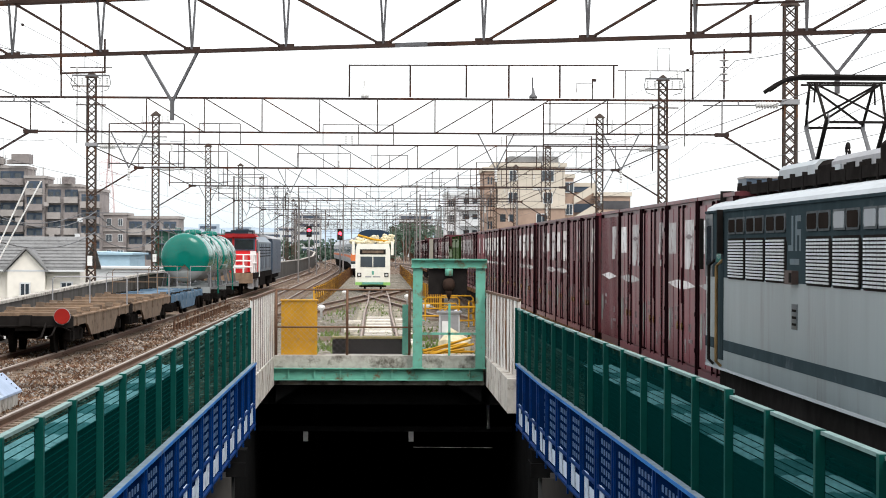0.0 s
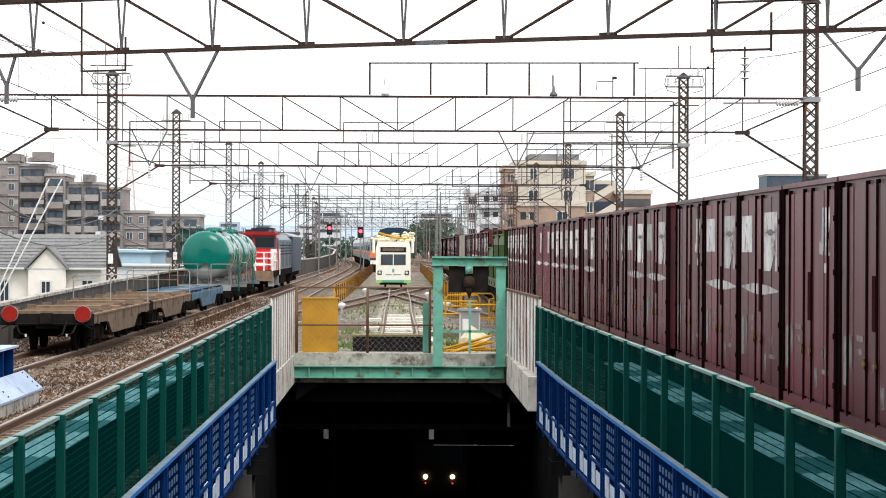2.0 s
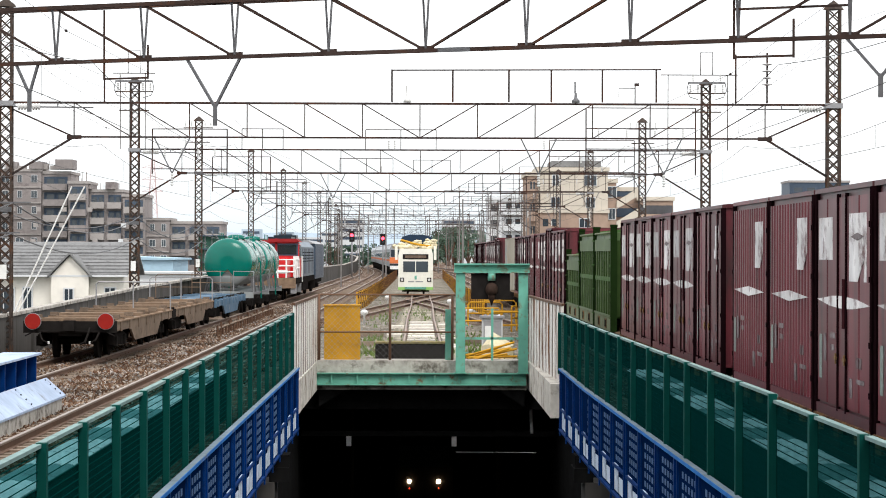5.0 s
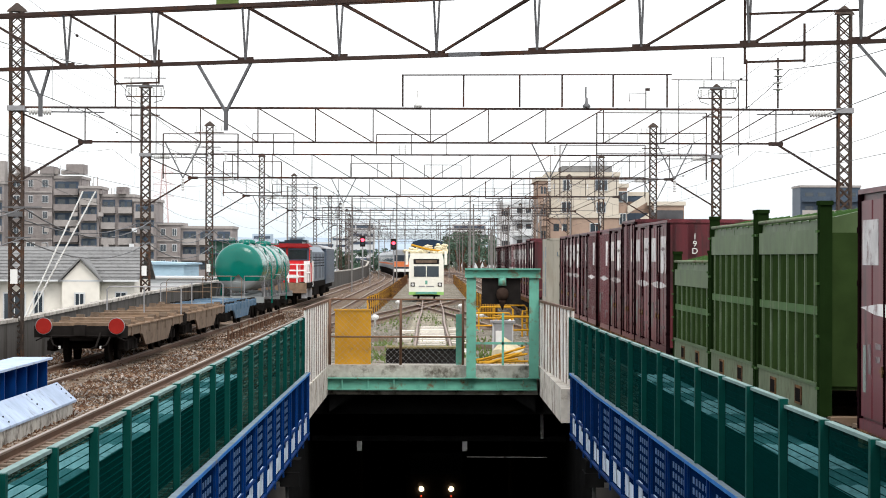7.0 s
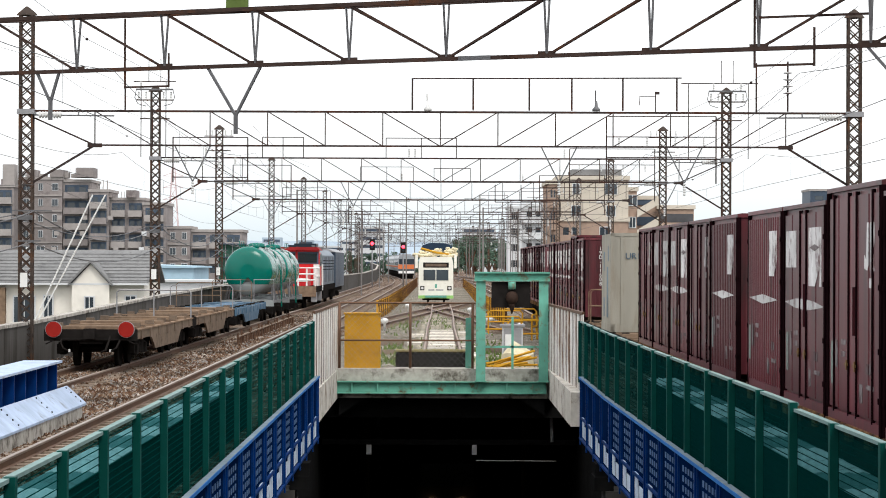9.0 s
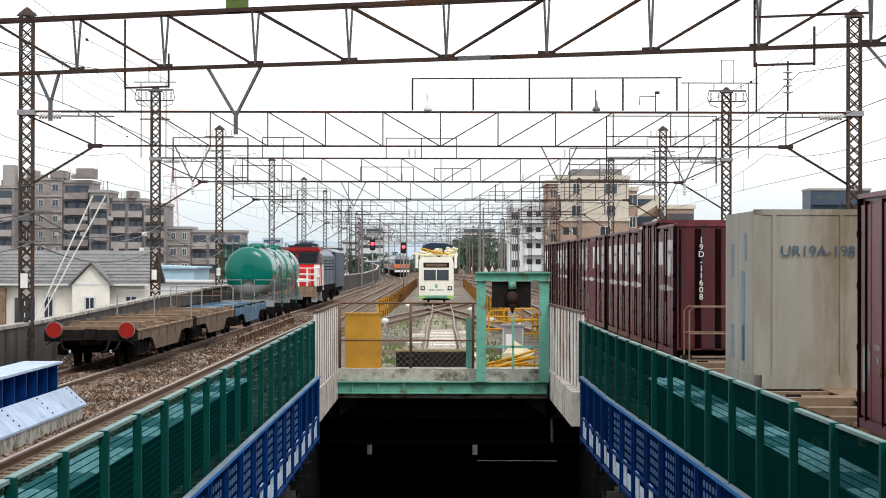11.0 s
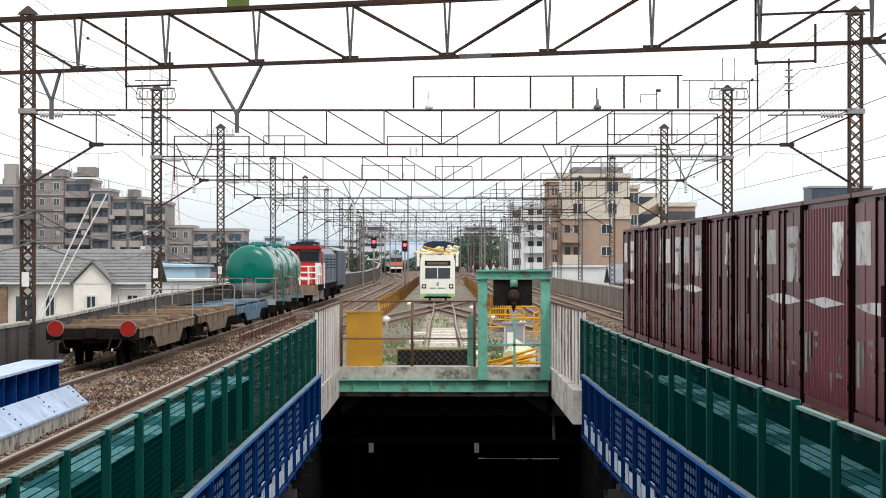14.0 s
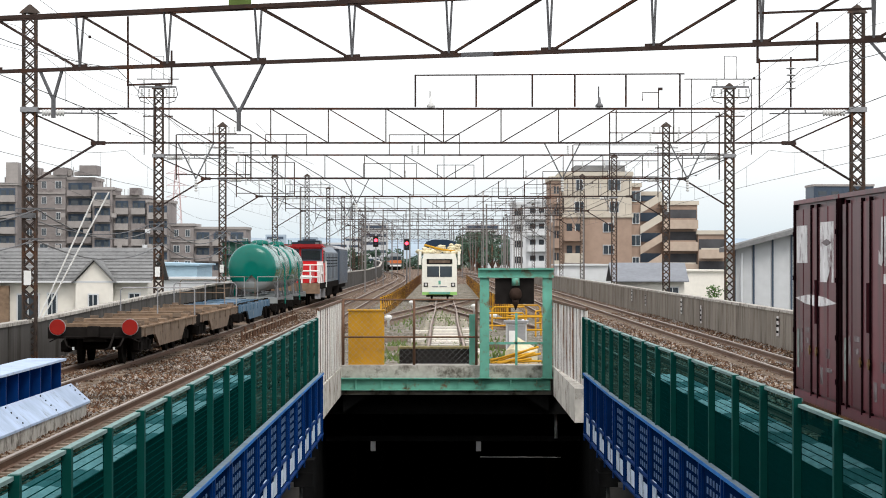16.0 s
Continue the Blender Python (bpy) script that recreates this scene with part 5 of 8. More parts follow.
        tube(bm, [(0.5, y + s * 0.05, 0.8), (0.5, y + s * 0.28, 0.7), (0.42, y + s * 0.33, 0.45), (0.3, y + s * 0.25, 0.4)], 0.03, 6)
        part("coupler", bm, "black", root)
        if rails:
            lines = [[(-1.1, y - s * 0.12, 0.97), (-1.1, y - s * 0.12, 1.85), (-1.02, y - s * 0.12, 1.93), (0.5, y - s * 0.12, 1.93), (0.58, y - s * 0.12, 1.85), (0.58, y - s * 0.12, 0.97)],
                     [(-1.1, y - s * 0.12, 1.45), (0.58, y - s * 0.12, 1.45)]]
            part("handrail", tubes(lines, 0.015, 6), "deck", root, "thin rusty handrail")
    return root


def quad_plate(bm, x, pts):
    """A thin plate on a side at x from (y, z) points."""
    prism(bm, pts, x - 0.004, x)


CL, CW = 3.715, 1.225


def container(kind, height=2.5, material="brown"):
    root = thing("freight_container", {
        "doors": "maroon steel container with white panels and a white diamond",
        "plain": "maroon steel container with white lettering blocks and door bars",
        "ribbed": "maroon corrugated steel container with fine vertical ribs"}[kind], "container", "maroon containers")
    H = height
    part("body", boxes((-CW + 0.05, CW - 0.03, -CL + 0.03, -0.03, 0.12, H - 0.03)), material, root)
    roof = bmesh.new()
    box(roof, -CW + 0.01, CW, -CL, 0, H - 0.05, H)
    box(roof, -CW + 0.1, CW - 0.1, -CL + 0.2, -0.2, H, H + 0.015)
    part("roof", roof, material, root)
    for y in (-CL + 0.05, -0.05):
        for x in (-CW + 0.02, CW - 0.02):
            hinges = [(x - 0.022, x + 0.03, max(-CL, y - 0.10), min(0.0, y + 0.10), z, z + 0.06) for z in (0.35, 0.85, 1.5, 2.05)]
            # posts are wide and near black to carry the shade of the gaps
            part("corner_post", boxes((x - 0.014, x + 0.05, max(-CL, y - 0.075), min(0.0, y + 0.075), 0.0, H - 0.05), *hinges), "post_dark", root)
    for x in (-CW, CW - 0.08):
        part("base_rail", boxes((x + 0.01, x + 0.07, -CL + 0.06, -0.06, 0.03, 0.14)), material, root)
    part("base_lip", boxes((-CW - 0.012, -CW + 0.08, -CL + 0.06, -0.06, -0.01, 0.03)), "lock_rust", root, "orange-rusted bottom lip")
    # ends with wide vertical ribs
    for y, d in ((-CL + 0.03, -0.025), (-0.03, 0.025)):
        outline = [(-1.12, y)]
        for i in range(6):
            xr = -0.95 + i * 0.38
            outline += [(xr - 0.13, y), (xr - 0.10, y + d), (xr + 0.10, y + d), (xr + 0.13, y)]
        outline += [(1.12, y), (1.12, y - d * 0.5), (-1.12, y - d * 0.5)]
        bm = bmesh.new()
        prism(bm, outline, 0.15, H - 0.1, axis="z")
        part("end_panel", bm, material, root)
    x = -CW + 0.05
    if kind == "ribbed":
        bm = bmesh.new()
        for i in range(15):
            y = -0.14 - i * 0.235
            prism(bm, [(x, y), (x - 0.05, y - 0.045), (x - 0.05, y - 0.12), (x, y - 0.165)], 0.15, H - 0.12, axis="z")
        part("side_ribs", bm, material, root)
        face = x - 0.052
    else:
        # each leaf is a pressed sheet: two broad flats with a shallow groove between
        for y in (-0.83, -CL + 0.83):
            bm = bmesh.new()
            prism(bm, [(x + 0.01, y - 0.68), (x - 0.03, y - 0.66), (x - 0.03, y - 0.05), (x - 0.012, y - 0.03), (x - 0.012, y + 0.03), (x - 0.03, y + 0.05), (x - 0.03, y + 0.66), (x + 0.01, y + 0.68)], 0.17, H - 0.12, axis="z")
            part("door", bm, material, root)
        part("centre_sheet", boxes((x - 0.03, x, -CL / 2 - 0.34, -CL / 2 + 0.34, 0.17, H - 0.12)), material, root)
        rods = (-CL / 2 - 0.27, -CL / 2 + 0.27) + ((-0.55, -CL + 0.55) if kind == "plain" else ())
        for y in rods:
            part("lock_rod", tubes([[(x - 0.028, y, 0.12), (x - 0.028, y, H - 0.08)]], 0.024, 6), "post_dark", root)
        for y in (-CL / 2 - 0.36, -CL / 2 + 0.20):
            part("lock_handle", boxes((x - 0.075, x - 0.058, y, y + 0.14, 0.665, 0.695), (x - 0.07, x - 0.056, y + 0.05, y + 0.09, 0.62, 0.73)), "brass", root, "yellowed lock handle")
        part("rod_cover", boxes((x - 0.05, x - 0.03, -CL / 2 - 0.22, -CL / 2 - 0.06, 1.0, 1.52)), "brown_dark", root)
        face = x - 0.031

    def mark(name, pts, proud=0.0, material="marking"):
        bm = bmesh.new()
        quad_plate(bm, face - proud, pts)
        part(name, bm, material, root, "faded white painted marking")

    def rect(name, y, z, w, h, material="marking"):
        mark(name, [(y, z), (y, z + h), (y - w, z + h), (y - w, z)], material=material)

    if kind == "doors":
        rect("white_panel", -0.26, 1.72, 0.95, 0.46)
        mark("white_panel", [(-CL + 1.42, 1.5), (-CL + 1.42, 2.2), (-CL + 0.36, 2.2), (-CL + 0.36, 1.5), (-CL + 0.52, 1.5), (-CL + 0.52, 1.72), (-CL + 0.9, 1.5)])
        mark("dark_lozenge", [(-CL + 1.3, 1.96), (-CL + 0.9, 2.0), (-CL + 0.5, 1.96), (-CL + 0.9, 1.92)], 0.005, "stencil")
        mark("diamond", [(-0.14, 1.285), (-1.2, 1.335), (-CL / 2, 1.34), (-CL + 1.0, 1.32), (-CL + 0.14, 1.265), (-CL + 1.2, 1.215), (-CL / 2, 1.205), (-1.0, 1.225)])
    elif kind == "plain":
        mark("letter_block", [(-CL + 1.1, 1.72), (-CL + 1.1, 1.86), (-CL + 0.98, 1.80), (-CL + 0.94, 2.2), (-CL + 0.84, 2.2), (-CL + 0.84, 1.76), (-CL + 0.92, 1.70)])
        mark("letter_block", [(-CL + 0.76, 1.70), (-CL + 0.76, 2.2), (-CL + 0.46, 2.2), (-CL + 0.44, 1.98), (-CL + 0.56, 1.93), (-CL + 0.44, 1.70), (-CL + 0.54, 1.70), (-CL + 0.66, 1.92), (-CL + 0.66, 1.70)])
        rect("number_bar", -CL + 0.8, 1.52, 0.26, 0.10)
    else:
        mark("white_panel", [(-CL + 1.2, 1.6), (-CL + 1.2, 2.2), (-CL + 0.4, 2.2), (-CL + 0.4, 1.8), (-CL + 0.7, 1.6)])
        mark("diamond", [(-0.3, 1.29), (-CL / 2, 1.35), (-CL + 0.3, 1.29), (-CL / 2, 1.22)])
    # stencilled lines and small plates low on the doors
    rect("label_plate", -0.30, 0.42, 0.17, 0.48, "label_green")
    rect("label_plate", -0.62, 0.62, 0.16, 0.30, "stencil")
    for k in range(2):
        rect("number_bar", -CL + 0.95 - 0.17 * k, 0.62, 0.12, 0.11, "stencil")
        rect("number_bar", -1.05, 0.88 - k * 0.13, 0.34 - 0.07 * k, 0.06, "stencil")
    rect("number_bar", -CL + 0.95, 0.46, 0.46, 0.05, "stencil")
    rect("label_plate", -CL + 1.42, 0.30, 0.2, 0.2, "stencil")
    for k in range(3):
        y = -0.45 - k * 1.3
        part("corner_bracket", boxes((-CW - 0.03, -CW + 0.02, y - 0.16, y + 0.16, -0.14, -0.012)), "lock_rust", root, "orange-rusted bracket")
    return root


PROTO = {"doors": container("doors"), "plain": container("plain", 2.5), "ribbed": container("ribbed"), "tall": container("plain", 2.62)}
WAGON = wagon("container_wagon", 20.4, "dark container flat wagon under maroon containers", "freight wagons", side="black")
used = set()


def add_freight(key, proto, s, z=0.97, x=0.0):
    """The first of a kind is the prototype itself, the others are copies."""
    if key in used:
        ob = copy_thing(proto, pose(0, 0, 0))
    else:
        used.add(key)
        ob = proto
    # parts are lowered onto the deck by a fixed offset of the whole thing
    FREIGHT.append((ob, s, z))
    return ob


def slot(w, k):
    """Distance from the tail of the rear end of slot k on wagon w."""
    return 20.4 * w - (0.6 if w else 0.0) + k * (CL + 0.12)


LOADS = {0: "DPPDD", 1: "PPDRD", 2: "DDDTD", 3: None, 4: "PDDPR", 5: "RDTDD", 6: None, 7: "DDDDP", 8: "RRDDD", 9: "DPPDD", 10: "PDDPP", 11: "RDPDD"}
LOAD_KINDS = {"D": "doors", "P": "plain", "R": "ribbed", "T": "tall"}
for w in range(12):
    add_freight("wagon", WAGON, 20.4 * w - 0.6, 0.0)
    if LOADS[w]:
        for k, c in enumerate(LOADS[w]):
            ob = add_freight(LOAD_KINDS[c], PROTO[LOAD_KINDS[c]], slot(w, k))
            if k == 4 and w in (2, 5):
                tagged(ob, "maroon container with a vertical white number on its end")
                text_part("end_number", "1\n9\nD\n-\n1\n1\n6\n0\n8" if w == 2 else "1\n9\nD\n-", 0.155, "white", ob, pose(-0.70, -CL - 0.002, 2.14, 90, 0, 0), 0.86)


def cream_container():
    root = thing("cream_container", "dusty cream refrigerator container with faded blue lettering", "container")
    part("body", boxes((-CW, CW, -CL, 0, 0.18, 2.5)), "beige", root)
    part("edge_trim", boxes((-CW - 0.012, -CW + 0.1, -CL - 0.012, -CL + 0.08, 0.0, 2.51), (-CW - 0.012, CW + 0.01, -CL - 0.012, -CL + 0.08, 2.44, 2.52),
                            (-CW - 0.012, CW, -CL - 0.012, -CL + 0.06, 0.0, 0.2), (-CW - 0.012, -CW + 0.05, -CL, 0, 0.0, 0.2)), "beige", root)
    ribs = bmesh.new()
    for x in (-0.95, 0.0, 0.95):
        box(ribs, x - 0.03, x + 0.03, -CL - 0.02, -CL, 0.2, 2.44)
    part("end_ribs", ribs, "beige", root)
    bm = bmesh.new()
    for k, (y, z, w, h) in enumerate(((-2.3, 1.0, 0.5, 1.3), (-2.4, 0.6, 0.35, 0.5), (-1.0, 0.6, 0.4, 0.5), (-1.0, 1.8, 0.35, 0.5), (-2.6, 2.0, 0.3, 0.4))):
        box(bm, -CW - 0.006, -CW, y - w / 2, y + w / 2, z - h / 2, z + h / 2)
    part("faded_panels", bm, "faded_blue", root, "faded blue painted patches")
    text_part("lettering", "UR19A-198", 0.22, "ink_blue", root, pose(-0.34, -CL - 0.022, 1.86, 90, 0, 0))
    return root


FREIGHT.append((cream_container(), slot(3, 2), 0.97))


def dump_container(length, height):
    """A green bulk container: dark corner posts with rungs, rails, deep vertical ribs and a pale ridged roof."""
    root = thing("green_bulk_container", "olive green ribbed bulk container with pale roof covers", "container", "green bulk containers")
    part("body", boxes((-CW + 0.018, CW - 0.018, -length + 0.05, -0.05, 0.3, height - 0.2)), "olive_dark", root)
    for y in (-length + 0.10, -0.10):
        for x in (-CW + 0.05, CW - 0.05):
            post = part("corner_post", boxes((x - 0.07, x + 0.07, y - 0.10, y + 0.10, 0.0, height + 0.13), (x - 0.08, x + 0.08, y - 0.12, y + 0.12, height + 0.11, height + 0.16)), "olive_post", root, "dark green corner post")
            if x < 0:
                for k in range(4):
                    z = 0.3 + k * (height - 0.5) / 3
                    part("rung", boxes((x - 0.10, x - 0.06, y - 0.07, y + 0.07, z, z + 0.03)), "olive", post)
    for x0, x1 in ((-CW - 0.012, -CW + 0.08), (CW - 0.08, CW + 0.014)):
        part("side_rail", boxes((x0, x1, -length + 0.2, -0.2, 0.0, 0.34)), "olive_foot", root)
        part("side_rail", boxes((x0, x1, -length + 0.2, -0.2, height - 0.44, height - 0.16)), "olive_pale", root)
        part("side_rail", boxes((x0 + 0.012, x1 - 0.012, -length + 0.2, -0.2, 0.50 * height, 0.50 * height + 0.10)), "olive", root)
    part("foot_ledge", boxes((-CW - 0.03, -CW, -length + 0.2, -0.2, 0.33, 0.37)), "olive_pale", root)
    n = 7
    for i in range(n):
        y = -0.55 - i * (length - 1.1) / (n - 1)
        bm = bmesh.new()
        prism(bm, [(-CW + 0.02, y - 0.04), (-CW - 0.004, y - 0.03), (-CW - 0.004, y + 0.03), (-CW + 0.02, y + 0.04)], 0.34, height - 0.44, axis="z")
        part("rib", bm, "olive_pale", root)
    for y in (-length * 0.3, -length * 0.7):
        pocket = part("fork_pocket", boxes((-CW - 0.026, -CW - 0.012, y - 0.27, y + 0.27, 0.05, 0.27)), "lock_rust", root, "rust-edged fork pocket")
        part("pocket_hole", boxes((-CW - 0.030, -CW - 0.026, y - 0.20, y + 0.20, 0.08, 0.24)), "black", pocket)
    for a, b in ((-0.2, -length / 2 + 0.02), (-length / 2 - 0.02, -length + 0.2)):
        bm = bmesh.new()
        prism(bm, [(-CW + 0.03, height - 0.2), (-CW + 0.04, height - 0.05), (-0.7, height + 0.06), (0.7, height + 0.06), (CW - 0.04, height - 0.05), (CW - 0.03, height - 0.2)], b, a, axis="y")
        cover = part("roof_cover", bm, "olive_pale", root, "pale green roof cover")
        for k in range(4):
            y = a + (b - a) * (k + 0.5) / 4
            part("cover_rib", bars([((-CW + 0.03, y, height - 0.05), (-0.7, y, height + 0.07))], 0.05), "olive", cover)
    part("roll_pipe", tubes([[(-CW + 0.0, -length + 0.2, height - 0.02), (-CW + 0.0, -0.2, height - 0.02)]], 0.025, 8), "olive_foot", root)
    part("end_plate", boxes((-CW + 0.1, CW - 0.1, -length + 0.02, -length + 0.05, 0.34, height - 0.2)), "olive_dark", root)
    return root


FREIGHT.append((dump_container(6.05, 1.75), 122.0, 0.97))
FREIGHT.append((dump_container(5.75, 2.28), 128.1, 0.97))
FREIGHT.append((dump_container(5.75, 2.28), 134.0, 0.97))


def rounded(y0, y1, z0, z1, r=0.05):
    """Corner-cut outline of (y, z) pairs."""
    return [(y0 - r, z0), (y0, z0 + r), (y0, z1 - r), (y0 - r, z1), (y1 + r, z1), (y1, z1 - r), (y1, z0 + r), (y1 + r, z0)]


def electric_loco():
    """Body from y = 0 at its rear to y = -16.5; the western side shows."""
    root = thing("electric_locomotive", "slate-blue and light grey electric locomotive with raised pantograph", "locomotive")
    W, L = 1.4, 16.5
    bm = bmesh.new()
    prism(bm, [(-W, 1.29), (W, 1.29), (W, 2.41), (-W, 2.41)], -L, -0.02, axis="y")
    part("lower_body", bm, "loco_grey", root, "light grey lower body")
    bm = bmesh.new()
    prism(bm, [(-W, 2.41), (W, 2.41), (W, 3.22), (-W, 3.22)], -L + 0.1, -0.02, axis="y")
    part("upper_body", bm, "loco_blue", root, "slate blue upper body")
    bm = bmesh.new()
    arc = [(W * math.cos(a), 3.24 + 0.24 * math.sin(a)) for a in (math.pi * k / 16 for k in range(17))]
    prism(bm, arc, -L + 0.3, -0.06, axis="y")
    part("roof", bm, "loco_roof", root, "pale grey rounded roof")
    part("stripe", boxes((-W - 0.004, -W, -L, -0.03, 1.52, 1.65)), "loco_blue", root, "dark blue stripe")
    part("cantrail", boxes((-W - 0.015, -W, -L + 0.1, -0.02, 3.21, 3.24)), "loco_blue", root)
    part("sill", boxes((-W - 0.006, -W, -L, -0.02, 1.27, 1.30)), "loco_roof", root)
    for i, y in enumerate((-2.2, -3.73, -5.26, -7.96, -9.48, -11.0, -12.5)):
        w = 1.43
        for k in (0, 1):
            ya, yb = y - 0.02 - k * 0.69, y - 0.02 - k * 0.69 - 0.67
            bm = bmesh.new()
            prism(bm, rounded(ya, yb, 2.935, 3.13, 0.04), -W - 0.014, -W)
            wframe = part("window_frame", bm, "window_rim", root, "worn metal window frame")
            bm = bmesh.new()
            prism(bm, rounded(ya - 0.06, yb + 0.06, 2.957, 3.108, 0.03), -W - 0.018, -W - 0.010)
            # three panes get the painted sky reflection, the others stay dark
            part("window_pane", bm, "pane" if (i, k) in ((4, 0), (5, 0), (5, 1)) else "brown_glass", wframe)
        bm = bmesh.new()
        prism(bm, rounded(y, y - w, 2.40, 2.885, 0.06), -W - 0.012, -W)
        lou = part("louvre_frame", bm, "black", root)
        bm = bmesh.new()
        for r in range(13):
            z = 2.425 + r * 0.0345
            for c in range(8):
                yy = y - 0.07 - c * 0.163
                box(bm, -W - 0.022, -W - 0.010, yy - 0.125, yy, z, z + 0.020)
        part("louvre_slats", bm, "louvre", lou, "silver louvre mesh")
    # cab end: dark corner, door and long hand rails
    part("cab_corner", boxes((-W - 0.008, -W + 0.3, -0.75, 0.01, 2.41, 3.2)), "cab_dark", root, "dark navy cab corner")
    part("cab_door", boxes((-W - 0.012, -W, -1.75, -1.05, 1.4, 3.15)), "loco_blue", root)
    part("door_window", boxes((-W - 0.018, -W - 0.012, -1.62, -1.2, 2.6, 3.05)), "glass", root)
    part("cab_window", boxes((-W - 0.014, -W - 0.008, -0.62, -0.18, 2.55, 3.05)), "glass", root)
    part("mirror_post", bars([((-W - 0.06, -0.05, 2.5), (-W - 0.06, -0.05, 3.15))], 0.05), "black", root)
    part("end_gutter", bars([((-W - 0.05, -1.75, 2.7), (-W - 0.05, -1.75, 3.24))], 0.07), "black", root)
    part("end_vent", boxes((-W - 0.012, -W, -0.42, -0.2, 2.0, 2.18)), "cab_dark", root)
    for y, m in ((-0.88, "black"), (-1.6, "brass")):
        part("grab_rail", tubes([[(-W - 0.01, y, 1.32), (-W - 0.07, y, 1.38), (-W - 0.07, y, 2.55), (-W - 0.01, y - 0.12, 2.62)]], 0.02, 6), m, root)
    part("equipment_box", boxes((-W - 0.07, -W, -7.45, -6.98, 2.40, 2.54)), "lamp_brown", root, "dusty brown lamp box")
    part("lamp_face", boxes((-W - 0.074, -W - 0.07, -7.44, -7.28, 2.42, 2.52)), "black", root)
    part("foot_steps", boxes(*[(-W - 0.012, -W, -7.35, -7.1, z, z + 0.025) for z in (1.98, 2.05, 2.12)]), "black", root)
    part("step_plate", boxes((-W - 0.006, -W, -7.4, -7.05, 1.94, 2.2)), "cab_dark", root)
    # faded painted initials on the slate band
    for z0, z1, ya, yb in ((2.78, 3.1, -7.0, -7.12), (2.74, 2.80, -6.8, -7.12), (2.74, 3.1, -7.25, -7.36), (3.04, 3.1, -7.36, -7.6), (2.90, 2.96, -7.36, -7.6), (2.74, 2.9, -7.5, -7.6), (2.6, 2.66, -6.9, -7.5)):
        part("faded_letter", boxes((-W - 0.002, -W, yb, ya, z0, z1)), "loco_faded", root, "faded grey painted mark")
    part("underframe", boxes((-W + 0.15, W - 0.15, -L + 0.3, -0.3, 0.75, 1.29)), "black", root)
    for y in (-2.6, -8.2, -13.8):
        b = shared("bogie", BOGIE, root, pose(0, y, 0))
        for dy in (-0.95, 0.95):
            shared("wheelset", WHEELS, b, pose(0, dy, 0))
    # roof walkway and gear
    part("roof_walkway", boxes((-1.0, -0.62, -L + 1, -0.15, 3.52, 3.55)), "black", root)
    part("walkway_edge", boxes((-1.02, -1.0, -L + 1, -0.15, 3.44, 3.56)), "black", root)
    for i in range(18):
        y = -0.3 - i * 0.85
        part("walkway_bracket", boxes((-1.03, -0.98, y - 0.04, y + 0.04, 3.36, 3.60)), "black", root)
    part("lookout_lamp", tubes([[(-1.15, -0.2, 3.36), (-1.15, -0.2, 3.44), (-1.15, -0.2, 3.5)], ], 0.09, 8), "black", root)
    for a, b, h, m in ((-1.3, -4.0, 0.27, "loco_roof"), (-4.2, -5.0, 0.24, "black"), (-5.1, -7.9, 0.26, "galv"), (-7.9, -9.6, 0.34, "black"), (-9.8, -12.4, 0.3, "galv")):
        bm = bmesh.new()
        prism(bm, [(-0.66, 3.42), (0.66, 3.42), (0.66, 3.46 + h), (0.6, 3.52 + h), (-0.6, 3.52 + h), (-0.66, 3.46 + h)], b, a, axis="y")
        part("roof_box", bm, m, root, "grey or black roof equipment box")
    for y in (-5.5, -6.3, -7.2):
        part("hatch", boxes((-0.675, -0.66, y - 0.22, y + 0.22, 3.54, 3.68)), "black" if y < -6 else "loco_roof", root)
    part("lifting_ring", tubes([[(-0.5 , -5.2 + 0.09 * math.cos(a), 3.83 + 0.09 * math.sin(a)) for a in (math.pi * k / 8 for k in range(17))]], 0.018, 5), "black", root)
    yp = -2.2
    panto = part("pantograph", boxes((-0.5, 0.5, yp - 0.5, yp - 0.44, 3.76, 3.82), (-0.5, 0.5, yp + 0.44, yp + 0.5, 3.76, 3.82), (-0.42, -0.28, yp - 0.44, yp + 0.44, 3.76, 3.82), (0.28, 0.42, yp - 0.44, yp + 0.44, 3.76, 3.82)), "black", root, "black steel pantograph")
    for x in (-0.35, 0.35):
        for k in (-1, 1):
            part("lower_arm", bars([((x, yp + k * 0.05, 3.8), (x, yp + k * 0.75, 4.27))], 0.042), "dark_galv" if k > 0 else "black", panto)
            part("upper_arm", bars([((x, yp + k * 0.75, 4.27), (x * 1.12, yp + k * 0.22, 4.76))], 0.028), "black", panto)
            part("knee_ring", tubes([[(x + 0.02, yp + k * 0.75 + 0.05 * math.cos(a), 4.30 + 0.06 * math.sin(a)) for a in (math.pi * q / 6 for q in range(13))]], 0.008, 4), "galv", panto)
            part("spring", bars([((x * 1.12, yp + k * 0.2, 4.76), (x * 1.2, yp + k * 0.28, 4.52))], 0.02), "black", panto)
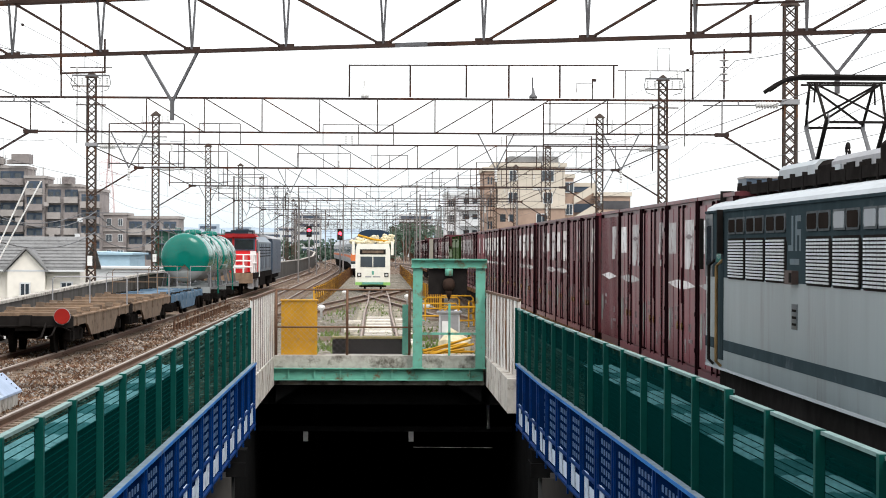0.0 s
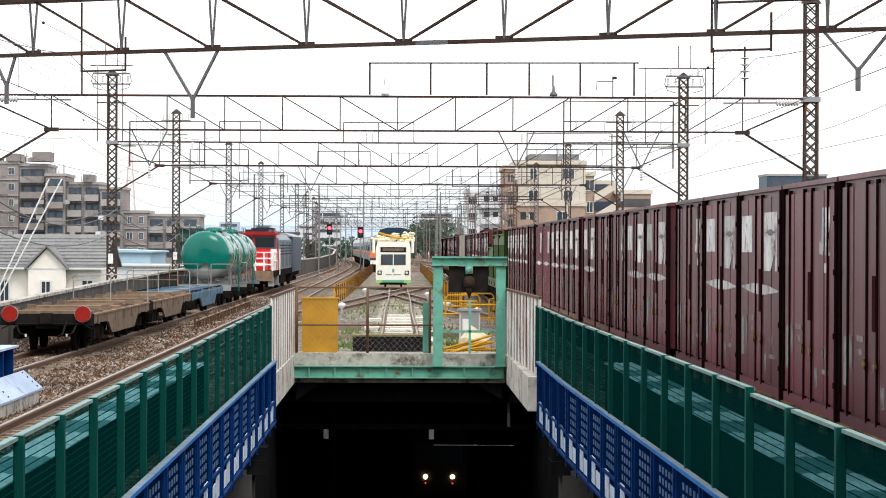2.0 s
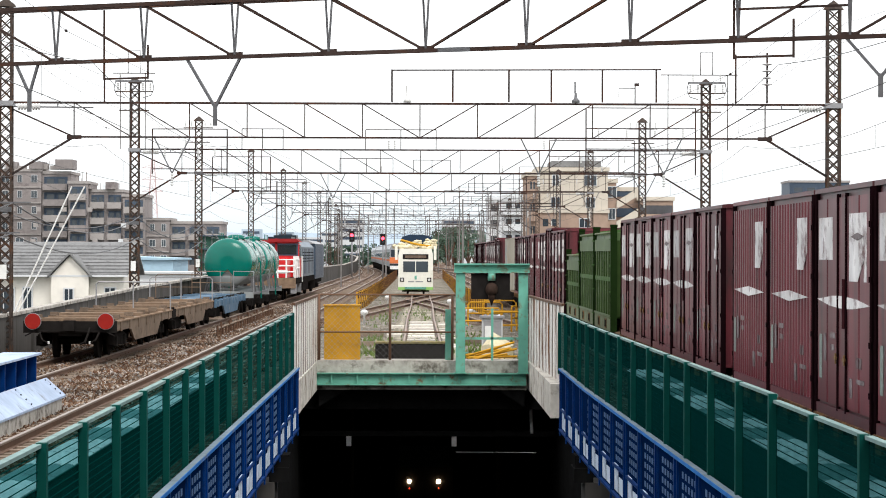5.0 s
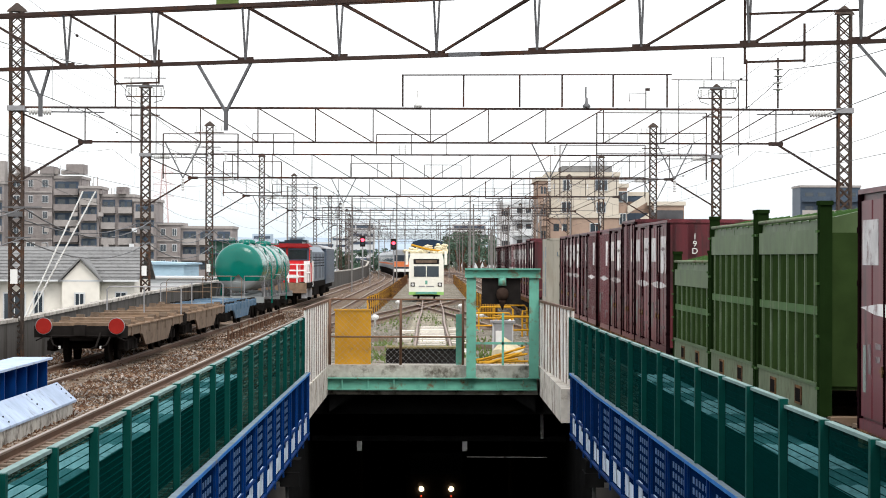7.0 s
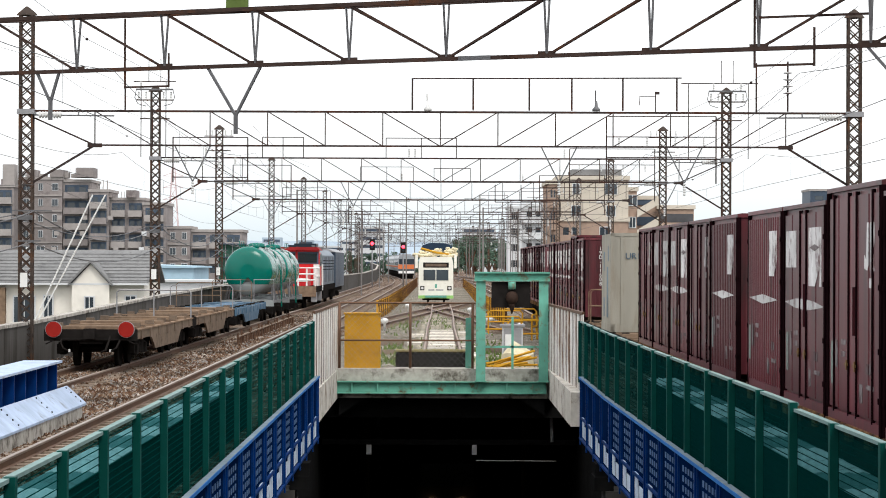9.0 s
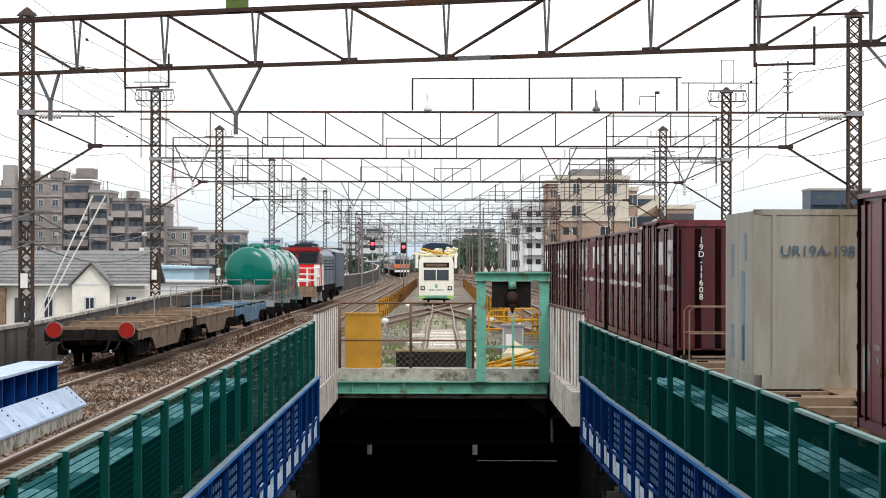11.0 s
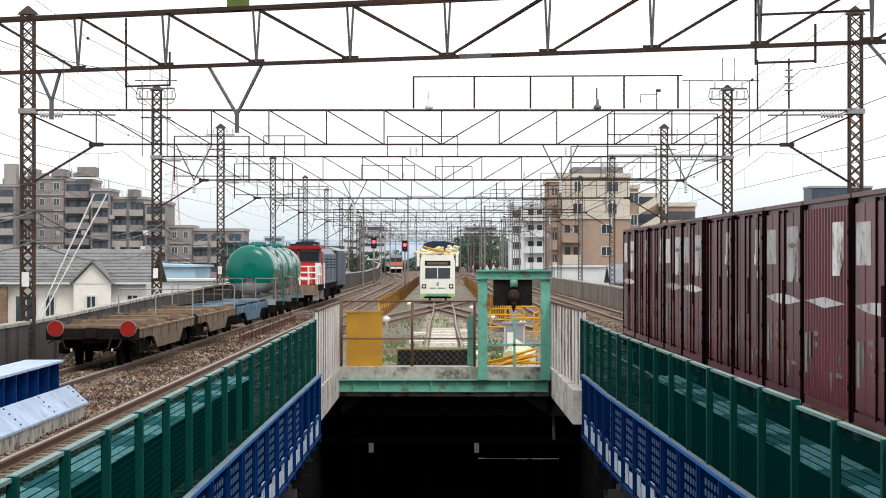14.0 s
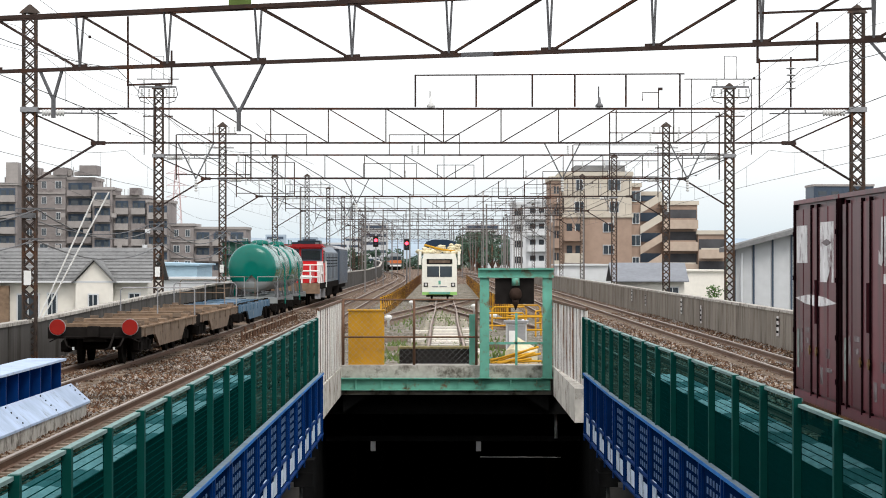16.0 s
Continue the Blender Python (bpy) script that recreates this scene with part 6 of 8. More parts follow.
    for k in (-1, 1):
        part("knee_bar", bars([((-0.35, yp + k * 0.75, 4.26), (0.35, yp + k * 0.75, 4.26))], 0.03), "black", panto)
        part("stay", bars([((-0.35, yp + k * 0.75, 4.30), (0.39, yp + k * 0.22, 4.74))], 0.022), "black", panto)
        part("stay", bars([((0.35, yp + k * 0.75, 4.30), (-0.39, yp + k * 0.22, 4.74))], 0.022), "black", panto)
        part("contact_bow", tubes([[(-0.95, yp + k * 0.2, 4.66), (-0.80, yp + k * 0.2, 4.76), (-0.7, yp + k * 0.2, 4.81), (-0.55, yp + k * 0.2, 4.835), (0.55, yp + k * 0.2, 4.835), (0.7, yp + k * 0.2, 4.81), (0.8, yp + k * 0.2, 4.76), (0.95, yp + k * 0.2, 4.66)]], 0.028, 6), "black", panto)
        part("crosshead", bars([((-0.5, yp + k * 0.22, 4.755), (0.5, yp + k * 0.22, 4.755))], 0.025), "black", panto)
    return root


FREIGHT.append((electric_loco(), 241.5, 0.0))

# ---- standing train on the siding: flat wagons, tank wagons and a red shunter ----
def on_siding(y, z=0.0, x=0.0):
    return pose(side_x(y) + x, y, z, 0, 0, -0.25)


flat = wagon("flat_wagon", 15.4, "rusty brown empty container flat wagon", "standing flat wagons", rails=False, ends=True)
flat.matrix_basis = on_siding(83.2)
copy_thing(flat, on_siding(98.8))
blue_flat = wagon("blue_flat_wagon", 16.0, "blue-grey container flat wagon with handrails", "", side="blue_wagon", top="blue_wagon", rails=True)
blue_flat.matrix_basis = on_siding(115.2)
bm = bmesh.new()
tube(bm, [(0, -0.02, 0), (0, 0.02, 0)], 0.2, 24)
DISC = mesh_of("disc", bm, "disc_red")
bm = bmesh.new()
tube(bm, [(0, -0.015, 0), (0, 0.025, 0)], 0.215, 24)
RIM = mesh_of("rim", bm, "galv")
for x in (-0.93, 0.93):
    root = thing("marker_disc", "round red tail marker disc on the wagon's end", "disc", "tail marker discs", on_siding(67.98, 0.98, x))
    shared("disc", DISC, root, pose(0, 0, 0))
    shared("rim", RIM, root, pose(0, 0.02, 0))
    part("bracket", boxes((-0.03, 0.03, 0.03, 0.17, -0.25, 0.1)), "black", root)


def tank_wagon(y):
    root = thing("tank_wagon", "glossy green and grey petroleum tank wagon", "tank wagon", "tank wagons", on_siding(y))
    L, zc = 10.4, 2.3
    for name, keep, m in (("tank_upper", 1, "tank_green"), ("tank_lower", -1, "tank_grey")):
        bm = bmesh.new()
        prof = [(0.0, 0.3), (0.05, 0.68), (0.14, 0.92), (0.26, 1.06), (0.4, 1.1)]
        line = [(-d, rr) for d, rr in prof] + [(-L + d, rr) for d, rr in prof[::-1]]
        rings = []
        n = 20
        if keep < 0:
            line = [(yy, rr) for yy, rr in line if rr > 0.66]
        for yy, rr in line:
            zz = -0.62
            ring = []
            cut = math.asin(max(-1, min(1, zz / rr))) if rr > 0.63 else -math.pi / 2
            a0, a1 = (cut, math.pi - cut) if keep > 0 else (math.pi - cut, 2 * math.pi + cut)
            for k in range(n + 1):
                a = a0 + (a1 - a0) * k / n
                ring.append(bm.verts.new((rr * math.cos(a), yy, zc + rr * math.sin(a))))
            rings.append(ring)
        for a, b in zip(rings, rings[1:]):
            for k in range(n):
                try:
                    bm.faces.new((a[k], a[k + 1], b[k + 1], b[k])).smooth = True
                except ValueError:
                    pass
        for ring in (rings[0], rings[-1]):
            bm.faces.new(ring)
        bmesh.ops.remove_doubles(bm, verts=bm.verts, dist=0.0005)
        part(name, bm, m, root, "green upper tank shell" if keep > 0 else "grey lower tank shell")
    for yy in (-3.4, -7.0):
        bm = bmesh.new()
        tube(bm, [(1.115 * math.cos(a), yy, zc + 1.115 * math.sin(a)) for a in (math.pi * (k / 14 * 1.3 - 0.15) for k in range(15))], 0.022, 4)
        part("strap", bm, "tank_grey", root)
    part("inner_drum", tubes([[(0, -0.16, zc), (0, -L + 0.16, zc)]], 0.86, 24), "tank_grey", root)
    dome = bmesh.new()
    tube(dome, [(0, -5.2, zc + 1.02), (0, -5.2, zc + 1.24), (0, -5.2, zc + 1.3)], [0.4, 0.4, 0.25], 14)
    box(dome, -0.7, 0.7, -6.5, -3.9, zc + 1.10, zc + 1.13)
    for x in (-0.7, 0.7):
        for yy in (-6.5, -5.2, -3.9):
            tube(dome, [(x, yy, zc + 1.12), (x, yy, zc + 1.36)], 0.02, 5)
        tube(dome, [(x, -6.5, zc + 1.36), (x, -3.9, zc + 1.36)], 0.02, 5)
    tube(dome, [(0.3, -9.6, zc + 0.95), (0.3, -9.6, zc + 1.25)], 0.15, 10)
    part("manway", dome, "tank_green", root, "green manway dome with walkway")
    part("frame", boxes((-0.35, 0.35, -L - 0.3, 0.3, 0.65, 1.0), (-1.2, 1.2, -L - 0.35, -L - 0.25, 0.7, 0.98), (-1.2, 1.2, 0.25, 0.35, 0.7, 0.98)), "tank_grey", root)
    for s in (-1, 1):
        for yy in (-1.3, -2.6, -5.2, -7.8, -9.2):
            part("saddle", bars([((s * 1.12, yy, 0.9), (s * 0.98, yy, 1.6))], 0.07), "dark_galv", root)
        part("side_rail", bars([((s * 1.15, -L, 0.9), (s * 1.15, 0, 0.9))], 0.09), "dark_galv", root)
        part("ladder", tubes([[(s * 1.2, yy, 0.6), (s * 1.16, yy, 2.3), (s * 0.8, yy, 3.2)] for yy in (-5.0, -5.5)], 0.025, 5), "tank_green", root)
    for yy in (-2.2, -L + 2.2):
        b = shared("bogie", BOGIE, root, pose(0, yy, 0))
        for dy in (-0.95, 0.95):
            shared("wheelset", WHEELS, b, pose(0, dy, 0))
    lines = [[(x0, -L - 0.3, 0.95), (x0, -L - 0.3, 1.9), (x1, -L - 0.3, 1.9), (x1, -L - 0.3, 0.95)] for x0, x1 in ((-1.2, -0.3), (0.3, 1.2))]
    for line in lines:
        part("end_rail", tubes([line], 0.025, 6), "galv", root)
    return root


tank_wagon(130.6)
tank_wagon(142.0)


def red_shunter(y):
    root = thing("shunting_locomotive", "red, white and slate shunting locomotive with white hand rails", "locomotive", "", on_siding(y))
    bm = bmesh.new()
    prism(bm, [(-1.35, 1.3), (1.35, 1.3), (1.35, 3.2), (1.15, 3.42), (-1.15, 3.42), (-1.35, 3.2)], 4.6, 7.0, axis="y")
    part("cab", bm, "red", root, "red cab")
    bm = bmesh.new()
    prism(bm, [(-1.42, 3.38), (1.42, 3.38), (1.2, 3.58), (-1.2, 3.58)], 4.35, 7.2, axis="y")
    part("cab_roof", bm, "red_dull", root, "dull red cab roof")
    part("brow", boxes((-1.3, 1.3, 4.56, 4.6, 2.58, 3.3)), "slate", root, "dark window surround")
    for x0, x1 in ((-1.2, -0.1), (0.1, 1.2)):
        part("cab_window", boxes((x0, x1, 4.53, 4.56, 2.66, 3.2)), "pane_dark", root)
    part("window_pillar", boxes((-0.06, 0.06, 4.5, 4.6, 2.5, 3.6)), "red_dull", root)
    side = part("side_window", boxes((1.35, 1.37, 4.9, 6.7, 2.45, 3.2)), "pane_dark", root)
    part("window_post", boxes((1.37, 1.38, 5.75, 5.85, 2.45, 3.2)), "slate", side)
    part("low_hood", boxes((-0.85, 0.85, 1.6, 4.6, 1.3, 2.3)), "red", root)
    part("hood_band", boxes((-0.86, 0.86, 1.58, 1.6, 1.55, 1.75)), "white", root)
    bm = bmesh.new()
    prism(bm, [(-1.35, 1.3), (1.35, 1.3), (1.35, 3.1), (1.0, 3.45), (-1.0, 3.45), (-1.35, 3.1)], 7.0, 24.0, axis="y")
    part("hood", bm, "slate_pale", root, "slate blue equipment hood")
    for i in range(6):
        panel = part("hood_panel", boxes((1.35, 1.37, 8.4 + i * 2.5, 10.6 + i * 2.5, 1.45, 3.0)), "slate" if i % 2 else "slate_pale", root)
        for k in range(4):
            part("slot", boxes((1.37, 1.376, 8.6 + i * 2.5, 10.4 + i * 2.5, 2.2 + k * 0.18, 2.26 + k * 0.18)), "black", panel)
    for y0, y1, z in ((8.0, 12.4, 3.72), (13.6, 16.0, 3.85), (17.4, 22.0, 3.66)):
        part("roof_gear", boxes((-0.7, 0.7, y0, y1, 3.45, z)), "cab_dark", root, "dark roof fan housing")
    part("white_panel", boxes((1.37, 1.40, 7.0, 8.2, 1.0, 2.55)), "white", root)
    part("white_panel", boxes((1.0, 1.35, 4.57, 4.6, 1.3, 2.55)), "white", root)
    part("frame", boxes((-1.4, 1.4, 0, 24.3, 0.95, 1.3)), "black", root)
    part("front_plate", boxes((-1.4, 1.4, -0.04, 0.0, 0.7, 1.3)), "deck", root, "rusty buffer plate")
    for x0, x1 in ((-1.35, -0.35), (0.35, 1.35)):
        part("hand_rail", tubes([[(x0, 0.08, 1.3), (x0, 0.08, 2.35), (x1, 0.08, 2.35), (x1, 0.08, 1.3)], [(x0, 0.08, 1.65), (x1, 0.08, 1.65)], [(x0, 0.08, 2.0), (x1, 0.08, 2.0)], [((x0 + x1) / 2, 0.08, 1.3), ((x0 + x1) / 2, 0.08, 2.35)]], 0.05, 6), "white", root, "white painted hand rails")
    part("hand_rail", tubes([[(1.38, 0.1, 2.35), (1.38, 3.6, 2.35), (1.38, 4.2, 1.3)], [(1.38, 0.1, 1.85), (1.38, 3.9, 1.85)], [(1.38, 2.0, 1.3), (1.38, 2.0, 2.35)]], 0.05, 6), "white", root, "white painted hand rails")
    for yy in (3.0, 20.2):
        b = shared("bogie", BOGIE, root, pose(0, yy, 0.05))
        for dy in (-0.95, 0.95):
            shared("wheelset", WHEELS, b, pose(0, dy, -0.05))
    for y0 in (0.1, 5.6, 23.8):
        part("step", boxes((1.1, 1.42, y0, y0 + 0.4, 0.4, 0.95)), "galv" if y0 < 6 else "black", root)
    part("tank_box", boxes((0.9, 1.38, 9.0, 15.5, 0.45, 0.95)), "black", root)
    return root


red_shunter(153.0)
SIDE_X = side_x(186.0)
van = thing("grey_van", "slate grey covered railway van behind the shunter", "wagon")
part("body", boxes((SIDE_X - 1.35, SIDE_X + 1.35, 178.2, 193.5, 1.0, 3.35)), "slate", van)
bm = bmesh.new()
prism(bm, [(SIDE_X - 1.38, 3.35), (SIDE_X + 1.38, 3.35), (SIDE_X + 0.8, 3.6), (SIDE_X - 0.8, 3.6)], 178, 193.7, axis="y")
part("roof", bm, "galv", van)
for i in range(7):
    part("side_panel", boxes((SIDE_X + 1.35, SIDE_X + 1.38, 178.6 + i * 2.1, 180.4 + i * 2.1, 1.15, 3.2)), "slate", van)
for yy in (180.8, 190.9):
    b = shared("bogie", BOGIE, van, pose(SIDE_X, yy, 0))
    for dy in (-0.95, 0.95):
        shared("wheelset", WHEELS, b, pose(0, dy, 0))
part("underframe", boxes((SIDE_X - 1.2, SIDE_X + 1.2, 178.4, 193.3, 0.7, 1.0)), "black", van)


# ---- parked tram ----
def tram():
    root = thing("tram", "cream tram with lime skirt parked behind the buffer", "tram", "", pose(-0.38, 176.0, 0))
    bm = bmesh.new()
    prism(bm, [(-1.15, 0.5), (1.15, 0.5), (1.15, 2.6), (1.05, 3.05), (-1.05, 3.05), (-1.15, 2.6)], 0.0, 11.5, axis="y")
    part("body", bm, "cream", root)
    part("skirt", boxes((-1.16, 1.16, -0.02, 11.5, 0.3, 0.5)), "lime", root, "lime green skirt")
    part("windscreen", boxes((-0.85, 0.85, -0.02, 0.0, 1.5, 2.2)), "glass", root)
    for x in (-0.85, 0.0, 0.85):
        part("pillar", boxes((x - 0.025, x + 0.025, -0.03, -0.02, 1.5, 2.2)), "cream", root)
    part("destination_blind", boxes((-0.85, 0.85, -0.025, 0.0, 2.35, 2.68)), "black", root)
    part("blind_strip", boxes((-0.7, 0.7, -0.03, -0.02, 2.42, 2.6)), "wagon_side", root)
    for x in (-0.9, 0.9):
        lamp = part("lamp_bezel", boxes((x - 0.14, x + 0.14, -0.03, 0.0, 0.85, 1.12)), "black", root)
        bm = bmesh.new()
        tube(bm, [(x, -0.05, 0.985), (x, 0.0, 0.985)], 0.09, 12)
        part("headlamp", bm, "porcelain", lamp)
    part("emblem", boxes((-0.07, 0.08, -0.01, 0.0, 1.0, 1.25)), "gate_green", root)
    part("number_bars", boxes((-0.5, -0.1, -0.01, 0.0, 0.82, 0.9), (0.0, 0.5, -0.01, 0.0, 0.82, 0.9)), "galv", root)
    part("bumper", boxes((-0.7, 0.7, -0.15, 0.0, 0.36, 0.5)), "gate_green", root)
    part("underframe", boxes((-0.9, 0.9, 0.3, 11.2, 0.18, 0.3)), "black", root)
    for yy in (2.4, 9.0):
        shared("wheelset", WHEELS, root, pose(0, yy, 0))
    # folded roof gear under a torn cover
    bm = bmesh.new()
    rnd = random.Random(5)
    for i in range(70):
        x, y, z = rnd.uniform(-1.4, 1.35), rnd.uniform(0.2, 2.4), 3.1 + abs(rnd.gauss(0, 0.22))
        bmesh.ops.create_icosphere(bm, subdivisions=1, radius=rnd.uniform(0.07, 0.22), matrix=Matrix.Translation((x, y, z)) @ Matrix.Diagonal((1.3, 1.0, 0.7, 1)))
    part("roof_cover", bm, "tarp", root, "crumpled cream cover over roof gear", kind="stuff")
    for x in (-1.29, 1.29):
        part("side_mirror", boxes((x - 0.09, x + 0.09, 0.1, 0.3, 2.3, 3.2)), "cream", root)
    part("trolley_pole", tubes([[(-1.0, 0.1, 3.62), (0.1, 0.25, 3.32), (1.0, 0.3, 3.2)]], 0.07, 8), "yellow", root, "yellow pole laid across the roof")
    bm = bmesh.new()
    prism(bm, [(-1.1, 3.05), (1.3, 3.05), (1.25, 3.6), (1.0, 3.85), (0.5, 4.0), (-0.4, 4.0), (-0.9, 3.85), (-1.05, 3.6)], 3.2, 7.5, axis="y")
    part("roof_unit", bm, "navy", root, "dark navy roof unit")
    return root


tram()


# ---- far commuter train on the bend, and the train in the tunnel ----
FAR_LINE = ((200, -0.6), (280, -1.5), (330, -2.4), (380, -3.9), (410, -4.8), (490, -7.0), (550, -9.2), (660, -12.4), (760, -16.0), (860, -20.5), (1000, -28.0))


def far_x(y):
    for (ya, xa), (yb, xb) in zip(FAR_LINE, FAR_LINE[1:]):
        if y <= yb:
            return xa + (xb - xa) * (y - ya) / (yb - ya)
    return FAR_LINE[-1][1] - (y - 1000) * 0.08


def far_place(y):
    slope = (far_x(y + 15) - far_x(y - 5)) / 20
    return pose(far_x(y), y, 0.15, 0, 0, math.degrees(-math.atan(slope)))


FAR_CARS = []


def far_car(tail):
    root = thing("commuter_car", "grey stainless commuter train car with orange band", "train car", "commuter train cars")
    bm = bmesh.new()
    prism(bm, [(-1.45, 0.9), (1.45, 0.9), (1.45, 3.1), (1.2, 3.6), (-1.2, 3.6), (-1.45, 3.1)], 0, 19.5, axis="y")
    part("body", bm, "train_grey", root)
    part("window_band", boxes((1.45, 1.47, 0.6, 18.9, 2.0, 2.75), (-1.47, -1.45, 0.6, 18.9, 2.0, 2.75)), "glass", root)
    part("orange_band", boxes((1.45, 1.475, 0, 19.5, 1.55, 1.8), (-1.475, -1.45, 0, 19.5, 1.55, 1.8)), "orange", root)
    part("roof_unit", boxes((-0.8, 0.8, 6, 13, 3.6, 3.85)), "galv", root)
    part("underframe", boxes((-1.2, 1.2, 0.4, 19, 0.2, 0.9), (-1.1, 1.1, 1.5, 4.5, -0.37, 0.25), (-1.1, 1.1, 15, 18, -0.37, 0.25)), "black", root)
    if tail:
        part("end_face", boxes((-1.44, 1.44, -0.03, 0.0, 1.0, 1.25), (-1.3, 1.3, -0.04, 0.0, 2.1, 3.0)), "glass", root)
        part("orange_face", boxes((-1.44, 1.44, -0.03, 0.0, 1.3, 2.05)), "orange", root)
        part("white_skirt", boxes((-1.4, 1.4, -0.03, 0.0, 0.55, 0.98)), "white", root)
    return root


FAR_CARS.append((far_car(True), 0.0))
middle = far_car(False)
FAR_CARS.append((middle, 20.0))
for k in range(2, 10):
    FAR_CARS.append((copy_thing(middle, pose(0, 0, 0)), 20.0 * k))

TUNNEL_TRAIN = thing("tunnel_train", "dark train with two lit headlights in the tunnel", "train")
bm = bmesh.new()
prism(bm, [(-1.4, -0.9), (1.4, -0.9), (1.4, 2.0), (1.1, 2.4), (-1.1, 2.4), (-1.4, 2.0)], 0.0, 12.0, axis="y")
part("body", bm, "black", TUNNEL_TRAIN)
part("windscreen", boxes((-1.2, 1.2, -0.02, 0.0, 0.7, 1.7)), "glass", TUNNEL_TRAIN)
for x in (-0.7, 0.7):
    bm = bmesh.new()
    tube(bm, [(x, -0.06, 0.0), (x, 0.0, 0.0)], 0.10, 16)
    lamp = part("headlight", bm, "headlight", TUNNEL_TRAIN, "glowing warm headlight")
    bm = bmesh.new()
    tube(bm, [(x, -0.05, -0.33), (x, 0.0, -0.33)], 0.028, 10)
    part("marker_light", bm, "tail_red", lamp, "small red marker light")

# small fittings inside the tunnel mouth
sill = thing("tunnel_crossbeam", "dark crossbeam with two pale plates in the tunnel", "beam")
part("beam", boxes((-3.15, 3.55, 70.1, 70.4, -2.085, -1.95)), "near_black", sill)
for x in (-1.90, 0.875):
    part("plate", boxes((x - 0.065, x + 0.065, 70.0, 70.06, -2.34, -2.085)), "white", sill, "pale grey-green plate")
part("pipe", tubes([[(0.93, 70.0, -2.49), (3.04, 70.0, -2.50)]], 0.010, 6), "white", sill, "thin pale pipe")
pipe = thing("drain_pipe", "pale drain pipe in the tunnel mouth", "pipe")
part("shaft", tubes([[(2.9, CUT_END + 2, -1.35), (2.92, CUT_END + 2, -2.0)]], 0.045, 8), "white", pipe)

# ---- loose things in the yard ----
# black timbers fill in the dark of the pit below the mossy edge
stop = thing("sleeper_stack", "black timber stack standing in for a dark pit, yellow edge", "timber stack")
for i in range(4):
    part("timber", boxes((-1.2, 0.68, CUT_END + 1.6 + i * 0.27, CUT_END + 1.84 + i * 0.27, BASE + 0.03, 0.34 + 0.03 * (i % 2))), "black", stop)
part("yellow_edge", boxes((-1.2, 0.68, CUT_END + 1.58, CUT_END + 2.6, 0.375, 0.42)), "moss_plank", stop, "mossy yellow top")


def yellow_fence(line):
    root = thing("yellow_fence", "ochre yellow panel fence beside the tram track", "fence", "yellow fences")
    for (xa, ya), (xb, yb) in zip(line, line[1:]):
        n = max(1, int(math.hypot(xb - xa, yb - ya) / 2.4))
        for i in range(n):
            a, b = i / n, (i + 0.62) / n
            pa, pb = (xa + (xb - xa) * a, ya + (yb - ya) * a), (xa + (xb - xa) * b, ya + (yb - ya) * b)
            lean = 0.05 * math.sin(i * 2.3)
            part("board", bars([((*pa, 0.30 + lean), (*pb, 0.30))], 0.03, 0.26), "yellow", root)
            part("top_rail", bars([((*pa, 0.74 + lean), (*pb, 0.74))], 0.05), "yellow", root)
            part("end_post", boxes((pb[0] - 0.05, pb[0] + 0.05, pb[1] - 0.05, pb[1] + 0.05, BASE, 0.80)), "sheet_gap", root, "rusty end post")
            part("post", boxes((pa[0] - 0.04, pa[0] + 0.04, pa[1] - 0.04, pa[1] + 0.04, BASE, 0.78)), "yellow", root)


yellow_fence([(-3.25, 134), (-3.0, 148), (-2.9, 190), (-2.9, 310)])
yellow_fence([(2.5, 310), (2.5, 190), (2.6, 150), (3.0, 122)])


def yellow_barrier(x, y, turn):
    root = thing("yellow_barrier", "yellow tubular barrier in the yard", "barrier", "yellow barriers", pose(x, y, BASE + 0.03, 0, 0, turn))
    part("hoop", tubes([[(-0.7, 0, 0), (-0.7, 0, 0.85), (-0.6, 0, 0.95), (0.6, 0, 0.95), (0.7, 0, 0.85), (0.7, 0, 0)], [(-0.7, 0, 0.5), (0.7, 0, 0.5)]], 0.035, 6), "yellow", root)


for x, y, turn in ((2.2, 96, 10), (2.9, 90, 20), (3.5, 100, 80), (2.6, 108, 5), (3.3, 112, 0)):
    yellow_barrier(x, y, turn)
rnd = random.Random(9)
for i in range(11):
    root = thing("yellow_pipe", "yellow painted pipe lying in a heap", "pipe", "heap of yellow pipes")
    y0 = CUT_END + 3.0 + i * 0.14
    z0 = BASE + 0.08 + 0.03 * (i % 5)
    a = rnd.uniform(-0.5, 0.35)
    part("shaft", tubes([[(1.2 + rnd.uniform(0, 0.3), y0, z0), (2.5 + rnd.uniform(-0.2, 0.2), y0 + a, z0 + rnd.uniform(-0.05, 0.42))]], 0.03, 8), "yellow", root)
cab = thing("relay_box", "pale grey metal relay box with a sloped lid", "cabinet")
part("body", boxes((1.72, 2.3, 75.0, 75.5, BASE, 0.92)), "shed", cab)
part("lid", boxes((1.66, 2.36, 74.94, 75.56, 0.92, 0.98)), "galv", cab)
part("door", boxes((1.76, 2.26, 74.985, 74.998, 0.0, 0.85)), "galv", cab)
part("notice", boxes((1.80, 2.02, 74.975, 74.984, 0.35, 0.7)), "white", cab)
cloth = thing("white_sheet", "crumpled white sheet thrown over a heap", "sheet")
bm = bmesh.new()
ring = [bm.verts.new((2.12 + 0.42 * math.cos(a) * (1 + 0.2 * math.sin(3 * a)), 73.8 + 0.4 * math.sin(a), 0.18 + 0.05 * math.sin(2 * a))) for a in (2 * math.pi * k / 14 for k in range(14))]
low = [bm.verts.new((v.co.x, v.co.y, BASE + 0.03)) for v in ring]
peak = bm.verts.new((2.0, 73.8, 0.56))
